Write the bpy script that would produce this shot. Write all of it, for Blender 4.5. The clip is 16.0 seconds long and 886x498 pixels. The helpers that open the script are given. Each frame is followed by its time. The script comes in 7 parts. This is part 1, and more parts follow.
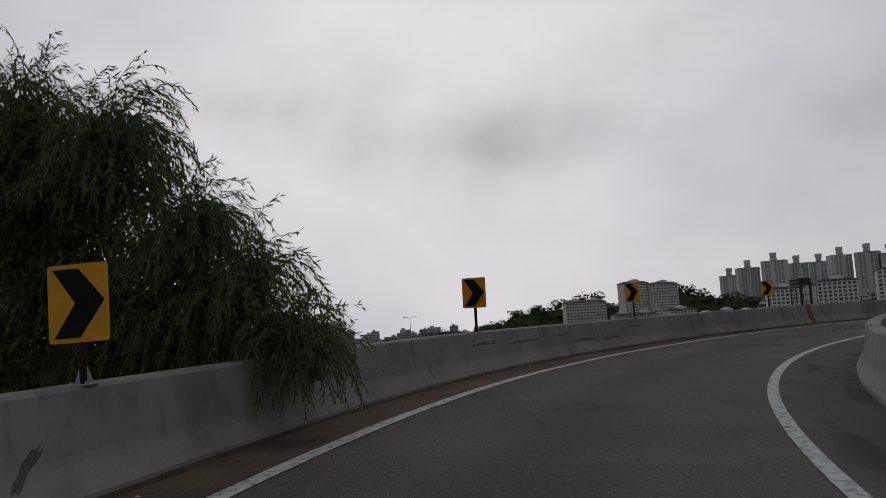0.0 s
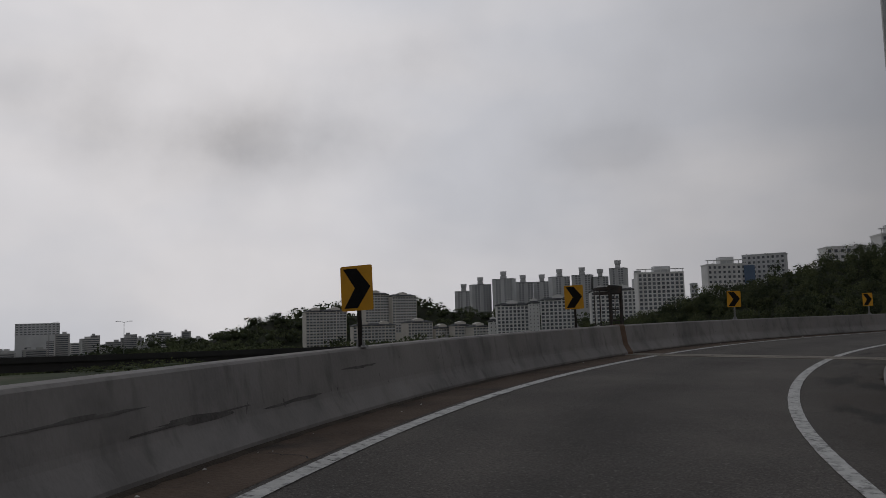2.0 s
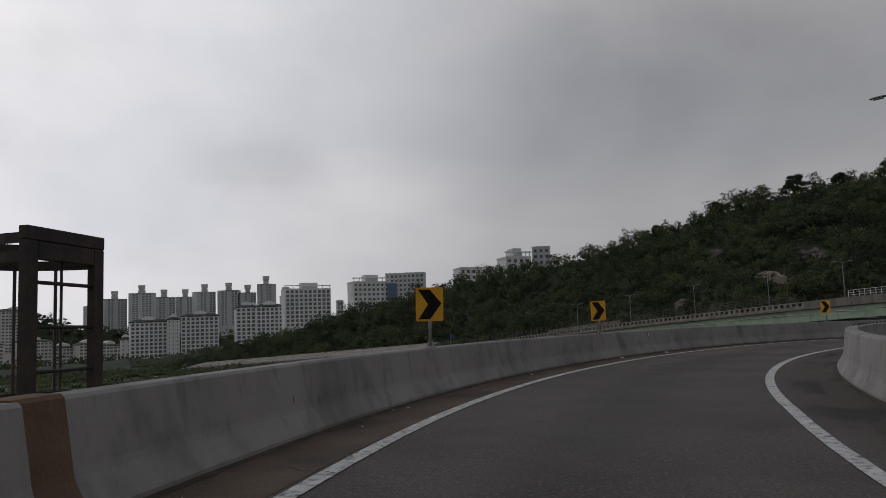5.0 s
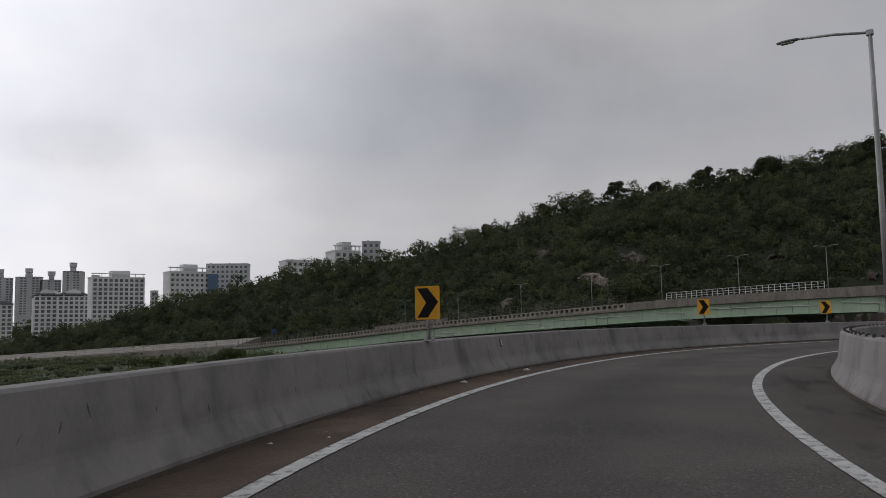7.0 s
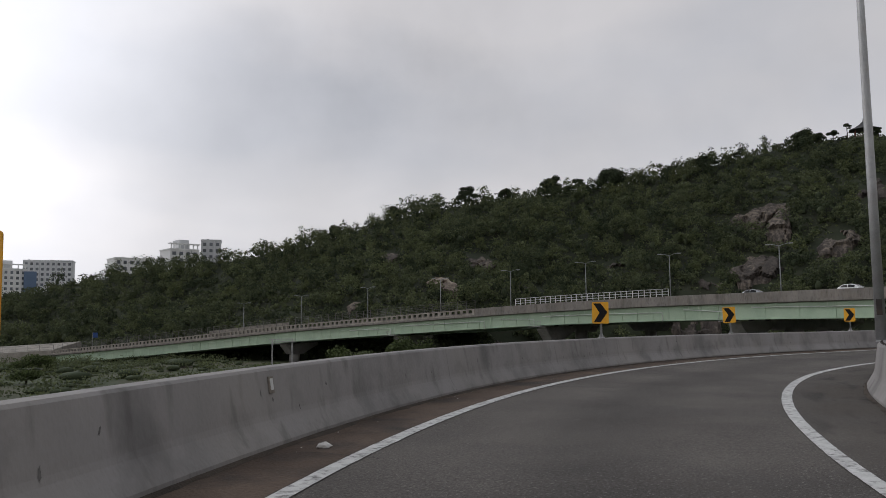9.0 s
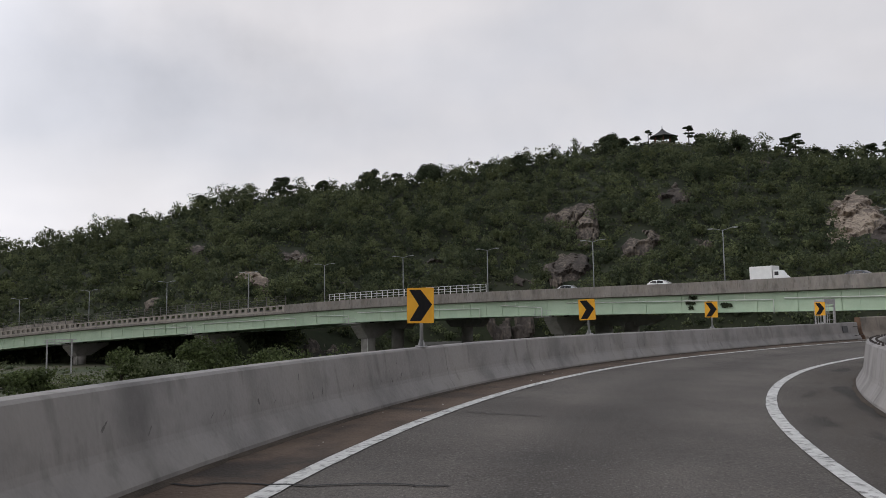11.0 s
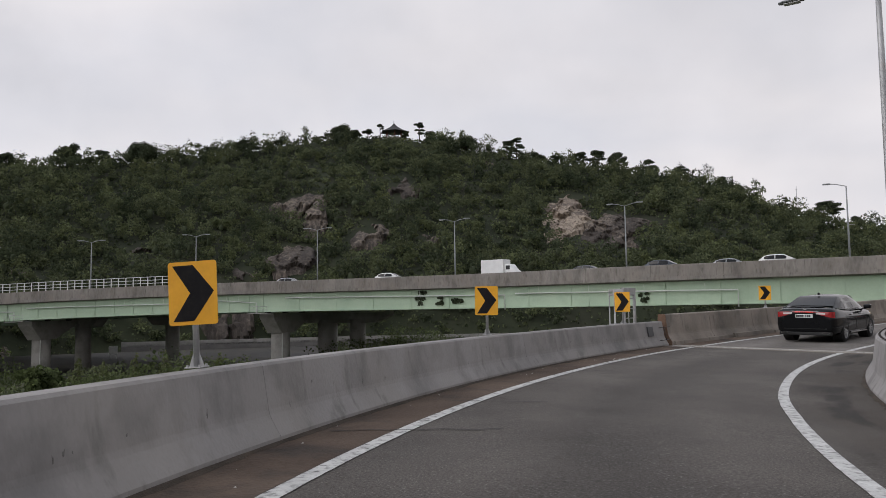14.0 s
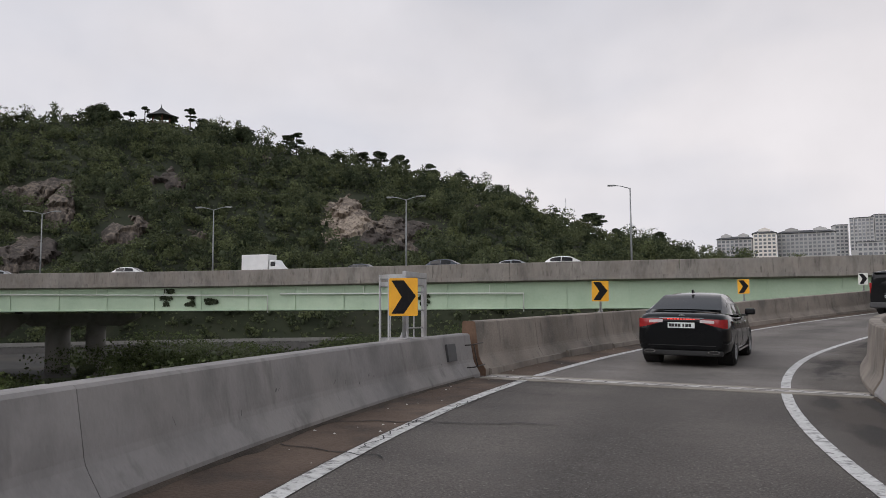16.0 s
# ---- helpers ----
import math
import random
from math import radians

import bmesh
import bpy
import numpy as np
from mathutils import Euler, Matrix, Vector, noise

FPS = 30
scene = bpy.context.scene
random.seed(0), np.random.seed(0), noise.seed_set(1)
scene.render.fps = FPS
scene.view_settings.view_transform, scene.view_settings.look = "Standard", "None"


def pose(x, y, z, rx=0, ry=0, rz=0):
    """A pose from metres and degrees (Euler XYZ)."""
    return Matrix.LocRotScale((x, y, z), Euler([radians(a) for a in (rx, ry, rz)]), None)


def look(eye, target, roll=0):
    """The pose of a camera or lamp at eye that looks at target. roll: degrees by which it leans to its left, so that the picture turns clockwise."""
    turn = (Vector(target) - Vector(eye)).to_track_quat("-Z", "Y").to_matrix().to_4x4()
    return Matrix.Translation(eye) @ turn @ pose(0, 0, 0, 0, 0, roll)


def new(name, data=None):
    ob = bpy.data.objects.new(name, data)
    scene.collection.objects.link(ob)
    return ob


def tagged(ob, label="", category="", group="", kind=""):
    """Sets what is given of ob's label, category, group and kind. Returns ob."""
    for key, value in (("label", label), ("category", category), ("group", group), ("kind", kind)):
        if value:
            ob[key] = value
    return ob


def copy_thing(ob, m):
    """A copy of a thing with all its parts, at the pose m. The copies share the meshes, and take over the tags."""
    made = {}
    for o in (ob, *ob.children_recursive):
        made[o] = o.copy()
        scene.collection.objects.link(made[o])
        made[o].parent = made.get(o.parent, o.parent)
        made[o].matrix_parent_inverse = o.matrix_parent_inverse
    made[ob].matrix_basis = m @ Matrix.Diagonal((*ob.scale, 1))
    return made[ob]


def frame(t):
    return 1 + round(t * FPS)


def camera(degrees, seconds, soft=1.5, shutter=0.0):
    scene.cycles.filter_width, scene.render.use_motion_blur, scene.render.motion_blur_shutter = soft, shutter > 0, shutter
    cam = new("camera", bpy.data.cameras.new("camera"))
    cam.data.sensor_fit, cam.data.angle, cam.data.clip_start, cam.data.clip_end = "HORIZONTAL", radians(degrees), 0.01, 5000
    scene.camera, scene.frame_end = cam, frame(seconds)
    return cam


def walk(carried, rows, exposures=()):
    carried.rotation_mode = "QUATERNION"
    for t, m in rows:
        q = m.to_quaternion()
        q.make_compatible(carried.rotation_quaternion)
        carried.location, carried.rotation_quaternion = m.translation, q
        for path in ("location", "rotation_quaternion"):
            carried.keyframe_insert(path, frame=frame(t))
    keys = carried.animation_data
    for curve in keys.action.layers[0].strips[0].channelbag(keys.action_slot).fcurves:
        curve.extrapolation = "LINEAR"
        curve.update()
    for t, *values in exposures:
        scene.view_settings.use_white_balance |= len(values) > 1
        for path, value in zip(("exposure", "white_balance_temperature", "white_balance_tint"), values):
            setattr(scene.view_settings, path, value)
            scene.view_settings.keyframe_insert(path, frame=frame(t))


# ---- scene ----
# ---------------------------------------------------------------- camera and walk
cam = camera(58.6, 16.0, soft=0.85)
PATH = [
    (0, (0.0, 0.0, -0.0), (-0.011, 9.951, 0.992), -3.31),
    (0.5, (0.443, 3.482, 0.053), (1.304, 13.396, 1.04), -2.63),
    (1, (1.148, 6.769, 0.11), (2.801, 16.581, 1.115), -1.95),
    (1.5, (2.057, 9.827, 0.164), (4.506, 19.474, 1.14), -1.67),
    (2, (3.154, 12.673, 0.2), (6.292, 22.119, 1.164), -1.67),
    (2.5, (4.442, 15.348, 0.231), (8.331, 24.513, 1.169), -1.95),
    (3, (5.852, 17.868, 0.257), (10.373, 26.738, 1.19), -1.89),
    (3.5, (7.381, 20.171, 0.288), (12.485, 28.711, 1.293), -1.59),
    (4, (9.006, 22.25, 0.336), (14.739, 30.377, 1.374), -1.59),
    (4.5, (10.681, 24.091, 0.356), (17.021, 31.753, 1.405), -1.99),
    (5, (12.436, 25.779, 0.373), (19.283, 32.994, 1.405), -2.06),
    (5.5, (14.276, 27.341, 0.39), (21.55, 34.13, 1.389), -1.90),
    (6, (16.189, 28.783, 0.408), (23.827, 35.165, 1.371), -1.61),
    (6.5, (18.151, 30.107, 0.429), (26.104, 36.097, 1.363), -1.29),
    (7, (20.137, 31.319, 0.454), (28.366, 36.926, 1.377), -1.03),
    (7.5, (22.12, 32.434, 0.484), (30.592, 37.662, 1.427), -0.93),
    (8, (24.096, 33.46, 0.515), (32.794, 38.303, 1.466), -0.74),
    (8.5, (26.088, 34.347, 0.541), (35.008, 38.766, 1.497), -0.62),
    (9, (28.09, 35.105, 0.563), (37.228, 39.054, 1.517), -0.57),
    (9.5, (30.101, 35.744, 0.581), (39.444, 39.18, 1.528), -0.58),
    (10, (32.129, 36.263, 0.595), (41.656, 39.155, 1.528), -0.64),
    (10.5, (34.192, 36.661, 0.605), (43.874, 38.991, 1.517), -0.73),
    (11, (36.318, 36.933, 0.612), (46.12, 38.705, 1.494), -0.86),
    (11.5, (38.548, 37.086, 0.613), (48.434, 38.322, 1.478), -0.85),
    (12, (40.87, 37.124, 0.616), (50.809, 37.805, 1.485), -0.61),
    (12.5, (43.232, 37.043, 0.627), (53.194, 37.168, 1.49), -0.50),
    (13, (45.576, 36.822, 0.638), (55.532, 36.378, 1.46), -0.65),
    (13.5, (47.947, 36.436, 0.631), (57.866, 35.446, 1.429), -0.92),
    (14, (50.375, 35.883, 0.611), (60.217, 34.294, 1.397), -0.87),
    (14.5, (52.819, 35.211, 0.606), (62.54, 33.001, 1.391), -0.80),
    (15, (55.369, 34.339, 0.601), (64.917, 31.473, 1.38), -0.71),
    (15.5, (58.038, 33.185, 0.575), (67.351, 29.629, 1.365), -0.46),
    (16, (60.798, 31.755, 0.565), (69.83, 27.539, 1.37), -0.28),
]
EXPOSURES = [(0, -1.97, 6640, 12.5), (1.5, -2.12, 6640, 12.5), (3, -1.96, 6640, 12.5), (4.5, -1.77, 6640, 12.5), (7, -1.28, 6640, 12.5), (8, -1.03, 6640, 12.5), (10.5, -0.57, 6650, 13), (12, -0.42, 6660, 13.5), (16, -0.4, 6660, 14.5)]
walk(cam, [(t, look(eye, target, roll)) for t, eye, target, roll in PATH], EXPOSURES)

# ---------------------------------------------------------------- sky and light
SUN_AZ, SUN_EL = radians(90), radians(50)      # bright part of the cloud cover, seen at the start of the walk
world = bpy.data.worlds.new("overcast_sky")
scene.world = world
world.use_nodes = True
wn, wl = world.node_tree.nodes, world.node_tree.links
wn.clear()


def wnode(kind, **kw):
    n = wn.new(kind)
    for k, v in kw.items():
        if k in n.inputs:
            n.inputs[k].default_value = v
    return n


w_out, w_bg = wn.new("ShaderNodeOutputWorld"), wn.new("ShaderNodeBackground")
w_tc = wn.new("ShaderNodeTexCoord")
w_sky = wn.new("ShaderNodeTexSky")
w_sky.sky_type, w_sky.sun_disc = "NISHITA", False
w_sky.sun_elevation, w_sky.sun_rotation = SUN_EL, math.pi / 2 - SUN_AZ
w_scale = wn.new("ShaderNodeVectorMath")
w_scale.operation = "SCALE"
w_scale.inputs["Scale"].default_value = 0.07
wl.new(w_sky.outputs["Color"], w_scale.inputs[0])
# cloud sheets: flattened noise over the dome
w_map = wn.new("ShaderNodeMapping")
w_map.inputs["Scale"].default_value = (1.0, 1.0, 2.6)
w_map.inputs["Location"].default_value = (0.35, 0.1, 0.2)
wl.new(w_tc.outputs["Generated"], w_map.inputs["Vector"])
w_n1 = wnode("ShaderNodeTexNoise", Scale=1.9, Detail=4.0, Roughness=0.45, Distortion=0.2)
w_n2 = wnode("ShaderNodeTexNoise", Scale=1.1, Detail=3.0, Roughness=0.45)
wl.new(w_map.outputs[0], w_n1.inputs["Vector"])
wl.new(w_map.outputs[0], w_n2.inputs["Vector"])
w_r1 = wn.new("ShaderNodeValToRGB")
w_r1.color_ramp.elements[0].position, w_r1.color_ramp.elements[0].color = 0.33, (0.54, 0.563, 0.605, 1)
w_r1.color_ramp.elements[1].position, w_r1.color_ramp.elements[1].color = 0.55, (0.655, 0.658, 0.676, 1)
wl.new(w_n1.outputs["Fac"], w_r1.inputs["Fac"])
# broad glow where the sun stands behind the clouds
w_dot = wn.new("ShaderNodeVectorMath")
w_dot.operation = "DOT_PRODUCT"
w_dot.inputs[1].default_value = (math.cos(SUN_AZ) * 0.92, math.sin(SUN_AZ) * 0.92, 0.39)
wl.new(w_tc.outputs["Generated"], w_dot.inputs[0])
w_half = wn.new("ShaderNodeMapRange")
w_half.inputs["From Min"].default_value, w_half.inputs["From Max"].default_value = -1.0, 1.0
wl.new(w_dot.outputs["Value"], w_half.inputs["Value"])
w_ramp = wn.new("ShaderNodeValToRGB")
stops = w_ramp.color_ramp.elements
stops[0].position, stops[0].color = 0.0, (0.31, 0.31, 0.31, 1)
stops[1].position, stops[1].color = 1.0, (0.87, 0.87, 0.87, 1)
for at_, val in ((0.36, 0.33), (0.58, 0.352), (0.78, 0.392), (0.83, 0.44), (0.885, 0.6), (0.96, 0.79)):
    st_ = stops.new(at_)
    st_.color = (val, val, val, 1)
wl.new(w_half.outputs[0], w_ramp.inputs["Fac"])
w_r2 = wn.new("ShaderNodeMath")
w_r2.operation = "MULTIPLY"
w_r2.inputs[1].default_value = 5.0
wl.new(w_ramp.outputs["Color"], w_r2.inputs[0])
w_mul = wn.new("ShaderNodeVectorMath")
w_mul.operation = "SCALE"
w_sep = wn.new("ShaderNodeSeparateXYZ")      # thicker, bluer cover overhead
wl.new(w_tc.outputs["Generated"], w_sep.inputs[0])
w_lift = wn.new("ShaderNodeMath")
w_lift.operation = "MULTIPLY_ADD"
w_lift.inputs[1].default_value, w_lift.inputs[2].default_value = 0.5, -0.25
wl.new(w_n2.outputs["Fac"], w_lift.inputs[0])
w_high = wn.new("ShaderNodeMath")
w_high.operation = "ADD"
wl.new(w_sep.outputs[2], w_high.inputs[0])
wl.new(w_lift.outputs[0], w_high.inputs[1])
w_up = wn.new("ShaderNodeMapRange")
w_up.inputs["From Min"].default_value, w_up.inputs["From Max"].default_value = 0.42, 0.68
wl.new(w_high.outputs[0], w_up.inputs["Value"])
w_over = wn.new("ShaderNodeMix")
w_over.data_type, w_over.blend_type = "RGBA", "MULTIPLY"
w_over.inputs["B"].default_value = (0.76, 0.82, 0.88, 1)
wl.new(w_up.outputs[0], w_over.inputs["Factor"])
wl.new(w_r1.outputs["Color"], w_over.inputs["A"])
# dark undersides of single clouds: bearing, height, half width and half height in degrees, and depth
def wmath(op, a, b=None, c=None):
    n = wn.new("ShaderNodeMath")
    n.operation = op
    for k, v in enumerate((a, b, c)):
        if v is None:
            continue
        if isinstance(v, (int, float)):
            n.inputs[k].default_value = v
        else:
            wl.new(v, n.inputs[k])
    return n.outputs[0]


w_n3 = wnode("ShaderNodeTexNoise", Scale=8.0, Detail=6.0, Roughness=0.52)
wl.new(w_tc.outputs["Generated"], w_n3.inputs["Vector"])
w_bear, w_rise = wmath("ARCTAN2", w_sep.outputs[1], w_sep.outputs[0]), wmath("ARCSINE", w_sep.outputs[2])
w_ragged = wmath("MULTIPLY_ADD", w_n3.outputs["Fac"], 2.6, -1.3)
w_dark = None
for az_, el_, rx_, ry_, deep_ in ((91, 13.2, 7.5, 2.6, 0.16), (82.5, 13.4, 7.0, 2.4, 0.18), (93, 18, 3.2, 1.6, 0.14), (60, 12.3, 5.5, 1.8, 0.1), (75, 19, 6, 2.0, 0.08), (30, 18.0, 10, 5.0, 0.13), (105, 16, 6, 2.2, 0.15)):
    dx_ = wmath("MULTIPLY_ADD", w_bear, math.degrees(1) / rx_, -az_ / rx_)
    dy_ = wmath("MULTIPLY_ADD", w_rise, math.degrees(1) / ry_, -el_ / ry_)
    rr_ = wmath("ADD", wmath("ADD", wmath("MULTIPLY", dx_, dx_), wmath("MULTIPLY", dy_, dy_)), w_ragged)
    blob = wmath("MULTIPLY", wmath("EXPONENT", wmath("MULTIPLY", wmath("MAXIMUM", rr_, 0.0), -0.9)), deep_)
    w_dark = blob if w_dark is None else wmath("ADD", w_dark, blob)
w_fine = wmath("MULTIPLY_ADD", w_n3.outputs["Fac"], 0.2, 0.9)
w_keep = wmath("MULTIPLY", wmath("SUBTRACT", 1.0, w_dark), w_fine)
w_cloud = wn.new("ShaderNodeVectorMath")
w_cloud.operation = "SCALE"
wl.new(w_over.outputs["Result"], w_cloud.inputs[0])
wl.new(w_keep, w_cloud.inputs["Scale"])
wl.new(w_cloud.outputs[0], w_mul.inputs[0])
wl.new(w_r2.outputs[0], w_mul.inputs["Scale"])
w_r3 = wn.new("ShaderNodeMapRange")      # how closed the cloud cover is
w_r3.inputs["From Min"].default_value, w_r3.inputs["From Max"].default_value = 0.3, 0.5
w_r3.inputs["To Min"].default_value, w_r3.inputs["To Max"].default_value = 0.8, 1.0
wl.new(w_n2.outputs["Fac"], w_r3.inputs["Value"])
w_mix = wn.new("ShaderNodeMix")
w_mix.data_type = "RGBA"
wl.new(w_r3.outputs[0], w_mix.inputs["Factor"])
wl.new(w_scale.outputs[0], w_mix.inputs["A"])
wl.new(w_mul.outputs[0], w_mix.inputs["B"])
wl.new(w_mix.outputs["Result"], w_bg.inputs["Color"])
w_bg.inputs["Strength"].default_value = 1.0
wl.new(w_bg.outputs[0], w_out.inputs["Surface"])

sun_data = bpy.data.lights.new("sun", "SUN")
sun_data.energy, sun_data.angle, sun_data.color = 0.6, radians(25), (1.0, 0.97, 0.93)
sun = new("sun", sun_data)
sun.matrix_world = look((math.cos(SUN_AZ) * 100, math.sin(SUN_AZ) * 100, 120), (0, 0, 0))


# ---------------------------------------------------------------- materials
def surface(name, low, high, scale=1.0, rough=0.85, bump=0.0, fine=20.0, metal=0.0, stain=None, stain_scale=0.3, stain_amt=0.5, per_object=0.0, spec=0.3, coat=0.0, island=0.0, stretch=(1, 1, 1), grain=0.45):
    """Two-scale noise colour between low and high, with stains of a third colour and fine relief."""
    m = bpy.data.materials.new(name)
    m.use_nodes = True
    n, l = m.node_tree.nodes, m.node_tree.links
    b = n["Principled BSDF"]
    b.inputs["Roughness"].default_value, b.inputs["Metallic"].default_value = rough, metal
    b.inputs["Specular IOR Level"].default_value, b.inputs["Coat Weight"].default_value = spec, coat
    b.inputs["Coat Roughness"].default_value = 0.05
    tc = n.new("ShaderNodeTexCoord")
    mp = n.new("ShaderNodeMapping")
    mp.inputs["Scale"].default_value = stretch
    l.new(tc.outputs["Object"], mp.inputs["Vector"])
    big, small = n.new("ShaderNodeTexNoise"), n.new("ShaderNodeTexNoise")
    big.inputs["Scale"].default_value, big.inputs["Detail"].default_value = scale, 5
    small.inputs["Scale"].default_value, small.inputs["Detail"].default_value = fine, 4
    for t in (big, small):
        l.new(mp.outputs[0], t.inputs["Vector"])
    add = n.new("ShaderNodeMath")
    add.operation = "MULTIPLY_ADD"
    add.inputs[1].default_value = grain
    l.new(small.outputs["Fac"], add.inputs[0])
    l.new(big.outputs["Fac"], add.inputs[2])
    rng = n.new("ShaderNodeMapRange")
    rng.inputs["From Min"].default_value, rng.inputs["From Max"].default_value = 0.255 + 0.5 * grain, 0.755 + 0.5 * grain
    l.new(add.outputs[0], rng.inputs["Value"])
    mix = n.new("ShaderNodeMix")
    mix.data_type = "RGBA"
    mix.inputs["A"].default_value, mix.inputs["B"].default_value = (*low, 1), (*high, 1)
    l.new(rng.outputs[0], mix.inputs["Factor"])
    col = mix.outputs["Result"]
    if stain:
        st = n.new("ShaderNodeTexNoise")
        st.inputs["Scale"].default_value, st.inputs["Detail"].default_value, st.inputs["Roughness"].default_value = stain_scale, 6, 0.62
        l.new(mp.outputs[0], st.inputs["Vector"])
        sr = n.new("ShaderNodeMapRange")
        sr.inputs["From Min"].default_value, sr.inputs["From Max"].default_value = 0.5, 0.68
        sr.inputs["To Max"].default_value = stain_amt
        l.new(st.outputs["Fac"], sr.inputs["Value"])
        m2 = n.new("ShaderNodeMix")
        m2.data_type = "RGBA"
        m2.inputs["B"].default_value = (*stain, 1)
        l.new(col, m2.inputs["A"])
        l.new(sr.outputs[0], m2.inputs["Factor"])
        col = m2.outputs["Result"]
    if per_object or island:
        src = n.new("ShaderNodeObjectInfo").outputs["Random"] if per_object else n.new("ShaderNodeNewGeometry").outputs["Random Per Island"]
        amt = per_object or island
        pr = n.new("ShaderNodeMapRange")
        pr.inputs["To Min"].default_value, pr.inputs["To Max"].default_value = 1 - amt, 1 + amt
        l.new(src, pr.inputs["Value"])
        vm = n.new("ShaderNodeVectorMath")
        vm.operation = "SCALE"
        l.new(col, vm.inputs[0])
        l.new(pr.outputs[0], vm.inputs["Scale"])
        col = vm.outputs[0]
    l.new(col, b.inputs["Base Color"])
    if bump:
        bp = n.new("ShaderNodeBump")
        bp.inputs["Strength"].default_value, bp.inputs["Distance"].default_value = bump, 0.02
        l.new(small.outputs["Fac"], bp.inputs["Height"])
        l.new(bp.outputs[0], b.inputs["Normal"])
    return m


def leafy(m, through_light=0.3):
    """Lets a share of the light pass through thin leaves."""
    n, l = m.node_tree.nodes, m.node_tree.links
    b = n["Principled BSDF"]
    tr, mx = n.new("ShaderNodeBsdfTranslucent"), n.new("ShaderNodeMixShader")
    l.new(b.inputs["Base Color"].links[0].from_socket, tr.inputs["Color"])
    mx.inputs["Fac"].default_value = through_light
    l.new(b.outputs[0], mx.inputs[1])
    l.new(tr.outputs[0], mx.inputs[2])
    l.new(mx.outputs[0], n["Material Output"].inputs["Surface"])
    return m


def glow(name, col, strength):
    m = surface(name, col, col, rough=0.3)
    b = m.node_tree.nodes["Principled BSDF"]
    b.inputs["Emission Color"].default_value, b.inputs["Emission Strength"].default_value = (*col, 1), strength
    return m


M_concrete = surface("pale_concrete", (0.205, 0.194, 0.187), (0.292, 0.277, 0.268), 0.7, 0.9, 0.35, 30, stain=(0.090, 0.086, 0.083), stain_scale=1.0, stain_amt=0.5, per_object=0.06, stretch=(1, 1, 0.55), grain=0.28)
M_concrete_old = surface("weathered_brown_concrete", (0.165, 0.14, 0.118), (0.275, 0.24, 0.205), 0.9, 0.92, 0.5, 24, stain=(0.09, 0.08, 0.07), stain_scale=0.8, stain_amt=0.6, per_object=0.09)
M_gutter = surface("dirt_covered_shoulder", (0.066, 0.045, 0.033), (0.138, 0.099, 0.074), 0.8, 0.95, 0.7, 30, stain=(0.032, 0.029, 0.027), stain_scale=0.9, stain_amt=0.8)
M_white_line = surface("worn_white_road_paint", (0.42, 0.415, 0.4), (0.6, 0.595, 0.575), 6.0, 0.75, 0.4, 50, stain=(0.1, 0.095, 0.09), stain_scale=11.0, stain_amt=0.95)
M_yellow = surface("amber_reflective_sheet", (0.62, 0.29, 0.012), (0.72, 0.35, 0.02), 3, 0.45, 0.0, 30, stain=(0.4, 0.2, 0.03), stain_scale=4, stain_amt=0.25, per_object=0.06)
M_black = surface("black_sheet", (0.008, 0.008, 0.009), (0.015, 0.014, 0.015), 4, 0.8, 0.0, 30, stain=(0.05, 0.04, 0.03), stain_scale=9, stain_amt=0.2, spec=0.1)
M_galv = surface("galvanised_steel", (0.3, 0.3, 0.3), (0.42, 0.42, 0.42), 6, 0.5, 0.1, 40, metal=0.6, stain=(0.2, 0.17, 0.14), stain_scale=3, stain_amt=0.4)
M_dark_steel = surface("dark_brown_painted_steel", (0.025, 0.021, 0.019), (0.05, 0.042, 0.036), 4, 0.6, 0.2, 30, stain=(0.09, 0.045, 0.025), stain_scale=4, stain_amt=0.5)
M_green = surface("pale_green_girder_paint", (0.33, 0.43, 0.31), (0.41, 0.51, 0.38), 0.25, 0.6, 0.05, 6, stain=(0.28, 0.38, 0.27), stain_scale=0.4, stain_amt=0.5)
M_parapet = surface("stained_parapet_concrete", (0.16, 0.145, 0.13), (0.27, 0.25, 0.225), 0.5, 0.95, 0.3, 5, stain=(0.09, 0.08, 0.07), stain_scale=0.9, stain_amt=0.7, stretch=(1, 1, 0.35))
M_pier = surface("grey_pier_concrete", (0.22, 0.21, 0.195), (0.31, 0.3, 0.28), 0.4, 0.95, 0.2, 6, stain=(0.12, 0.11, 0.1), stain_scale=0.5, stain_amt=0.5)
# concrete with shade put into its grey; the carriageway and foot wall use it
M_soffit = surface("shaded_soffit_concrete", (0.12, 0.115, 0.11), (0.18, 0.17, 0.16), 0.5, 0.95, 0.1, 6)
M_rust = surface("rusty_joint_plate", (0.1, 0.06, 0.04), (0.17, 0.105, 0.07), 3, 0.85, 0.4, 30)
M_joint = surface("joint_header_concrete", (0.2, 0.178, 0.148), (0.3, 0.27, 0.23), 1.5, 0.9, 0.5, 30, stain=(0.12, 0.105, 0.09), stain_scale=1.2, stain_amt=0.6)
M_rubber = surface("black_rubber", (0.012, 0.012, 0.012), (0.024, 0.023, 0.022), 5, 0.85, 0.2, 30)


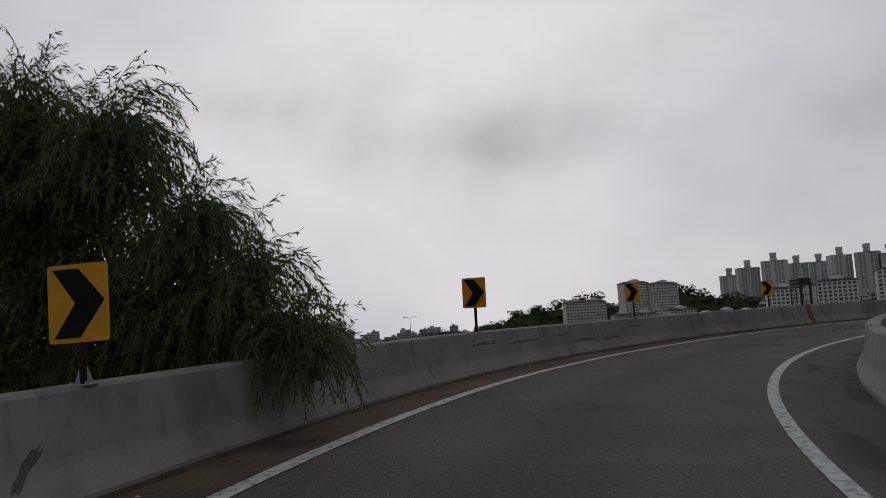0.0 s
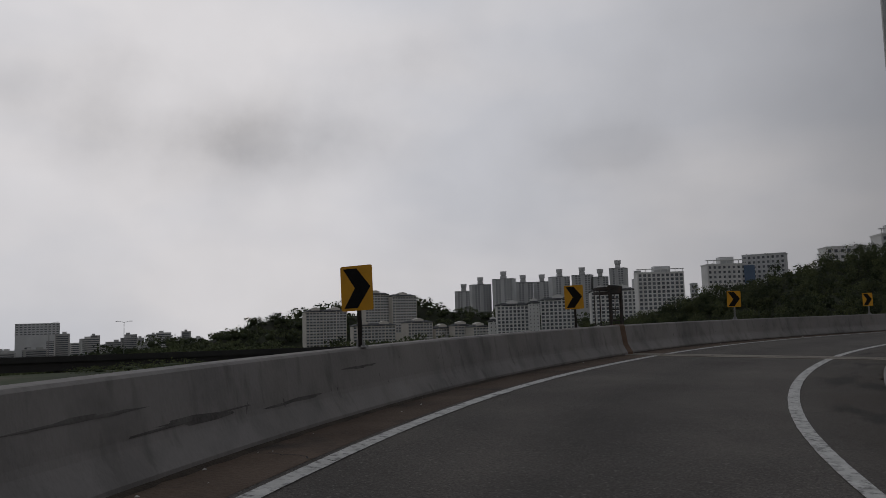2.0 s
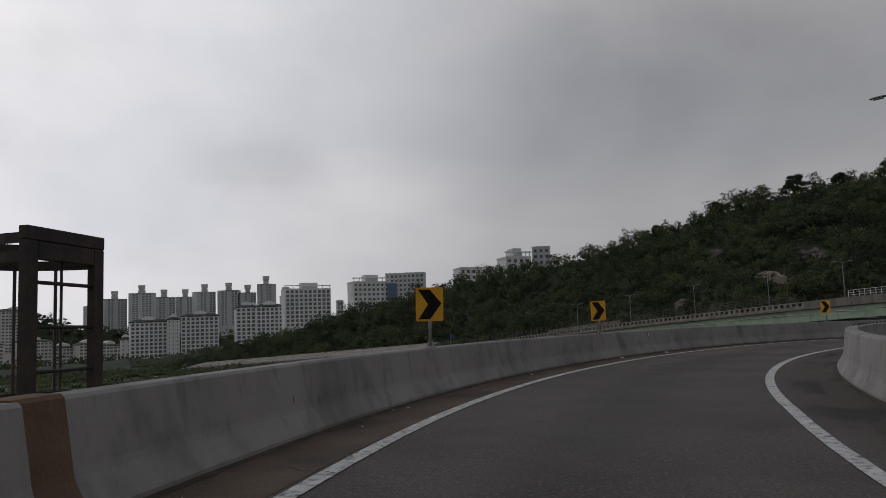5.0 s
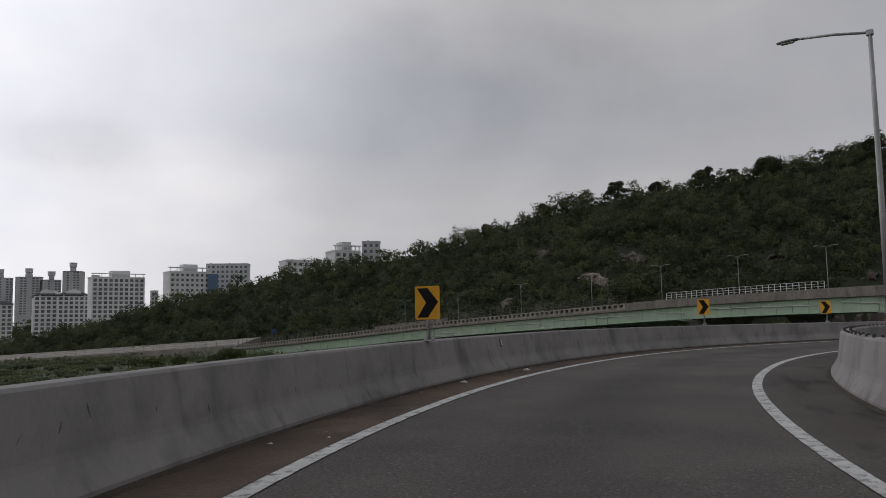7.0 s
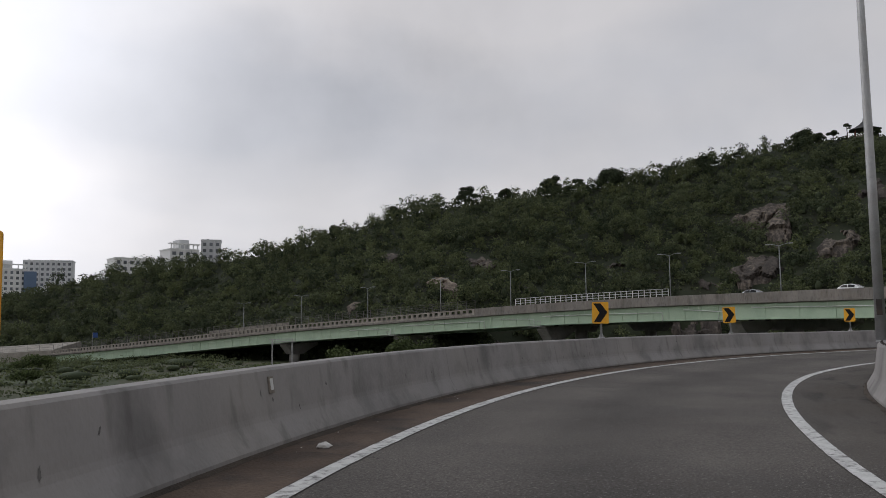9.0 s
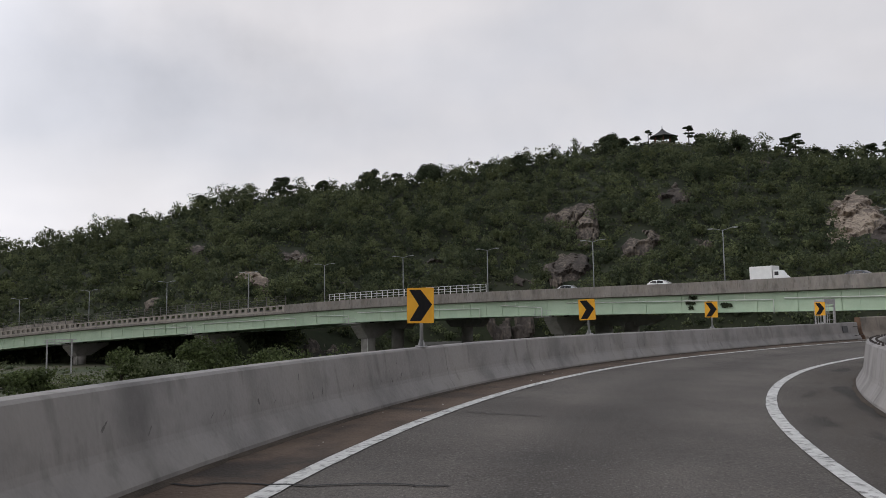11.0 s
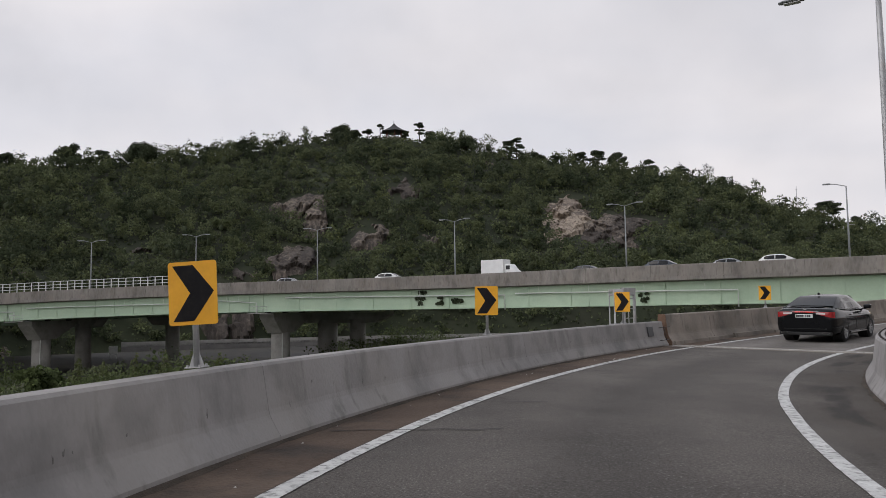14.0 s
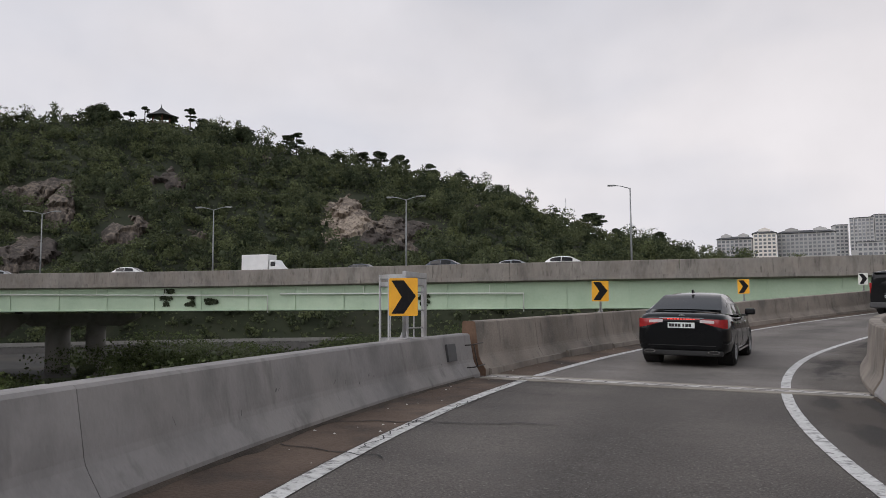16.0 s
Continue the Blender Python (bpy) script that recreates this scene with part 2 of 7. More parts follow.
def paint_layer(m, below, colour, source, scale, lo, hi, amount, where=None, detail=4):
    """Mixes a colour over the one below, in the spots of a noise, and only where a mask allows it."""
    n, l = m.node_tree.nodes, m.node_tree.links
    nz, mr = n.new("ShaderNodeTexNoise"), n.new("ShaderNodeMapRange")
    nz.inputs["Scale"].default_value, nz.inputs["Detail"].default_value = scale, detail
    l.new(source, nz.inputs["Vector"])
    mr.inputs["From Min"].default_value, mr.inputs["From Max"].default_value, mr.inputs["To Max"].default_value = lo, hi, amount
    l.new(nz.outputs["Fac"], mr.inputs["Value"])
    fac = mr.outputs[0]
    if where is not None:
        mm = n.new("ShaderNodeMath")
        mm.operation = "MULTIPLY"
        l.new(fac, mm.inputs[0])
        l.new(where, mm.inputs[1])
        fac = mm.outputs[0]
    mx = n.new("ShaderNodeMix")
    mx.data_type = "RGBA"
    mx.inputs["B"].default_value = (*colour, 1)
    l.new(below, mx.inputs["A"])
    l.new(fac, mx.inputs["Factor"])
    return mx.outputs["Result"]


def weather(m, streaks, blotches, dust):
    """Run-down streaks, broad grey blotches and a pale dust over a concrete."""
    n, l = m.node_tree.nodes, m.node_tree.links
    b = n["Principled BSDF"]
    col = b.inputs["Base Color"].links[0].from_socket
    tc, down = n.new("ShaderNodeTexCoord"), n.new("ShaderNodeMapping")
    down.inputs["Scale"].default_value = (1, 1, 0.22)
    l.new(tc.outputs["Object"], down.inputs["Vector"])
    col = paint_layer(m, col, tuple(c * 1.22 for c in dust), tc.outputs["Object"], 0.55, 0.45, 0.7, 0.55)
    col = paint_layer(m, col, (0.085, 0.082, 0.08), tc.outputs["Object"], 1.6, 0.52, 0.72, blotches, detail=6)
    col = paint_layer(m, col, (0.06, 0.056, 0.05), down.outputs[0], 4.6, 0.58, 0.72, streaks, detail=6)
    l.new(col, b.inputs["Base Color"])


weather(M_concrete, 0.4, 0.4, (0.245, 0.228, 0.21))
weather(M_concrete_old, 0.5, 0.3, (0.21, 0.185, 0.155))
weather(M_parapet, 0.55, 0.2, (0.2, 0.175, 0.15))


def asphalt_material(name, low, high):
    """Asphalt with a polished dark band along the lane's middle; u runs across the lane, v along it, in metres."""
    m = surface(name, low, high, 0.5, 0.85, 1.0, 48, stain=(0.04, 0.038, 0.036), stain_scale=0.7, stain_amt=0.3, grain=1.5)
    n, l = m.node_tree.nodes, m.node_tree.links
    b = n["Principled BSDF"]
    col = b.inputs["Base Color"].links[0].from_socket
    uv = n.new("ShaderNodeUVMap")
    uv.uv_map = "road"
    sep = n.new("ShaderNodeSeparateXYZ")
    l.new(uv.outputs[0], sep.inputs[0])
    wob = n.new("ShaderNodeTexNoise")
    wob.inputs["Scale"].default_value = 0.12
    l.new(uv.outputs[0], wob.inputs["Vector"])
    off = n.new("ShaderNodeMath")
    off.operation = "MULTIPLY_ADD"
    off.inputs[1].default_value = 1.2
    l.new(wob.outputs["Fac"], off.inputs[0])
    l.new(sep.outputs[0], off.inputs[2])
    ramp = n.new("ShaderNodeValToRGB")
    e = ramp.color_ramp.elements
    e[0].position, e[0].color = 0.0, (1, 1, 1, 1)
    e[1].position, e[1].color = 1.0, (1, 1, 1, 1)
    for p, v in ((0.3, 1.05), (0.44, 0.72), (0.52, 0.68), (0.64, 1.08), (0.8, 0.98)):
        x = e.new(p)
        x.color = (v, v, v, 1)
    mr = n.new("ShaderNodeMapRange")
    mr.inputs["From Min"].default_value, mr.inputs["From Max"].default_value = -2.0, 3.4
    l.new(off.outputs[0], mr.inputs["Value"])
    l.new(mr.outputs[0], ramp.inputs["Fac"])
    mul = n.new("ShaderNodeMix")
    mul.data_type, mul.blend_type = "RGBA", "MULTIPLY"
    mul.inputs["Factor"].default_value = 0.8
    l.new(col, mul.inputs["A"])
    l.new(ramp.outputs["Color"], mul.inputs["B"])
    tc = n.new("ShaderNodeTexCoord")

    edge = n.new("ShaderNodeMapRange")      # the strip beyond the inner line, brown with dust and spotted with oil
    edge.inputs["From Min"].default_value, edge.inputs["From Max"].default_value = -1.95, -2.45
    l.new(sep.outputs[0], edge.inputs["Value"])
    drawn = n.new("ShaderNodeMapping")
    drawn.inputs["Scale"].default_value = (1.6, 0.4, 1)
    l.new(uv.outputs[0], drawn.inputs["Vector"])
    out = paint_layer(m, mul.outputs["Result"], (0.26, 0.245, 0.225), tc.outputs["Object"], 42, 0.6, 0.7, 0.55)
    out = paint_layer(m, out, (0.03, 0.028, 0.026), tc.outputs["Object"], 30, 0.6, 0.72, 0.5)
    out = paint_layer(m, out, (0.066, 0.055, 0.045), uv.outputs[0], 0.5, 0.2, 0.6, 0.8, edge.outputs[0])
    out = paint_layer(m, out, (0.028, 0.025, 0.023), drawn.outputs[0], 1.1, 0.52, 0.62, 0.8, edge.outputs[0])
    l.new(out, b.inputs["Base Color"])
    return m


M_asphalt = asphalt_material("asphalt", (0.061, 0.053, 0.047), (0.12, 0.106, 0.094))
M_asphalt_old = asphalt_material("bleached_asphalt", (0.112, 0.1, 0.089), (0.198, 0.179, 0.162))


# ---------------------------------------------------------------- small mesh helpers
def mesh(name, verts, faces, material, smooth=False):
    me = bpy.data.meshes.new(name)
    if isinstance(faces, np.ndarray):
        verts, k = np.asarray(verts, np.float32), faces.shape[1]
        me.vertices.add(len(verts))
        me.vertices.foreach_set("co", verts.ravel())
        me.loops.add(faces.size)
        me.loops.foreach_set("vertex_index", faces.astype(np.int32).ravel())
        me.polygons.add(len(faces))
        me.polygons.foreach_set("loop_start", np.arange(0, faces.size, k, dtype=np.int32))
        me.update(calc_edges=True)
    else:
        me.from_pydata([tuple(v) for v in verts], [], [tuple(f) for f in faces])
    for m in (material if isinstance(material, (list, tuple)) else [material]):
        me.materials.append(m)
    if smooth:
        me.polygons.foreach_set("use_smooth", [True] * len(me.polygons))
    me.update()
    return me


def part(name, data, material, parent=None, label="", smooth=False, m=None):
    """Links a bmesh or a mesh as one object, under a thing or part if given."""
    if isinstance(data, bmesh.types.BMesh):
        me = bpy.data.meshes.new(name)
        data.to_mesh(me)
        data.free()
        for mm in (material if isinstance(material, (list, tuple)) else [material]):
            me.materials.append(mm)
        if smooth:
            me.polygons.foreach_set("use_smooth", [True] * len(me.polygons))
        data = me
    ob = new(name, data)
    if parent is not None:
        ob.parent = parent
    if m is not None:
        ob.matrix_basis = m
    return tagged(ob, label)


def thing(name, label, category, group="", kind="", m=None):
    ob = new(name)
    ob.empty_display_size = 0.2
    if m is not None:
        ob.matrix_basis = m
    return tagged(ob, label, category, group, kind)


def box(bm, x0, x1, y0, y1, z0, z1, bevel=0.0, m=None):
    r = bmesh.ops.create_cube(bm, size=1.0)
    vs = r["verts"]
    bmesh.ops.scale(bm, vec=(x1 - x0, y1 - y0, z1 - z0), verts=vs)
    bmesh.ops.translate(bm, vec=((x0 + x1) / 2, (y0 + y1) / 2, (z0 + z1) / 2), verts=vs)
    if bevel:
        es = list({e for v in vs for e in v.link_edges})
        vs = bmesh.ops.bevel(bm, geom=es, offset=bevel, segments=2, affect="EDGES", profile=0.5)["verts"]
    if m is not None:
        bmesh.ops.transform(bm, matrix=m, verts=vs)
    return vs


def boxed(*args, **kw):
    bm = bmesh.new()
    box(bm, *args, **kw)
    return bm


def tube(bm, points, radius, sides=8, radii=None, cap=True):
    """A round bar through the points."""
    rings = []
    pts = [Vector(p) for p in points]
    for i, p in enumerate(pts):
        d = (pts[min(i + 1, len(pts) - 1)] - pts[max(i - 1, 0)]).normalized()
        a = d.orthogonal().normalized() if abs(d.z) < 0.99 else Vector((1, 0, 0))
        if abs(d.z) < 0.99:
            a = d.cross(Vector((0, 0, 1))).normalized()
        b = d.cross(a)
        r = radii[i] if radii else radius
        rings.append([bm.verts.new(p + (a * math.cos(t) + b * math.sin(t)) * r) for t in [2 * math.pi * k / sides for k in range(sides)]])
    for r0, r1 in zip(rings, rings[1:]):
        for k in range(sides):
            bm.faces.new((r0[k], r0[(k + 1) % sides], r1[(k + 1) % sides], r1[k])).smooth = True
    if cap:
        bm.faces.new(list(reversed(rings[0])))
        bm.faces.new(rings[-1])
    return bm


def tubed(points, radius, sides=8, radii=None):
    return tube(bmesh.new(), points, radius, sides, radii)


def slab(bm, outline, y0, y1):
    """A plate whose outline lies in x and z, from y0 to y1."""
    a = [bm.verts.new((x, y0, z)) for x, z in outline]
    b = [bm.verts.new((x, y1, z)) for x, z in outline]
    bm.faces.new(a)
    bm.faces.new(list(reversed(b)))
    n = len(a)
    for i in range(n):
        bm.faces.new((a[i], b[i], b[(i + 1) % n], a[(i + 1) % n]))
    bmesh.ops.recalc_face_normals(bm, faces=bm.faces)
    return bm


# ---------------------------------------------------------------- the ramp's line
# Curvature every 12 m along the lane's middle, from a first point and heading; height and crossfall likewise.
START, HEADING = (-0.1068, -11.579), 1.7388
CURVE_S = [-36, 0, 12, 24, 36, 48, 60, 72, 84, 96, 108, 120, 135, 170, 240]
CURVE_K = [-0.024, -0.0242, -0.0229, -0.0255, -0.0263, -0.0188, -0.0253, -0.0274, -0.0240, -0.0239, -0.0222, -0.0200, -0.019, -0.017, -0.015]
GRADE_S = [-36, 0, 12, 24, 36, 48, 60, 72, 84, 96, 108, 120, 132, 145, 200]
GRADE_Z = [-1.7, -1.30, -1.18, -0.99, -0.85, -0.68, -0.60, -0.55, -0.60, -0.66, -0.58, -0.32, 0.28, 1.1, 4.2]
BANK_S = [0, 24, 36, 48, 60, 84, 96, 120]
BANK_K = [0.036, 0.042, 0.033, 0.016, 0.002, 0.011, 0.018, 0.026]
DS = 0.25
_s = np.arange(0, 200 + DS, DS)
_h = HEADING + np.r_[0, np.cumsum(np.interp(_s[:-1] + DS / 2, CURVE_S, CURVE_K) * DS)]
_x = START[0] + np.r_[0, np.cumsum(np.cos((_h[1:] + _h[:-1]) / 2) * DS)]
_y = START[1] + np.r_[0, np.cumsum(np.sin((_h[1:] + _h[:-1]) / 2) * DS)]
_sb = np.arange(0, 36 + DS, DS)
_hb = HEADING - np.r_[0, np.cumsum(np.full(len(_sb) - 1, CURVE_K[0]) * DS)]
_xb = START[0] - np.r_[0, np.cumsum(np.cos((_hb[1:] + _hb[:-1]) / 2) * DS)]
_yb = START[1] - np.r_[0, np.cumsum(np.sin((_hb[1:] + _hb[:-1]) / 2) * DS)]
RS = np.r_[-_sb[:0:-1], _s]
RX, RY, RH = np.r_[_xb[:0:-1], _x], np.r_[_yb[:0:-1], _y], np.r_[_hb[:0:-1], _h]
_g = np.interp(RS, GRADE_S, GRADE_Z)
RZ = np.convolve(np.r_[np.full(16, _g[0]), _g, np.full(16, _g[-1])], np.ones(33) / 33, "valid")


def heading(s):
    return float(np.interp(s, RS, RH))


def on_ramp(s, d, h=0.0):
    """The place s metres along the ramp, d to the left of the lane's middle and h over the paving."""
    hd = heading(s)
    return Vector((float(np.interp(s, RS, RX)) - math.sin(hd) * d, float(np.interp(s, RS, RY)) + math.cos(hd) * d,
                   float(np.interp(s, RS, RZ)) + float(np.interp(s, BANK_S, BANK_K)) * d + h))


def sweep(profile, s0, s1, step=1.0, closed=True, caps=True):
    """Verts and faces of a cross-section of (d, h) drawn along the ramp."""
    n = max(1, int(math.ceil((s1 - s0) / step)))
    verts, faces, k = [], [], len(profile)
    for i in range(n + 1):
        s = s0 + (s1 - s0) * i / n
        verts += [on_ramp(s, d, h) for d, h in profile]
    for i in range(n):
        for j in range(k if closed else k - 1):
            a, b = i * k + j, i * k + (j + 1) % k
            faces.append((a, a + k, b + k, b))
    if closed and caps:
        faces.append(tuple(range(k)))
        faces.append(tuple(n * k + j for j in reversed(range(k))))
    return verts, faces


JOINT_1, JOINT_2 = 45.05, 106.25
RAMP_0, RAMP_1 = -34.0, 160.0
LINE_L, LINE_R = 1.975, -1.975
BASE_L, BASE_R = LINE_L + 0.80, LINE_R - 1.15

# paving, one sheet; the dirt-covered strip beside the outer barrier is a sheet 4 mm above it
cols = [BASE_R - 0.15, -2.6, LINE_R, -1.2, -0.4, 0.4, 1.2, LINE_L, BASE_L + 0.15]
ncol = len(cols)
for a, b, mat, lab in ((RAMP_0, JOINT_2, M_asphalt, "dark grey asphalt ramp lane with worn tyre tracks"), (JOINT_2, RAMP_1, M_asphalt_old, "bleached grey asphalt past the expansion joint")):
    v, f = sweep([(d, 0) for d in cols], a, b, 1.0, closed=False)
    road_me = mesh("road", v, [tuple(reversed(q)) for q in f], mat)
    uvl = road_me.uv_layers.new(name="road")
    for lp in road_me.loops:
        row, c = divmod(lp.vertex_index, ncol)
        uvl.data[lp.index].uv = (cols[c], a + row)
    tagged(new("road", road_me), lab, "road", kind="structure")


def line_shift(s, side):
    """How far the painted line strays from its mean place."""
    if side > 0:
        return float(np.interp(s, [20, 28, 43, 50], [0.0, -0.05, -0.06, 0.0]))
    return float(np.interp(s, [20, 27, 34, 46, 51, 56, 61, 64, 68, 72, 75, 79, 82, 86, 92, 94, 99, 106],
                           [-0.05, 0.0, 0.06, 0.05, -0.06, -0.03, -0.04, -0.03, -0.04, -0.01, 0.02, 0.07, 0.055, 0.03, 0.02, 0.055, 0.04, 0.0]))


for a, b in ((RAMP_0, JOINT_1 - 0.402), (JOINT_1 + 0.402, JOINT_2 - 0.402), (JOINT_2 + 0.402, RAMP_1)):
    v, f = sweep([(BASE_L + 0.14, 0.004), (LINE_L + 0.1, 0.004)], a, b, 1.0, closed=False)
    tagged(new("road_shoulder", mesh("road_shoulder", v, f, M_gutter)), "brown dirt-covered road shoulder beside the outer barrier", "shoulder", kind="structure")
    for nm, d, w in (("edge_line", LINE_L, 0.075), ("edge_line", LINE_R, 0.07)):
        n = int((b - a) / 0.14)
        v = []
        for i in range(n + 1):
            t = a + (b - a) * i / n
            for q in (w, -w):
                worn = 0.011 * noise.noise((t * 1.1, q * 40, d)) + 0.012 * noise.noise((t * 5.3, q * 70, d))
                v.append(on_ramp(t, d + q + math.copysign(max(min(worn, 0.004), -0.018), q) + line_shift(t, d), 0.008))
        f = [(2 * i, 2 * i + 2, 2 * i + 3, 2 * i + 1) for i in range(n)]
        tagged(new(nm, mesh(nm, v, f, M_white_line)), "worn white painted edge line on the asphalt", "road marking", kind="structure")
# deck below
v, f = sweep([(BASE_R - 0.75, -0.03), (BASE_L + 0.55, -0.03), (BASE_L + 0.55, -0.45), (2.0, -0.7), (1.6, -1.9), (-1.9, -1.9), (-2.3, -0.7), (BASE_R - 0.75, -0.45)], RAMP_0, RAMP_1, 2.0)
for s in (-26, -2, 22, 45, 66, 86, 106, 128, 150):
    top, foot = on_ramp(s, -0.15, -1.88), -8.7
    bm = bmesh.new()
    bmesh.ops.create_cone(bm, segments=20, radius1=0.95, radius2=0.95, depth=top.z - foot, cap_ends=True)
    tagged(part("ramp_pier", bm, M_pier, None, m=pose(top.x, top.y, (top.z + foot) / 2)), "round concrete pier under the ramp", "pier", "piers of the ramp", "structure")
tagged(new("ramp_deck", mesh("ramp_deck", v, f, M_pier)), "concrete deck and box girder of the ramp", "bridge deck", kind="structure")

# ---------------------------------------------------------------- barriers of the ramp
def barrier_profile(base, side, height, foot=0.0):
    """Concrete safety barrier: a toe, a steep lower slope, a near-upright stem and a flat top. side: +1 on the outer edge, -1 on the inner."""
    pts = [(0, -0.3), (0, 0.06 + foot), (0.088, 0.205 + foot), (0.113, 0.255 + foot), (0.127, 0.305 + foot), (0.134, 0.36 + foot), (0.19, height - 0.025), (0.215, height), (0.40, height), (0.425, height - 0.025), (0.46, -0.3)]
    out = [(base + side * d, h) for d, h in pts]
    return out if side < 0 else list(reversed(out))


def barrier(name, label, s0, s1, base, side, height, length, material, foot=0.0, gap=0.012):
    root = thing(name, label, "barrier", kind="structure")
    n = max(1, round((s1 - s0) / length))
    for i in range(n):
        a, b = s0 + (s1 - s0) * i / n, s0 + (s1 - s0) * (i + 1) / n
        v, f = sweep(barrier_profile(base, side, height + random.uniform(-0.004, 0.004), foot), a + gap / 2, b - gap / 2, 0.75)
        part("barrier_section", mesh("barrier_section", v, f, material), None, root)
    return root


barrier("outer_barrier", "pale grey concrete safety barrier with scuffed face", RAMP_0, JOINT_1 - 0.17, BASE_L - 0.04, 1, 0.74, 9.2, M_concrete, gap=0.007)
barrier("outer_barrier", "pale grey concrete safety barrier with vertical stains", JOINT_1 + 0.17, JOINT_2 - 0.08, BASE_L + 0.06, 1, 0.73, 8.8, M_concrete, gap=0.007)
barrier("outer_barrier", "weathered brown concrete barrier in short precast lengths", JOINT_2 + 0.1, RAMP_1, BASE_L + 0.03, 1, 0.93, 3.1, M_concrete_old, foot=0.05, gap=0.016)
barrier("inner_barrier", "pale grey concrete barrier round the inside of the curve", RAMP_0, JOINT_1 - 0.17, BASE_R, -1, 0.76, 4.6, M_concrete)
barrier("inner_barrier", "pale grey concrete barrier round the inside of the curve", JOINT_1 + 0.17, JOINT_2 - 0.1, BASE_R, -1, 0.76, 4.4, M_concrete)
barrier("inner_barrier", "stained concrete barrier beyond the expansion joint", JOINT_2 + 0.1, RAMP_1, BASE_R, -1, 0.98, 3.1, M_concrete_old)

# rusty cover plates over the first joint
for base, side in ((BASE_L, 1), (BASE_R, -1)):
    v, f = sweep(barrier_profile(base - 0.01 * side, side, 0.752), JOINT_1 - 0.2, JOINT_1 + 0.2, 0.2)
    tagged(new("joint_cover", mesh("joint_cover", v, f, M_rust)), "rust-brown steel cover plate bent over the barrier joint", "joint cover", kind="structure")


M_finger = surface("worn_pale_finger_plate", (0.34, 0.32, 0.295), (0.55, 0.53, 0.5), 3, 0.7, 0.3, 30, stain=(0.13, 0.105, 0.085), stain_scale=2.5, stain_amt=0.6)


# brown end plate and low broken kerb of the weathered barrier
v, f = sweep(barrier_profile(BASE_L + 0.022, 1, 0.938, 0.05), JOINT_2 + 0.07, JOINT_2 + 0.099, 0.03)
tagged(new("joint_cover", mesh("joint_cover", v, f, M_rust)), "rust-brown steel plate on the end of the weathered barrier", "joint cover", kind="structure")
kerb = thing("barrier_kerb", "broken concrete kerb lengths at the foot of the weathered barrier", "kerb", kind="structure")
for k, (a, b) in enumerate(((106.5, 110.4), (110.9, 113.8), (114.0, 119.6), (119.9, 128.0), (128.2, 140.0))):
    h = 0.13 + 0.035 * (k % 2)
    v, f = sweep([(BASE_L + 0.10, 0.0), (BASE_L + 0.10, h), (BASE_L - 0.025, h - 0.02), (BASE_L - 0.045, 0.0)], a, b, 0.6)
    part("kerb_length", mesh("kerb_length", v, f, M_concrete_old), None, kerb)


def expansion_joint(s, label, fingers):
    root = thing("expansion_joint", label, "expansion joint", kind="structure")
    for a, b in ((s - 0.4, s - 0.15), (s + 0.15, s + 0.4)):
        v, f = sweep([(BASE_R + 0.02, 0.01), (BASE_R + 0.02, -0.1), (BASE_L - 0.02, -0.1), (BASE_L - 0.02, 0.01)], a, b, 0.15)
        part("header", mesh("header", v, f, M_joint), None, root)
    # sawtooth finger plates
    for sign, nm in ((-1, "finger_plate"), (1, "finger_plate")):
        n, w = 56, (BASE_L - BASE_R - 0.1)
        pts = []
        for i in range(n + 1):
            d = BASE_R + 0.05 + w * i / n
            pts.append(on_ramp(s + (0.05 if i % 2 else -0.05) + sign * 0.03, d, 0.013))
        back = [on_ramp(s + sign * 0.15, BASE_R + 0.05 + w * i / n, 0.013) for i in range(n + 1)]
        faces = [(i, i + 1, n + 2 + i, n + 1 + i) if sign > 0 else (i + 1, i, n + 1 + i, n + 2 + i) for i in range(n)]
        part(nm, mesh(nm, pts + back, faces, fingers), None, root)
    v, f = sweep([(BASE_R + 0.03, 0.006), (BASE_L - 0.03, 0.006)], s - 0.149, s + 0.149, 0.3, closed=False)
    part("seal", mesh("seal", v, [tuple(reversed(q)) for q in f], M_rubber), None, root)


expansion_joint(JOINT_1, "steel finger expansion joint between tan concrete strips", M_joint)
expansion_joint(JOINT_2, "worn finger expansion joint with concrete headers", M_finger)


# ---------------------------------------------------------------- chevron signs
def rounded(w, h, r, n=4):
    pts = []
    for cx, cz, a0 in ((w / 2 - r, h / 2 - r, 0), (-w / 2 + r, h / 2 - r, 90), (-w / 2 + r, -h / 2 + r, 180), (w / 2 - r, -h / 2 + r, 270)):
        for i in range(n + 1):
            a = radians(a0 + 90 * i / n)
            pts.append((cx + r * math.cos(a), cz + r * math.sin(a)))
    return pts


SIGN_W, SIGN_H = 0.45, 0.55


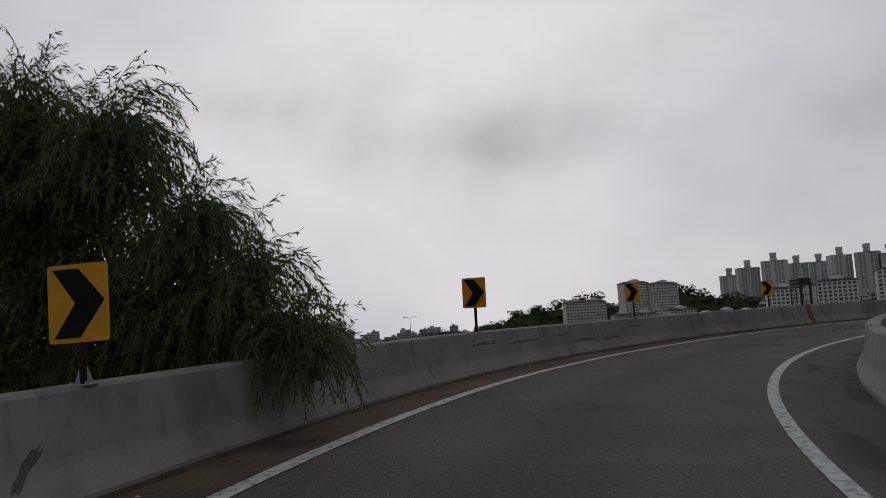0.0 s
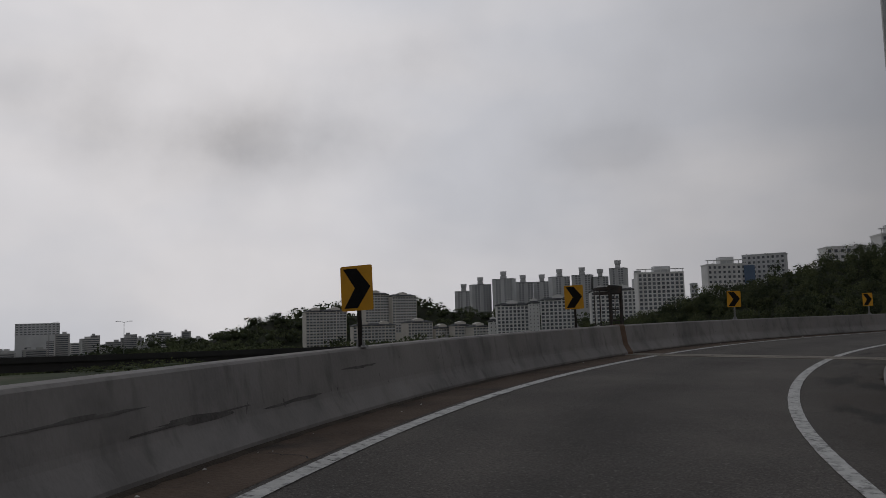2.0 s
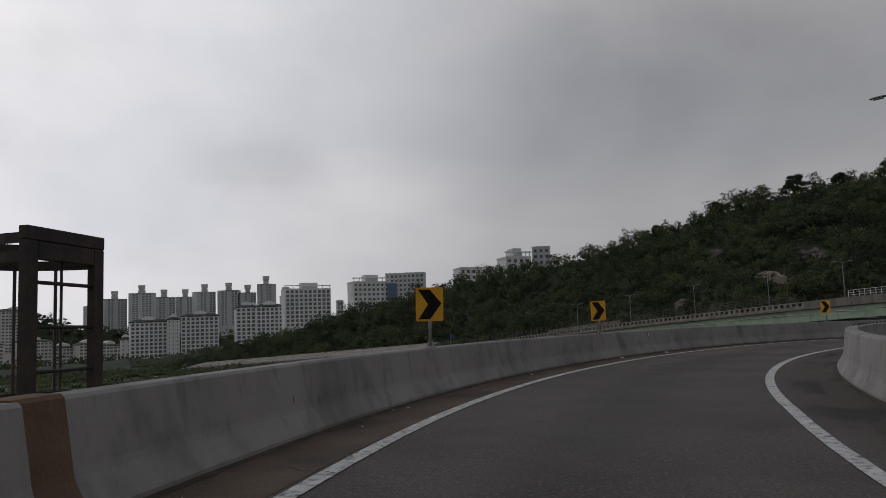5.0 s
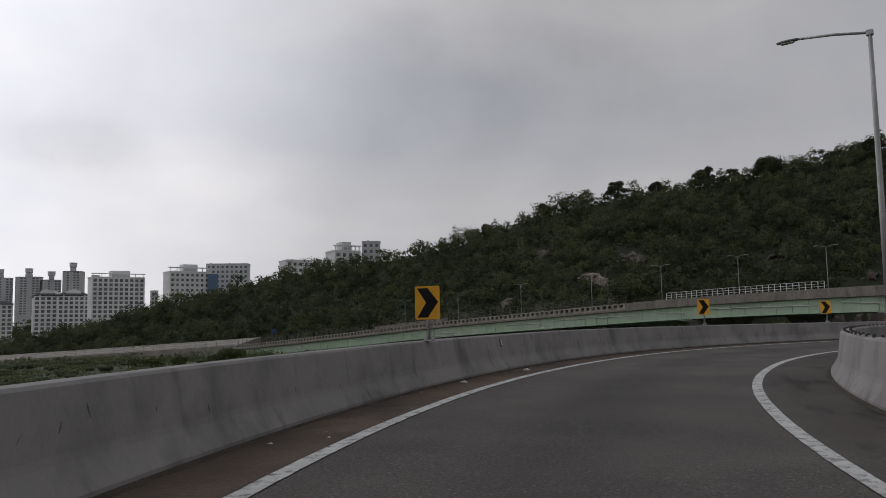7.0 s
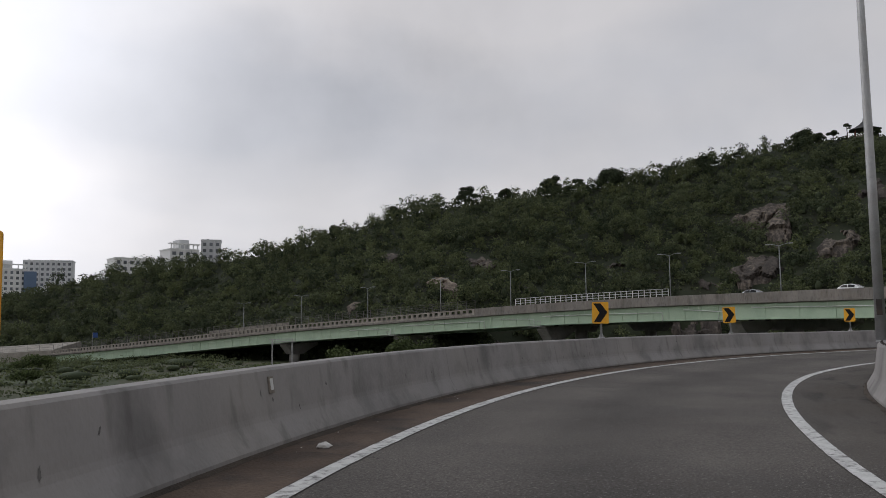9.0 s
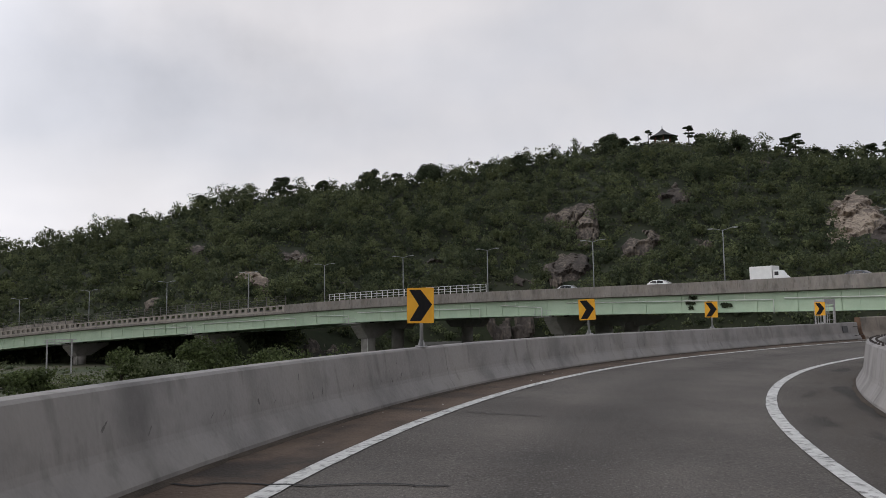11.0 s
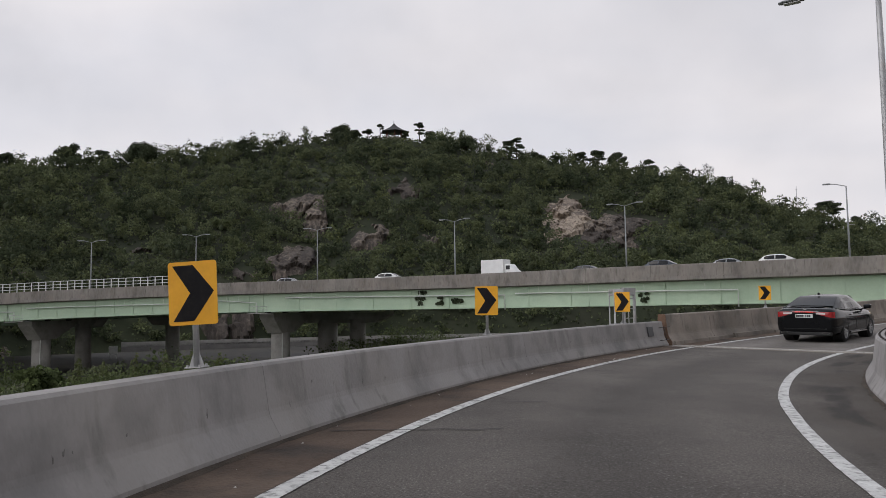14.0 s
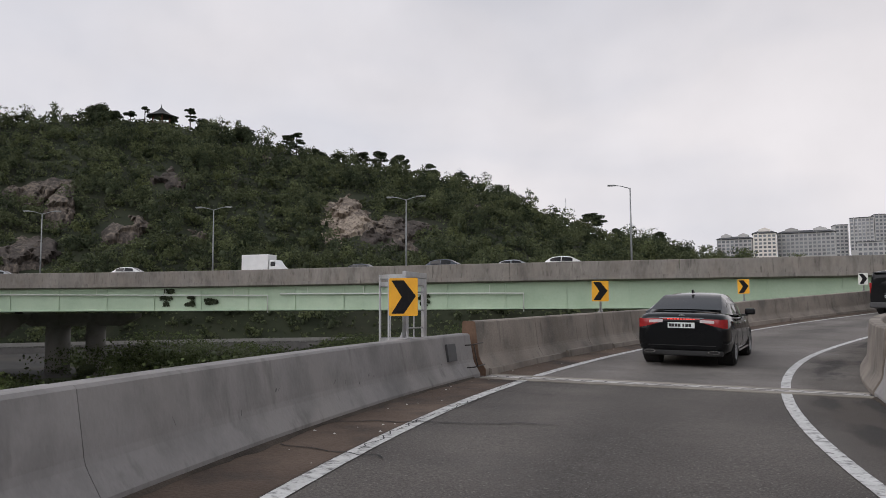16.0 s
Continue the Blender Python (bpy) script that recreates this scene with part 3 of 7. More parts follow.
def chevron_sign(plate_mat, label, post_mat=M_galv):
    """Stands on its foot at the origin, faces -y; the plate's lower edge is 0.40 over the foot."""
    root = thing("chevron_sign", label, "road sign", "chevron signs along the outer barrier")
    z0 = 0.42
    bm = slab(bmesh.new(), [(x, z + z0 + SIGN_H / 2) for x, z in rounded(SIGN_W, SIGN_H, 0.025)], -0.004, 0.004)
    plate = part("plate", bm, plate_mat, root)
    w, h = SIGN_W, SIGN_H
    o = [(-0.41 * w, 0.44 * h), (0.02 * w, 0.44 * h), (0.44 * w, 0.02 * h), (0.02 * w, -0.44 * h), (-0.41 * w, -0.44 * h), (-0.05 * w, 0.0)]
    o = [(x, z + z0 + h / 2) for x, z in reversed(o)]
    part("chevron", slab(bmesh.new(), o, -0.0065, -0.0042), M_black, plate)
    part("post", tubed([(0, 0.035, 0.012), (0, 0.035, z0 + h - 0.05)], 0.028, 10), post_mat, root)
    for zz in (z0 + 0.1, z0 + h - 0.1):
        part("clamp", boxed(-0.09, 0.09, 0.004, 0.02, zz - 0.02, zz + 0.02, 0.003), M_galv, plate)
    bm = boxed(-0.075, 0.075, -0.045, 0.115, 0.0, 0.012, 0.003)
    foot = part("foot_plate", bm, M_galv, root)
    for a in (-1, 1):
        bm = bmesh.new()
        vs = [bm.verts.new(p) for p in ((a * 0.026, 0.03, 0.012), (a * 0.07, 0.03, 0.012), (a * 0.026, 0.03, 0.13), (a * 0.026, 0.038, 0.012), (a * 0.07, 0.038, 0.012), (a * 0.026, 0.038, 0.13))]
        for q in ((0, 1, 2), (5, 4, 3), (0, 3, 4, 1), (1, 4, 5, 2), (2, 5, 3, 0)):
            bm.faces.new([vs[i] for i in q])
        bmesh.ops.recalc_face_normals(bm, faces=bm.faces)
        part("gusset", bm, M_galv, root)
    for a in (-0.055, 0.055):
        for b in (-0.028, 0.098):
            bm = bmesh.new()
            bmesh.ops.create_cone(bm, segments=6, radius1=0.011, radius2=0.011, depth=0.02, cap_ends=True)
            bmesh.ops.translate(bm, verts=bm.verts, vec=(a, b, 0.02))
            part("bolt", bm, M_galv, foot)
    return root


M_white_sheet = surface("dirty_white_reflective_sheet", (0.5, 0.5, 0.46), (0.62, 0.62, 0.58), 3, 0.5, 0.0, 30)
dark_post = chevron_sign(M_yellow, "amber chevron sign with black arrow on a dark barrier post", M_dark_steel)
pale_post = chevron_sign(M_yellow, "amber chevron sign with black arrow on a galvanised barrier post", M_galv)
white_one = chevron_sign(M_white_sheet, "small faded white chevron sign with black arrow on the barrier", M_galv)


SIGN_S, SIGN_D = [16, 34, 43, 53, 63, 79, 88, 96, 104, 108, 136], [2.98, 2.98, 3.1, 3.12, 3.0, 3.07, 3.28, 3.24, 3.18, 3.14, 3.14]


def sign_pose(s, turn, height=0.735, lean=0.0, d=None):
    p = on_ramp(s, float(np.interp(s, SIGN_S, SIGN_D)) if d is None else d, height)
    return pose(p.x, p.y, p.z, 0, lean, math.degrees(heading(s)) - 90 + turn)


# station, turn from square, raise of the foot, lean, kind
SIGNS = [(16.55, 6, -0.12, -1.5, dark_post), (25.37, 4, 0.03, 0.5, dark_post), (33.76, -6, 0.03, -1.5, dark_post), (42.69, 6, 0.02, -1.0, dark_post),
         (53.27, 14, 0.0, 0.8, pale_post), (62.87, -4, -0.07, -0.5, pale_post), (79.26, 0, -0.05, 0.3, pale_post), (88.07, 4, -0.05, -2.5, pale_post),
         (96.19, 7, -0.04, 0.4, pale_post), (103.85, 0, -0.09, 0.0, pale_post), (114.05, 12, 0.07, 0.5, pale_post), (125.1, 5, 0.07, 0.0, pale_post), (135.1, 3, 0.07, 0.0, white_one)]
used = set()
for s, turn, raise_, lean, kind_ in SIGNS:
    m = sign_pose(s, turn, 0.733 + (0.19 if s > JOINT_2 else 0.0), lean)
    if kind_ not in used:
        used.add(kind_)
        kind_.matrix_basis = m
        sg = kind_
    else:
        sg = copy_thing(kind_, m)
    lift = raise_ - (0.19 if s > JOINT_2 else 0.0)
    if abs(lift) > 0.005:      # posts of unequal length: the plate sits higher or lower on its post
        for ch in sg.children:
            if ch.name.startswith("plate"):
                ch.location.z = lift
            elif ch.name.startswith("post"):
                ch.scale.z = 1 + lift / 0.9

# ---------------------------------------------------------------- ground, hill
M_grass = surface("riverside_grass_and_earth", (0.028, 0.038, 0.016), (0.06, 0.074, 0.033), 0.05, 0.95, 0.3, 1.5, stain=(0.095, 0.08, 0.058), stain_scale=0.04, stain_amt=0.8)
# soil toned dark so that gaps between the trees read as shade
M_hill = surface("shade_dark_hillside_soil", (0.016, 0.021, 0.011), (0.034, 0.04, 0.02), 0.06, 0.95, 0.4, 0.8, stain=(0.045, 0.038, 0.028), stain_scale=0.05, stain_amt=0.3)
GROUND = -8.5
HUB = (40.0, 5.0)
RIDGE_A = [-60, -45, -38, -34, -31, -27, -24, -20, -14, -9, -5, 0, 4, 11, 16, 21, 27, 33, 39, 44, 48, 52, 55, 60, 64, 69, 80]
RIDGE_Z = [6, 12, 20, 25, 28, 35, 44, 51, 57, 61, 65, 69.5, 68.5, 61, 56, 53, 49, 42.5, 31, 25, 20.5, 17, 12, 4, 0, -5, -8]


def land(r):
    """The land falls away towards the river plain."""
    return GROUND - min(max(0.0, r - 230), 130) * 0.05 - max(0.0, r - 360) * 0.018


FOOT_A = [-60, 36, 40, 44, 49, 53, 55.3, 57, 59.4, 64, 70, 80]
FOOT_R = [205, 206, 220, 240, 270, 297, 318, 326, 345, 380, 430, 485]


def hill_foot(az):
    return float(np.interp(az, FOOT_A, FOOT_R)) + (12 * math.sin(az * 0.11) if az < 36 else 0)


def crest(az):
    return max(318.0, hill_foot(az) + 88)


def hill_height(az, r):
    """Height of the hillside at a bearing (degrees) and distance from the hub of the curve."""
    r0, r1 = hill_foot(az), crest(az)
    top = 0.5 + (float(np.interp(az, RIDGE_A, RIDGE_Z)) - 0.3) * r1 / 318
    base = land(r0)
    u = min(max((r - r0) / (r1 - r0), 0), 1)
    prof = 0.16 * min(u * 9, 1) + 0.84 * (u ** 1.12)
    back = max(r - r1 - 4, 0)
    z = base + (top - base) * prof - back * 0.28 if u > 0 else land(r) - 1
    wob = noise.noise((math.cos(radians(az)) * r * 0.02, math.sin(radians(az)) * r * 0.02, 3.1))
    return max(z + wob * 6 * u * (1 - u) * 3.2, land(r) - 1)


def polar(az, r):
    return HUB[0] + r * math.cos(radians(az)), HUB[1] + r * math.sin(radians(az))


AZS = np.arange(-60, 80.1, 0.7)
RAD = np.r_[np.arange(195, 420, 5.0), np.arange(430, 640, 20)]
hv = [(*polar(a, r), hill_height(a, r)) for a in AZS for r in RAD]
nr = len(RAD)
hf = [(i * nr + j, i * nr + j + 1, (i + 1) * nr + j + 1, (i + 1) * nr + j) for i in range(len(AZS) - 1) for j in range(nr - 1)]
tagged(new("hillside", mesh("hillside", hv, hf, M_hill, True)), "steep wooded hillside with bare granite outcrops", "hill", kind="structure")


gv, gf = [], []
rings = [0, 60, 120, 200, 230, 280, 320, 360, 420, 600, 900, 2000, 4800]
for i, r in enumerate(rings):
    for k in range(48):
        gv.append((HUB[0] + r * math.cos(k * math.pi / 24), HUB[1] + r * math.sin(k * math.pi / 24), land(r)))
for i in range(len(rings) - 1):
    for k in range(48):
        gf.append((i * 48 + k, (i + 1) * 48 + k, (i + 1) * 48 + (k + 1) % 48, i * 48 + (k + 1) % 48))
tagged(new("ground", mesh("ground", gv, gf, M_grass)), "flat riverside ground with grass and bare earth", "ground", kind="structure")

# ---------------------------------------------------------------- green girder bridge
BR_P = [(98, -32), (118, -10), (131, 4.5), (146, 18), (158, 35), (168, 56), (176, 80), (183, 105), (190, 130), (196, 155), (201, 190), (204, 222), (207, 246)]
BR_Z = [5.0, 5.05, 5.05, 5.08, 5.1, 5.0, 4.4, 3.2, 1.9, 0.5, -2.2, -4.6, -6.2]
_bl = np.r_[0, np.cumsum(np.hypot(*np.diff(np.array(BR_P, float), axis=0).T))]
BU = np.arange(0, _bl[-1], 0.5)


def _smooth(a, n=41):
    return np.convolve(np.r_[2 * a[0] - a[n // 2:0:-1], a, 2 * a[-1] - a[-2:-n // 2 - 1:-1]], np.ones(n) / n, "valid")


BX, BY, BZ = (_smooth(np.interp(BU, _bl, c)) for c in (*np.array(BR_P, float).T, BR_Z))
BT = np.arctan2(np.gradient(BY), np.gradient(BX))


def on_bridge(u, d, h=0.0):
    """u metres along the bridge's near edge, d inwards from it, h over the parapet's top."""
    a = float(np.interp(u, BU, np.unwrap(BT)))
    return Vector((float(np.interp(u, BU, BX)) + math.sin(a) * d, float(np.interp(u, BU, BY)) - math.cos(a) * d, float(np.interp(u, BU, BZ)) + h))


def bridge_turn(u):
    return math.degrees(float(np.interp(u, BU, np.unwrap(BT))))


def bridge_sweep(profile, u0, u1, step=4.0):
    n, k, verts, faces = max(1, int(math.ceil((u1 - u0) / step))), len(profile), [], []
    for i in range(n + 1):
        verts += [on_bridge(u0 + (u1 - u0) * i / n, d, h) for d, h in profile]
    for i in range(n):
        for j in range(k):
            a, b = i * k + j, i * k + (j + 1) % k
            faces.append((a, b, b + k, a + k))
    faces += [tuple(reversed(range(k))), tuple(n * k + j for j in range(k))]
    return verts, faces


def rect(d0, d1, h0, h1):
    return [(d0, h0), (d1, h0), (d1, h1), (d0, h1)]


B_END = float(BU[-1])
M_baluster = surface("weathered_beige_balustrade", (0.24, 0.215, 0.185), (0.36, 0.33, 0.29), 0.5, 0.95, 0.3, 5, stain=(0.13, 0.11, 0.095), stain_scale=0.7, stain_amt=0.6)
WIDE = 21.0
PIERS = [8.0, 52.5, 99.5, 138.0, 176.0, 214.0, 250.0]
bridge = thing("girder_bridge", "long pale green steel girder bridge with concrete parapets", "bridge", kind="structure")
for a, b in zip([0] + PIERS, PIERS + [B_END]):
    for d0, d1 in ((0.0, 0.32), (WIDE - 0.32, WIDE)):
        n = max(1, round((b - a) / 7.6))
        for i in range(n):
            if d0 == 0.0 and a + (b - a) * i / n > 150:      # open balusters under a coping
                u0, u1 = a + (b - a) * i / n + 0.015, a + (b - a) * (i + 1) / n - 0.015
                for h0, h1 in ((-1.25, -0.95), (-0.22, 0.0)):
                    v, f = bridge_sweep(rect(d0, d1, h0, h1), u0, u1, 3)
                    part("coping" if h1 == 0 else "parapet_kerb", mesh("parapet", v, f, M_baluster), None, bridge)
                for k in range(5):
                    uu = u0 + (u1 - u0) * k / 5
                    v, f = bridge_sweep(rect(d0 + 0.02, d1 - 0.02, -0.949, -0.221), uu, uu + 0.55, 1)
                    part("baluster", mesh("baluster", v, f, M_baluster), None, bridge)
                continue
            v, f = bridge_sweep([(d0, -1.25), (d1, -1.25), (d1, -0.05), (d1 - 0.04, 0), (d0 + 0.04, 0), (d0, -0.05)], a + (b - a) * i / n + 0.015, a + (b - a) * (i + 1) / n - 0.015, 3)
            part("parapet", mesh("parapet", v, f, M_parapet), None, bridge)
    v, f = bridge_sweep([(-0.08, -1.26), (-0.08, -1.62), (0.5, -1.75), (WIDE - 0.5, -1.75), (WIDE + 0.08, -1.62), (WIDE + 0.08, -1.26)], a + 0.02, b - 0.02, 3)
    part("deck_slab", mesh("deck_slab", v, f, M_parapet), None, bridge)
    for d in (0.75, 7.0, 13.5, WIDE - 0.75):
        web = bridge_sweep([(d - 0.015, -1.76), (d - 0.015, -4.12), (d + 0.015, -4.12), (d + 0.015, -1.76)][::-1], a + 0.015, b - 0.015, 3)
        girder = part("girder", mesh("girder", *web, M_green), None, bridge)
        for h0, h1, w in ((-4.17, -4.121, 0.24), (-1.81, -1.761, 0.2)):
            v, f = bridge_sweep(rect(d - w, d + w, h0, h1), a + 0.12, b - 0.12, 3)
            part("flange", mesh("flange", v, f, M_green), None, girder)
    # stiffeners, drain pipe and its hangers on the near girder
    u = a + 2.2
    k = 0
    while u < b - 0.8:
        v, f = bridge_sweep(rect(0.64, 0.73, -4.1, -1.83), u, u + 0.03, 1)
        part("stiffener", mesh("stiffener", v, f, M_green), None, bridge)
        if k % 2 == 0 and b - u > 5 and a > 60:
            v, f = bridge_sweep(rect(0.66, 0.734, -2.62, -2.56), u + 0.05, min(u + 6.0, b - 0.3), 2)
            part("brace", mesh("brace", v, f, M_green), None, bridge)
        u += 3.05 if a > 60 else 5.6
        k += 1
M_pipe = surface("white_plastic_drain_pipe", (0.5, 0.52, 0.49), (0.6, 0.62, 0.58), 1.0, 0.5)
for a, b, h0, h1 in ((36.5, 62, -2.75, -2.5), (63.5, 96, -2.65, -2.3), (100.5, 108, -2.9, -2.35), (112, 137, -2.75, -2.45), (139, 147, -2.9, -2.5), (151, 174, -2.7, -2.4), (177, 190, -2.8, -2.5)):
    pts = [on_bridge(a + (b - a) * i / 8, 0.5, h0 + (h1 - h0) * i / 8) for i in range(9)]
    pts = [on_bridge(a, 0.52, -4.4)] + pts
    pipe = tagged(new("drain_pipe"), "white drain pipe hung along the green girder", "drain pipe")
    part("pipe", tubed(pts, 0.075, 8), M_pipe, pipe)
    for i in range(1, 8, 2):
        p = pts[i + 1]
        part("hanger", tubed([p, (p.x, p.y, p.z + 0.75)], 0.02, 5), M_pipe, pipe)
M_ivy_dark = surface("dark_creeper_leaves", (0.03, 0.04, 0.022), (0.06, 0.075, 0.04), 2, 0.9, 0.3, 6)


def leaf_cloud(rng, centres, radii, count, size, flat=0.75):
    """Verts and faces of count small leaf clumps spread over ellipsoids."""
    centres, radii = np.asarray(centres, float), np.asarray(radii, float)
    w = radii.prod(1) ** (2 / 3)
    pick = rng.choice(len(centres), count, p=w / w.sum())
    d = rng.normal(size=(count, 3))
    d /= np.linalg.norm(d, axis=1)[:, None]
    d[:, 2] = np.where(d[:, 2] < -0.35, -d[:, 2] * 0.6, d[:, 2])
    r = rng.uniform(0.62, 1.06, count)[:, None]
    p = centres[pick] + d * radii[pick] * r
    nrm = d + rng.normal(size=(count, 3)) * flat
    nrm /= np.linalg.norm(nrm, axis=1)[:, None]
    a = np.cross(nrm, rng.normal(size=(count, 3)))
    a /= np.linalg.norm(a, axis=1)[:, None]
    b = np.cross(nrm, a)
    s = size * rng.uniform(0.55, 1.35, count)[:, None]
    sh = rng.uniform(0.35, 0.8, (count, 4, 1))
    q = np.stack([p + a * s * sh[:, 0], p + b * s * sh[:, 1], p - a * s * sh[:, 2], p - b * s * sh[:, 3]], 1) + nrm[:, None] * s[:, None] * rng.uniform(-0.3, 0.3, (count, 4, 1))
    return q.reshape(-1, 3), np.arange(count * 4).reshape(-1, 4)


def blob_core(centre, radii, rng, rings=4, seg=7):
    """A low dark core added inside a crown, in a shade colour, so that light does not pass straight through."""
    v, f = [], []
    for i in range(1, rings):
        t = math.pi * i / rings
        for k in range(seg):
            a = 2 * math.pi * (k + 0.5 * (i % 2)) / seg
            j = rng.uniform(0.65, 0.9)
            v.append((centre[0] + radii[0] * math.sin(t) * math.cos(a) * j, centre[1] + radii[1] * math.sin(t) * math.sin(a) * j, centre[2] + radii[2] * math.cos(t) * j))
    top, bot = len(v), len(v) + 1
    v += [(centre[0], centre[1], centre[2] + radii[2] * 0.8), (centre[0], centre[1], centre[2] - radii[2] * 0.7)]
    for k in range(seg):
        f.append((top, k, (k + 1) % seg))
        for i in range(rings - 2):
            a, b = i * seg + k, i * seg + (k + 1) % seg
            f.append((a, a + seg, b + seg))
            f.append((a, b + seg, b))
        f.append((bot, (rings - 2) * seg + (k + 1) % seg, (rings - 2) * seg + k))
    return v, f


def creeper(u, h, wide, tall, seed):
    """A dark patch of creeper clinging to the near girder's web."""
    rk = np.random.default_rng(seed)
    cen = [(rk.uniform(-wide / 2, wide / 2), 0, rk.uniform(-tall / 2, tall / 2)) for _ in range(6)]
    q, g = leaf_cloud(rk, cen, [(wide * 0.28, 0.06, tall * 0.26)] * 6, 260, 0.2, 0.5)
    p = on_bridge(u, 0.62, h)
    ob = part("creeper", mesh("creeper", q, g, M_ivy_dark), None, None, m=pose(p.x, p.y, p.z, 0, 0, bridge_turn(u)))
    tagged(ob, "dark patch of dead creeper on the green girder", "creeper", "creeper on the girder")


for u, h, w, t, sd in ((75.6, -2.85, 1.5, 1.5, 1), (72.8, -3.1, 1.0, 1.2, 2), (70.4, -3.15, 1.3, 0.8, 3), (48.0, -2.65, 1.5, 1.1, 4), (46.2, -3.4, 0.9, 0.9, 5)):
    creeper(u, h, w, t, sd)


def round_column(x, y, top, radius):
    bm = bmesh.new()
    bmesh.ops.create_cone(bm, segments=24, radius1=radius, radius2=radius, depth=top - (GROUND - 0.3), cap_ends=True)
    bmesh.ops.translate(bm, verts=bm.verts, vec=(x, y, (top + GROUND - 0.3) / 2))
    for fc in bm.faces:
        fc.smooth = len(fc.verts) == 4
    return bm


def pier(u):
    root = thing("bridge_pier", "thick round concrete column with a tapered hammerhead below the bridge", "bridge pier", "piers of the girder bridge")
    top = float(np.interp(u, BU, BZ)) - 4.18
    p = on_bridge(u, 5.6)
    part("column", round_column(p.x, p.y, max(top - 2.9, GROUND + 1.5), 1.35), M_pier, root)
    low = max(-3.0, GROUND + 1.5 - top)
    v, f = bridge_sweep([(1.6, -0.8), (1.6, -0.2), (13.0, -0.2), (13.0, -0.8), (7.6, low), (3.9, low)], u - 1.1, u + 1.1, 2)
    v = [(x, y, z - 4.18) for x, y, z in v]
    part("crosshead", mesh("crosshead", v, [tuple(reversed(q)) for q in f], M_pier), None, root)
    for d in (0.75, 7.0, 12.4):
        v, f = bridge_sweep(rect(max(d - 0.3, 1.62), max(d, 1.92) + 0.3, -4.39, -4.165), u - 0.3, u + 0.3, 1)
        part("bearing", mesh("bearing", v, f, M_dark_steel), None, root)
    # drain pipe down the column
    part("down_pipe", tubed([(p.x - 1.45, p.y - 0.3, GROUND), (p.x - 1.45, p.y - 0.3, top - 0.6)], 0.07, 6), M_pipe, root)
    if u < 60:
        return
    # caged service platform on the near side
    bm = bmesh.new()
    pl = thing("service_platform", "grey steel service platform with railings under the girder", "platform")
    v, f = bridge_sweep(rect(-0.9, 0.85, -4.42, -4.34), u - 1.5, u + 1.5, 3)
    part("floor_grate", mesh("floor_grate", v, f, M_galv), None, pl)
    for du in (-1.45, -0.7, 0, 0.7, 1.45):
        p = on_bridge(u + du, -0.87, -4.34)
        part("railing_post", tubed([p, (p.x, p.y, p.z + 0.95)], 0.03, 5), M_galv, pl)
    for h in (-3.9, -3.42):
        part("rail", tubed([on_bridge(u - 1.45, -0.87, h), on_bridge(u + 1.45, -0.87, h)], 0.025, 5), M_galv, pl)


for u in PIERS[2:-1]:
    pier(u)
# piers of the deck behind, with two columns or one below a broad crosshead
for cols_at, wide in ((((195.5, 33.8, 1.75), (192.2, 28.6, 1.4)), 9.5), (((205.0, 62.4, 1.25),), 5.0), ((tuple(on_bridge(138.0, 16.5))[:2] + (1.25,),), 4.0)):
    root = thing("bridge_pier", "grey concrete pier columns under a broad crosshead behind the green bridge", "bridge pier", "piers of the rear deck", kind="")
    mx, my = sum(c[0] for c in cols_at) / len(cols_at), sum(c[1] for c in cols_at) / len(cols_at)
    for x, y, rr in cols_at:
        part("column", round_column(x, y, -0.6, rr), M_pier, root)
    part("crosshead", slab(bmesh.new(), [(-wide * 0.7, -1.2), (-wide, 0.1), (-wide, 0.75), (wide, 0.75), (wide, 0.1), (wide * 0.7, -1.2)], -1.2, 1.2), M_pier, root, m=pose(mx, my, 0, 0, 0, 62))
v, f = bridge_sweep([(24.0, -1.7), (38.0, -1.7), (38.0, -0.9), (24.0, -0.9)], 60, 190, 3)
rear = thing("rear_deck", "second bridge deck running behind the green girder bridge", "bridge deck", kind="structure")
part("deck_slab", mesh("deck_slab", v, f, M_parapet), None, rear)
for d in (26.0, 31.0, 36.0):
    v, f = bridge_sweep(rect(d - 0.4, d + 0.4, -4.1, -1.71), 60, 190, 3)
    part("girder", mesh("girder", v, f, M_green), None, rear)
# end of the bridge
v, f = bridge_sweep(rect(-1.5, WIDE + 1.5, -8.0, -1.3), B_END - 1.0, B_END + 0.0, 1)
tagged(new("abutment", mesh("abutment", v, f, M_pier)), "concrete abutment at the low end of the green bridge", "abutment", kind="structure")
v, f = bridge_sweep(rect(0.33, WIDE - 0.33, -1.25, -0.72), 0, B_END, 3)
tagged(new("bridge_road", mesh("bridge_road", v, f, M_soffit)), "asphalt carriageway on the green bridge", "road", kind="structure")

v, f = bridge_sweep(rect(0.42, 0.6, -1.15, 0.75), 211, 240, 3)
tagged(new("screen_wall", mesh("screen_wall", v, f, M_baluster)), "plain beige concrete screen wall along the bridge edge", "wall", kind="structure")

# white railing and wire fence on the parapet
M_white_rail = surface("white_painted_rail", (0.58, 0.58, 0.57), (0.7, 0.7, 0.69), 2, 0.5)


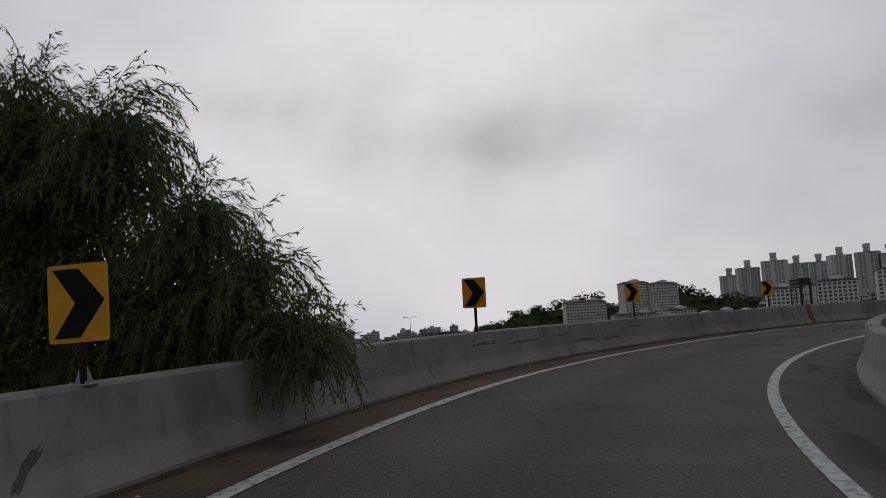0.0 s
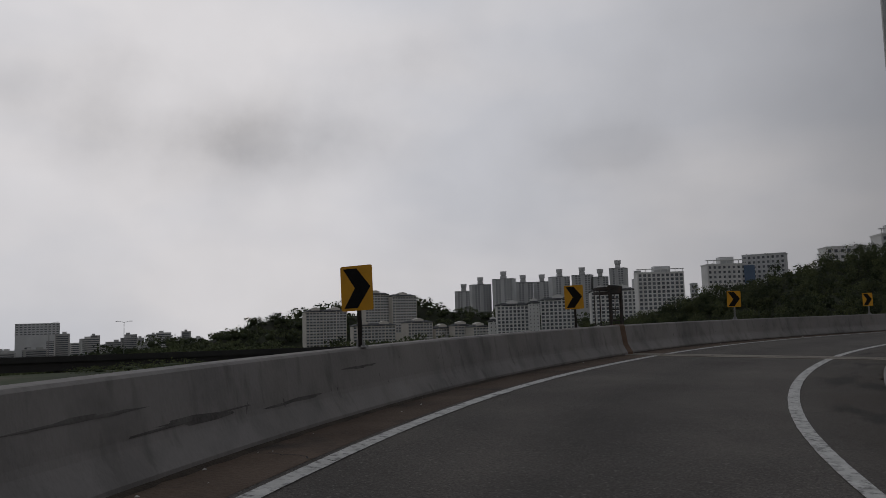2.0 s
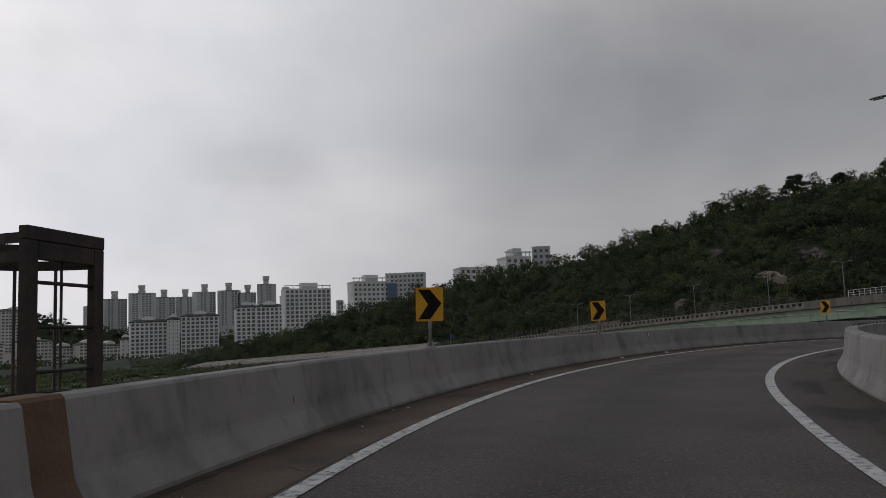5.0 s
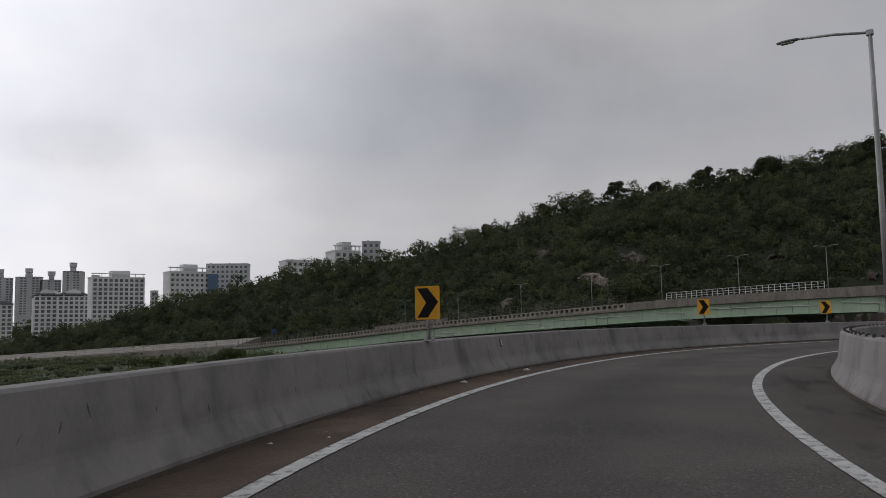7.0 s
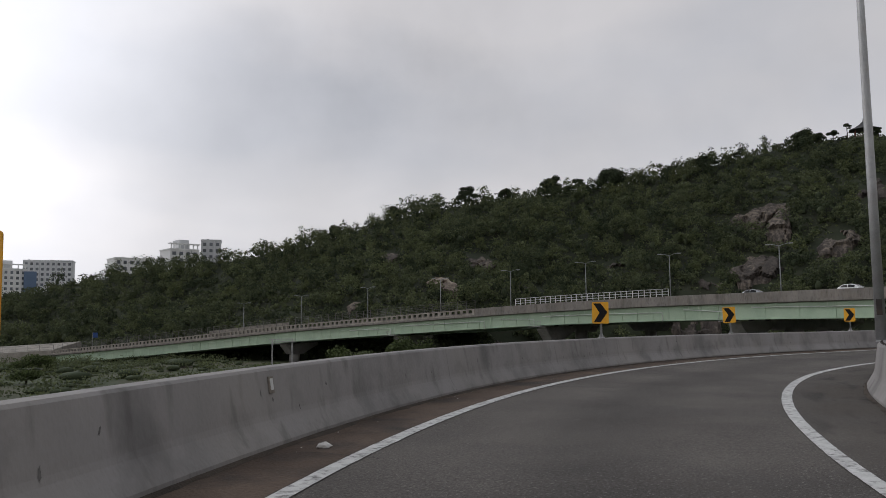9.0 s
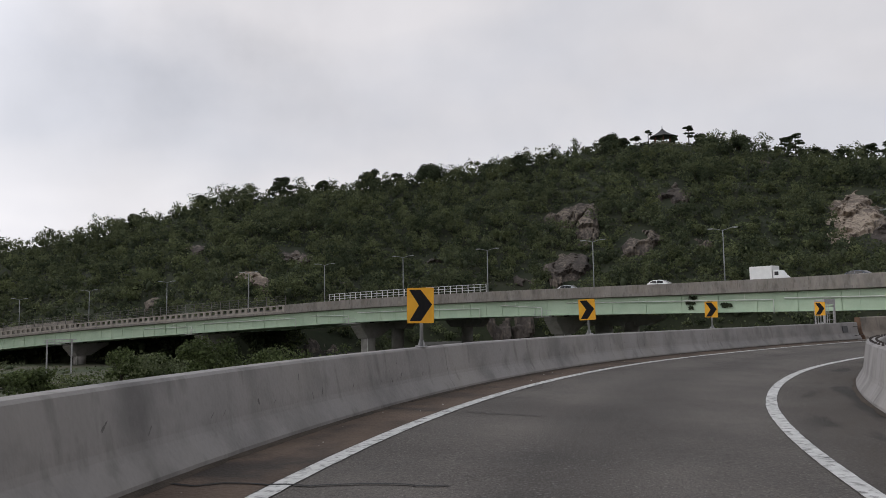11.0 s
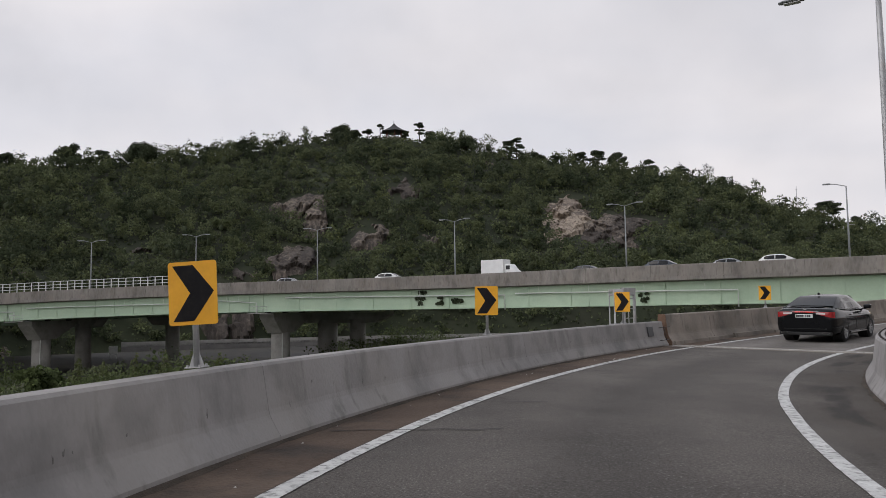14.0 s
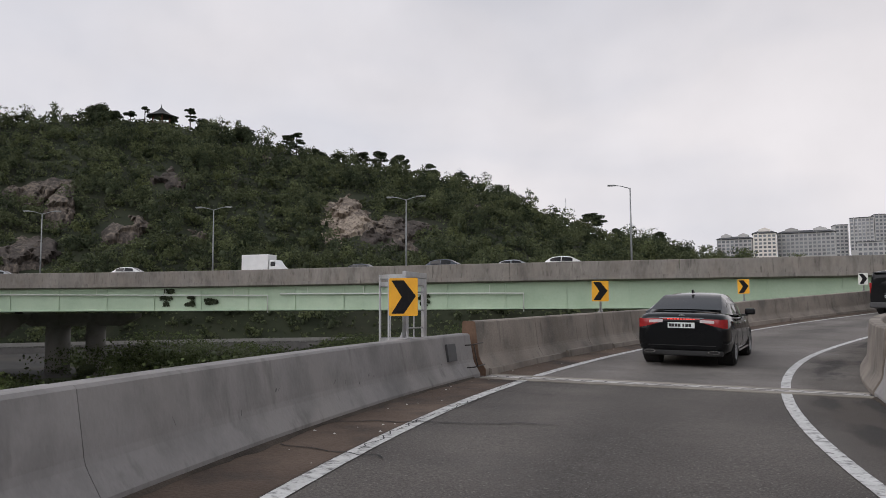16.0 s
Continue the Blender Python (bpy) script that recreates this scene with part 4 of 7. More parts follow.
def parapet_fence(u0, u1, height, gap, mat, name, label, rails, wire=False):
    root = thing(name, label, "railing")
    n = round((u1 - u0) / gap)
    for i in range(n + 1):
        p = on_bridge(u0 + (u1 - u0) * i / n, 0.16, -0.012)
        part("post", boxed(-0.045, 0.045, -0.045, 0.045, 0, height, m=pose(p.x, p.y, p.z, 0, 0, bridge_turn(u0))), mat, root)
    for h in rails:
        m = max(2, int((u1 - u0) / 4))
        part("rail", tubed([on_bridge(u0 + (u1 - u0) * i / m, 0.16, h * height) for i in range(m + 1)], 0.04 if not wire else 0.025, 5), mat, root)


parapet_fence(110.5, 143.0, 1.3, 1.15, M_white_rail, "bridge_railing", "white painted steel railing on the bridge parapet", (0.28, 0.62, 0.98))
M_wire = surface("dull_fence_steel", (0.1, 0.095, 0.09), (0.16, 0.15, 0.14), 2, 0.6, metal=0.3)
parapet_fence(153.0, B_END - 1.0, 1.75, 2.3, M_wire, "bridge_fence", "tall dull steel fence on the parapet", (0.1, 0.3, 0.5, 0.7, 0.98), True)


# ---------------------------------------------------------------- lamps of the bridge
M_lamp_grey = surface("lamp_grey_paint", (0.2, 0.21, 0.21), (0.28, 0.29, 0.29), 3, 0.5, metal=0.3)
M_lens = surface("lamp_glass", (0.5, 0.5, 0.48), (0.6, 0.6, 0.58), 3, 0.3)


def median_lamp(arms):
    root = thing("street_lamp", "slender grey lamp post with " + ("two arms" if arms == 2 else "one arm") + " on the bridge", "street lamp", "lamps along the bridge")
    part("pole", tubed([(0, 0, 0), (0, 0, 4), (0, 0, 9.2)], 0.1, 8, [0.11, 0.09, 0.06]), M_lamp_grey, root)
    part("base", boxed(-0.2, 0.2, -0.2, 0.2, 0, 0.35, 0.03), M_lamp_grey, root)
    for sx in ((-1, 1) if arms == 2 else (1,)):
        arm = part("arm", tubed([(0, 0, 9.15), (sx * 0.9, 0, 9.42), (sx * 1.5, 0, 9.5)], 0.045, 6), M_lamp_grey, root)
        hd = part("lamp_head", boxed(sx * 1.85 - 0.4, sx * 1.85 + 0.4, -0.14, 0.14, 9.44, 9.58, 0.04), M_lamp_grey, root)
        part("lens", boxed(sx * 1.9 - 0.25, sx * 1.9 + 0.25, -0.1, 0.1, 9.425, 9.439), M_lens, hd)
    return root


lamp_two, lamp_one = median_lamp(2), median_lamp(1)
first = {2: True, 1: True}
for u, arms in ((27.5, 1), (52.5, 2), (76.0, 2), (96.5, 2), (116.0, 2), (133.5, 2), (151.5, 2), (171.0, 2), (194.0, 2), (217.0, 2), (238.0, 2)):
    p = on_bridge(u, 11, -1.16)
    m = pose(p.x, p.y, p.z, 0, 0, bridge_turn(u) + 8)
    if first[arms]:
        (lamp_two if arms == 2 else lamp_one).matrix_basis = m
        first[arms] = False
    else:
        copy_thing(lamp_two if arms == 2 else lamp_one, m)


# ---------------------------------------------------------------- rock outcrops on the hillside
def granite_material(name, low, high, cream):
    """Dark brown granite with cream water streaks that run down the face."""
    m = surface(name, low, high, 0.3, 0.95, 0.9, 1.9, stain=(0.032, 0.028, 0.025), stain_scale=0.35, stain_amt=0.9 - 0.5 * cream, stretch=(1, 1, 0.35 - 0.2 * cream), grain=0.8)
    n, l = m.node_tree.nodes, m.node_tree.links
    b = n["Principled BSDF"]
    col = b.inputs["Base Color"].links[0].from_socket
    tc, mp = n.new("ShaderNodeTexCoord"), n.new("ShaderNodeMapping")
    mp.inputs["Scale"].default_value = (1, 1, 0.09)
    l.new(tc.outputs["Object"], mp.inputs["Vector"])
    streak, patch = n.new("ShaderNodeTexNoise"), n.new("ShaderNodeTexNoise")
    streak.inputs["Scale"].default_value, streak.inputs["Detail"].default_value = 1.15, 8
    patch.inputs["Scale"].default_value, patch.inputs["Detail"].default_value = 0.07, 2
    l.new(mp.outputs[0], streak.inputs["Vector"])
    l.new(tc.outputs["Object"], patch.inputs["Vector"])
    mul = n.new("ShaderNodeMath")
    mul.operation = "MULTIPLY"
    l.new(streak.outputs["Fac"], mul.inputs[0])
    l.new(patch.outputs["Fac"], mul.inputs[1])
    rg = n.new("ShaderNodeMapRange")
    rg.inputs["From Min"].default_value, rg.inputs["From Max"].default_value, rg.inputs["To Max"].default_value = 0.24 - cream * 0.03, 0.36 - cream * 0.07, 0.4 + cream * 0.5
    l.new(mul.outputs[0], rg.inputs["Value"])
    mix = n.new("ShaderNodeMix")
    mix.data_type = "RGBA"
    mix.inputs["B"].default_value = (0.31, 0.255, 0.2, 1)
    l.new(col, mix.inputs["A"])
    l.new(rg.outputs[0], mix.inputs["Factor"])
    l.new(mix.outputs["Result"], b.inputs["Base Color"])
    return m


M_granite = granite_material("weathered_granite", (0.030, 0.025, 0.022), (0.089, 0.074, 0.064), 0.0)
M_granite_streaked = granite_material("streaked_granite", (0.07, 0.055, 0.045), (0.2, 0.16, 0.13), 1.0)


def rock_mask(q, az, r):
    """Above 0 inside an outcrop (bearing, distance, width, depth up the slope, slant, seed), with a ragged outline."""
    a0, r0, wide, deep, slant, seed = q
    y, x = math.radians(az - a0) * r0, r - r0
    y -= slant * x
    ragged = 0.75 * noise.noise((y * 0.13, x * 0.1, seed * 3.7)) + 0.55 * noise.noise((y * 0.33, x * 0.25, seed * 1.9))
    return 1 - (y / (wide / 2)) ** 2 - (x / (deep / 2)) ** 2 + ragged


def outcrop(*q):
    """A cracked granite face, steep below and rounded above, that stands out of the slope."""
    a0, r0, wide, deep, slant, seed = q
    step = 0.7
    nx, ny = int(deep * 1.5 / step), int((wide + abs(slant) * deep) * 1.4 / step)
    grid, verts, faces = {}, [], []
    for i in range(nx + 1):
        for j in range(ny + 1):
            x_, y_ = (i - nx / 2) * step, (j - ny / 2) * step
            r, az = r0 + x_, a0 + math.degrees(y_ / r0)
            m = rock_mask(q, az, r)
            if m < -0.12:
                continue
            x, y = polar(az, r)
            z = hill_height(az, r)
            f = min(max(x_ / deep + 0.5, 0), 1)
            inside = min(max(m + 0.1, 0) * 1.6, 1)
            bulge = min(0.6 * deep, 14) * f * (1 - f) * inside
            wob = 0.5 * noise.noise((y_ * 0.2, x_ * 0.2, seed + 2.0))
            block = noise.cell(Vector((y_ * 0.16 + x_ * 0.07 + wob, x_ * 0.055 - y_ * 0.02 + wob, seed))) * 1.5
            slant_ = (y_ * 0.35 + x_ * 0.12 + 2.5 * noise.noise((y_ * 0.07, x_ * 0.07, seed * 1.3))) % 1.0
            rough = noise.fractal(Vector((y_ * 0.4, x_ * 0.12, seed)), 0.8, 2.1, 5) * 0.5 + (slant_ - 0.5) * 0.55
            crack = -0.9 if abs(noise.noise((y_ * 0.16 + x_ * 0.04, x_ * 0.05, seed * 2.2))) < 0.03 else 0
            out = bulge + (block + rough + crack + 0.3) * min(inside * 1.5, 1) - 0.5
            grid[i, j] = len(verts)
            verts.append((x - math.cos(radians(az)) * out, y - math.sin(radians(az)) * out, z + (out - bulge) * 0.35 + bulge * 0.18))
    for (i, j), k in grid.items():
        c = [grid.get(t) for t in ((i, j), (i + 1, j), (i + 1, j + 1), (i, j + 1))]
        if None not in c:
            faces.append(tuple(c))
    ob = new("rock_outcrop", mesh("rock_outcrop", verts, faces, M_granite_streaked if seed in (1, 8) else M_granite))
    tagged(ob, "bare weathered granite outcrop breaking through the wooded slope", "rock", "outcrops on the hillside")
    return q


# bearing, distance, width, depth up the slope, slant, seed
ROCKS = [outcrop(*q) for q in ((-11.0, 262, 16, 52, -0.22, 1), (-13.9, 253, 18, 42, -0.1, 2), (-16.6, 264, 15, 8, 0.0, 20), (7.9, 271, 16, 15, -0.35, 3), (6.7, 262, 8, 24, -0.15, 21),
                               (0.6, 272, 12, 20, -0.2, 4), (3.5, 246, 12, 15, -0.3, 5), (8.9, 239, 15, 20, -0.25, 6), (-0.7, 243, 7, 7, 0.0, 10), (18.7, 252, 10, 5, 0.0, 11),
                               (27.7, 258, 10, 19, 0.1, 9), (31.2, 238, 7, 26, 0.15, 8), (34.4, 274, 12, 16, 0.0, 15), (25.1, 238, 8, 8, 0.0, 22), (12.2, 234, 7, 8, 0.0, 16), (37.8, 240, 8, 8, 0.0, 23),
                               (-21.0, 288, 8, 5, 0.0, 12), (-15.9, 291, 11, 4, 0.0, 24), (-12.7, 310, 7, 4, 0.0, 17), (-6.0, 304, 8, 4, 0.0, 13), (-1.0, 305, 8, 4, 0.0, 14), (13.6, 222, 12, 16, 0.1, 18), (27.8, 207, 13, 10, 0.0, 19))]


# ---------------------------------------------------------------- woods on the hillside
M_leaves = surface("deep_green_foliage", (0.052, 0.065, 0.034), (0.130, 0.149, 0.074), 0.2, 0.85, 0.0, 1.2, island=0.22, spec=0.2)
M_pine = surface("dark_pine_foliage", (0.031, 0.041, 0.024), (0.075, 0.092, 0.048), 0.2, 0.85, 0.0, 1.2, island=0.22, spec=0.15)
M_leaves_mid = surface("mid_green_foliage", (0.066, 0.083, 0.040), (0.149, 0.168, 0.078), 0.2, 0.85, 0.0, 1.2, island=0.22, spec=0.2)
M_leaves_light = surface("yellowish_green_foliage", (0.070, 0.087, 0.035), (0.141, 0.155, 0.069), 0.2, 0.85, 0.0, 1.2, island=0.22, spec=0.2)
# darker than the leaves: the crowns' inner shade is put into this colour
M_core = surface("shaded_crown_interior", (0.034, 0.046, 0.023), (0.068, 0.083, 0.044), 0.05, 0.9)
M_bark = surface("grey_brown_bark", (0.05, 0.042, 0.034), (0.1, 0.085, 0.07), 3, 0.95, 0.5, 12)
for m_ in (M_leaves, M_pine, M_leaves_mid, M_leaves_light):
    leafy(m_, 0.25)

rng = np.random.default_rng(7)


def woods(name, label, az0, az1, r0, r1, gap, leaves, size, height_fn, hgt, mats, shares):
    """Trees of many sizes; those of one kind stand in loose groups."""
    vs, fs, cv, cf, n0, c0, mat_i = [], [], [], [], 0, 0, []
    r = r0
    while r < r1:
        az = az0
        while az < az1:
            a, rr = az + rng.uniform(-0.9, 0.9) * math.degrees(gap / r), r + rng.uniform(-0.9, 0.9) * gap
            az += math.degrees(gap / r)
            dens = noise.noise((a * 0.3, rr * 0.06, 1.7))
            if any(abs(rr - q[1]) < q[3] and abs(a - q[0]) < math.degrees(q[2] * 1.2 / q[1]) and (rock_mask(q, a, rr) > -0.02 or rock_mask(q, a, rr + 5) > 0.4 or (q[5] < 3 and rock_mask(q, a, rr + 9) > 0.2)) for q in ROCKS):
                continue
            x, y = polar(a, rr)
            z = height_fn(a, rr)
            if name == "valley_scrub" and 9 < a and 146 < rr:
                continue      # keeps scrub off the roadway and the shaded zone below the bridge
            if z < land(rr) - 0.5 or (name == "hillside_woods" and rr > crest(a) + 6):
                continue
            big = rng.lognormal(-0.2, 0.36) * (1 + 0.5 * dens)
            if name == "hillside_woods" and -2.2 < a < 3.2 and rr > 306:
                big = 0.3      # scrub round the pavilion
            z -= 1.0 * hgt / 4.9
            h, w = hgt * min(big, 1.75), gap * 0.72 * min(big, 1.9) * rng.uniform(0.8, 1.2)
            lobes = [(x, y, z + h * 0.55, w * 0.7, w * 0.7, h * 0.36)]
            for _ in range(9):
                t, o = rng.uniform(0, 6.28), rng.uniform(0.25, 0.9)
                s = rng.uniform(0.2, 0.42)
                lobes.append((x + math.cos(t) * w * o, y + math.sin(t) * w * o, z + h * rng.uniform(0.35, 1.05 - 0.35 * o), w * s, w * s * rng.uniform(0.7, 1.3), h * s * rng.uniform(0.35, 0.6)))
            lobes = np.array(lobes)
            q, f = leaf_cloud(rng, lobes[:, :3], lobes[:, 3:], int(leaves * min(big, 1.7) ** 1.6) + 12, size, 0.95)
            vs.append(q)
            fs.append(f + n0)
            n0 += len(q)
            kind = noise.noise((a * 0.5, rr * 0.1, 9.3)) * 0.55 + rng.normal() * 0.32
            k = sum(kind > t for t in shares)
            mat_i.append(np.full(len(f), k))
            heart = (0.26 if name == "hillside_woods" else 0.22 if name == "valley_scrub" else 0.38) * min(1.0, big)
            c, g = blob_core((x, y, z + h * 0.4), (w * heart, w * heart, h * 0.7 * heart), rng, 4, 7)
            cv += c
            cf += [tuple(k + c0 for k in t) for t in g]
            c0 += len(c)
        r += gap * 0.9
    me = mesh(name, np.concatenate(vs), np.concatenate(fs), mats)
    me.polygons.foreach_set("material_index", np.concatenate(mat_i).astype(np.int32))
    ob = tagged(new(name, me), label, "trees", kind="stuff")
    tagged(new(name + "_shade_cores", mesh(name + "_shade_cores", np.array(cv), np.array(cf), M_core)), "added shade-dark cores inside the hillside tree crowns", "trees", kind="stuff")
    return ob


woods("hillside_woods", "dense dark green mixed woods over the steep hillside", -58, 72, 204, 440, 3.5, 132, 0.45, hill_height, 5.6, [M_pine, M_leaves, M_leaves_mid, M_leaves_light], (-0.25, 0.22, 0.75))


# undergrowth between the trees
ru = np.random.default_rng(15)
ua, ur = ru.uniform(-58, 72, 46000), 204 + 150 * ru.uniform(0, 1, 46000) ** 0.85
spots = []
for a, r in zip(ua, ur):
    r = r + hill_foot(a) - 204
    if r < crest(a) + 8 and not any(abs(r - q[1]) < q[3] and abs(a - q[0]) < math.degrees(q[2] * 1.2 / q[1]) and rock_mask(q, a, r) > 0.0 for q in ROCKS):
        spots.append((*polar(a, r), hill_height(a, r) + 0.25))
q, g = leaf_cloud(ru, spots, np.full((len(spots), 3), 1.2) * (1, 1, 0.55), 105000, 0.58, 0.8)
me = mesh("undergrowth", q, g, [M_leaves, M_leaves_mid, M_pine])
me.polygons.foreach_set("material_index", ru.choice(3, len(g), p=(0.5, 0.25, 0.25)).astype(np.int32))
tagged(new("undergrowth", me), "dark green undergrowth covering the hillside between the trees", "undergrowth", kind="stuff")


# single trees on the ridge
def ridge_tree(az, top_z, spread, pads, trunk, seed, label, lean=0.0):
    """A tree whose crown reaches the height top_z: flat pads of needles on bare limbs, or a rounded lobed crown."""
    rg = np.random.default_rng(seed)
    x, y = polar(az, 318)
    z = hill_height(az, 318) - 0.4
    h = max(top_z - z, 3.0)
    spread *= 1.35
    root = thing("ridge_tree", label, "tree", "single trees on the ridge", m=pose(x, y, z))
    bend = [Vector((lean * h * f + 0.25 * math.sin(f * 5 + seed), 0, h * f)) for f in (0, 0.25, 0.5, 0.75, 0.94)]
    part("trunk", tubed(bend, 0.2, 7, [0.26, 0.22, 0.17, 0.12, 0.05]), M_bark, root)
    cen, rad = [], []
    for k in range(pads):
        f = trunk + (0.97 - trunk) * (k + rg.uniform(0.2, 0.9)) / pads
        reach = spread * (1.15 - 0.75 * (f - trunk) / (1 - trunk)) * rg.uniform(0.35, 0.95)
        a = k * 2.4 + rg.uniform(-0.6, 0.6)
        stem = bend[min(int(f * 4), 3)].lerp(bend[min(int(f * 4), 3) + 1], f * 4 % 1)
        c = stem + Vector((math.cos(a) * reach, math.sin(a) * reach, rg.uniform(-0.2, 0.3)))
        flat = rg.uniform(0.22, 0.4) if "pine" in label else rg.uniform(0.55, 0.85)
        wide = spread * rg.uniform(0.34, 0.56)
        cen.append(c)
        rad.append((wide, wide * rg.uniform(0.7, 1.1), max(wide * flat, 0.28)))
        part("limb", tubed([stem - Vector((0, 0, 0.4)), stem.lerp(c, 0.5), c], 0.06, 5, [0.08, 0.055, 0.03]), M_bark, root)
    q, g = leaf_cloud(rg, cen, rad, int(120 * pads * (0.6 + 0.3 * spread)), 0.36, 0.9)
    crown = part("crown", mesh("crown", q, g, M_pine), None, root)
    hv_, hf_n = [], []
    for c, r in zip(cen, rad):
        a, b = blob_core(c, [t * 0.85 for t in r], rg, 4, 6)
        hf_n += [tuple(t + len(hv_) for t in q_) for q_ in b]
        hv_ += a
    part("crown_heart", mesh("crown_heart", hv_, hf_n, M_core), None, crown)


PINE, ROUND = "umbrella-shaped pine standing against the sky on the ridge", "broad round-crowned tree on the ridge"
# bearing, height of the crown's top, spread, pads, bare share of the trunk
RIDGE_TREES = [(27.5, 56.2, 2.9, 12, 0.3, ROUND), (21.2, 59.4, 3.0, 12, 0.3, ROUND), (19.2, 58.6, 2.1, 9, 0.2, ROUND), (17.0, 62.0, 4.2, 20, 0.1, ROUND), (14.9, 58.9, 1.7, 7, 0.4, PINE), (12.4, 61.5, 2.2, 8, 0.2, ROUND),
               (10.4, 66.2, 3.3, 14, 0.2, PINE), (8.75, 65.9, 1.4, 7, 0.45, PINE), (8.1, 65.4, 1.5, 7, 0.45, PINE), (3.7, 72.6, 3.6, 22, 0.08, ROUND), (2.8, 69.8, 2.0, 9, 0.1, ROUND), (1.9, 72.3, 1.7, 8, 0.55, PINE), (1.03, 75.0, 1.3, 5, 0.72, PINE),
               (-0.8, 71.8, 1.3, 8, 0.15, ROUND), (-1.78, 76.2, 1.9, 10, 0.45, PINE), (-2.6, 71.4, 2.4, 12, 0.1, ROUND), (-3.4, 70.0, 1.8, 8, 0.1, ROUND), (-5.1, 69.4, 3.0, 16, 0.08, ROUND), (-8.1, 68.6, 2.0, 9, 0.35, PINE), (-8.8, 69.8, 2.5, 11, 0.35, PINE),
               (-10.2, 62.9, 2.4, 10, 0.4, PINE), (-11.7, 61.6, 2.3, 8, 0.45, PINE), (-13.4, 63.0, 2.7, 11, 0.35, PINE), (-14.6, 63.8, 2.9, 12, 0.35, PINE), (-16.0, 62.6, 2.8, 14, 0.25, ROUND), (-18.2, 59.0, 2.5, 10, 0.3, PINE), (-20.3, 56.2, 2.2, 9, 0.3, PINE),
               (-23.0, 51.0, 1.8, 8, 0.2, ROUND), (-27.1, 41.9, 1.5, 7, 0.35, PINE), (-29.7, 39.9, 3.9, 18, 0.4, PINE), (-31.4, 33.0, 2.4, 9, 0.2, ROUND), (-34.4, 31.4, 2.6, 10, 0.2, ROUND), (24.6, 55.0, 2.2, 9, 0.2, ROUND), (32.7, 47.4, 2.6, 10, 0.15, ROUND), (37.0, 39.5, 2.4, 10, 0.15, ROUND)]
for k, (az, top_z, sp, pads, tr, lab) in enumerate(RIDGE_TREES):
    ridge_tree(az, top_z, sp, pads, tr, 500 + k, lab, rng.uniform(-0.08, 0.08))
x, y = polar(-27.8, 316)
mast = thing("mast", "thin grey mast standing on the ridge", "mast", m=pose(x, y, hill_height(-27.8, 316) - 0.2))
part("pole", tubed([(0, 0, 0), (0, 0, 6), (0, 0, 12.5)], 0.1, 6, [0.13, 0.1, 0.06]), M_lamp_grey, mast)
part("crossbar", boxed(-0.5, 0.5, -0.05, 0.05, 11.2, 11.3), M_lamp_grey, mast)


# hexagonal pavilion on the summit
def pavilion():
    x, y = polar(0.0, 320)
    z = hill_height(0.0, 320)
    root = thing("pavilion", "small hexagonal wooden pavilion with a tiled roof on the summit", "pavilion", m=pose(x, y, z - 0.7) @ Matrix.Scale(1.08, 4))
    M_tile = surface("dark_roof_tile", (0.03, 0.03, 0.032), (0.06, 0.058, 0.056), 1, 0.7)
    M_red = surface("faded_red_timber", (0.14, 0.05, 0.035), (0.2, 0.08, 0.055), 2, 0.7)
    bm = bmesh.new()
    rings_ = [[bm.verts.new((rr * math.cos(k * math.pi / 3), rr * math.sin(k * math.pi / 3), hh)) for k in range(6)] for rr, hh in ((5.3, 2.9), (3.3, 3.7), (1.4, 4.9), (0.25, 6.0))]
    for a, b in zip(rings_, rings_[1:]):
        for k in range(6):
            bm.faces.new((a[k], a[(k + 1) % 6], b[(k + 1) % 6], b[k]))
    bm.faces.new(list(reversed(rings_[0])))
    bm.faces.new(rings_[-1])
    roof = part("roof", bm, M_tile, root)
    part("finial", tubed([(0, 0, 5.95), (0, 0, 7.2)], 0.14, 6, [0.2, 0.05]), M_tile, roof)
    for k in range(6):
        part("column", tubed([(3.1 * math.cos(k * math.pi / 3), 3.1 * math.sin(k * math.pi / 3), -0.6), (3.1 * math.cos(k * math.pi / 3), 3.1 * math.sin(k * math.pi / 3), 3.2)], 0.17, 7), M_red, root)
    bm = bmesh.new()
    bmesh.ops.create_cone(bm, segments=6, radius1=3.9, radius2=3.7, depth=1.2, cap_ends=True)
    part("plinth", bm, M_parapet, root)


pavilion()

# ---------------------------------------------------------------- city beyond the river
M_beige = surface("beige_apartment_render", (0.62, 0.585, 0.535), (0.74, 0.7, 0.645), 0.06, 0.9, 0, 0.8, per_object=0.08)
M_greywall = surface("grey_apartment_render", (0.5, 0.505, 0.51), (0.63, 0.635, 0.64), 0.06, 0.9, 0, 0.8, per_object=0.12)
M_whitewall = surface("off_white_apartment_render", (0.72, 0.72, 0.705), (0.82, 0.815, 0.8), 0.06, 0.9, 0, 0.8, stain=(0.5, 0.49, 0.47), stain_scale=0.05, per_object=0.05)
M_glass = surface("dark_window_glass", (0.09, 0.098, 0.11), (0.22, 0.23, 0.25), 0.2, 0.25, 0, 1.0, spec=0.5, per_object=0.35)
M_eastwall = surface("weathered_grey_apartment_render", (0.34, 0.335, 0.325), (0.46, 0.455, 0.445), 0.08, 0.9, 0, 0.8, per_object=0.15)
M_blue_panel = surface("blue_facade_panel", (0.1, 0.15, 0.23), (0.14, 0.2, 0.3), 0.2, 0.5)
M_roof = surface("dark_roofing", (0.055, 0.057, 0.06), (0.09, 0.092, 0.095), 0.2, 0.85)
_panes = {}


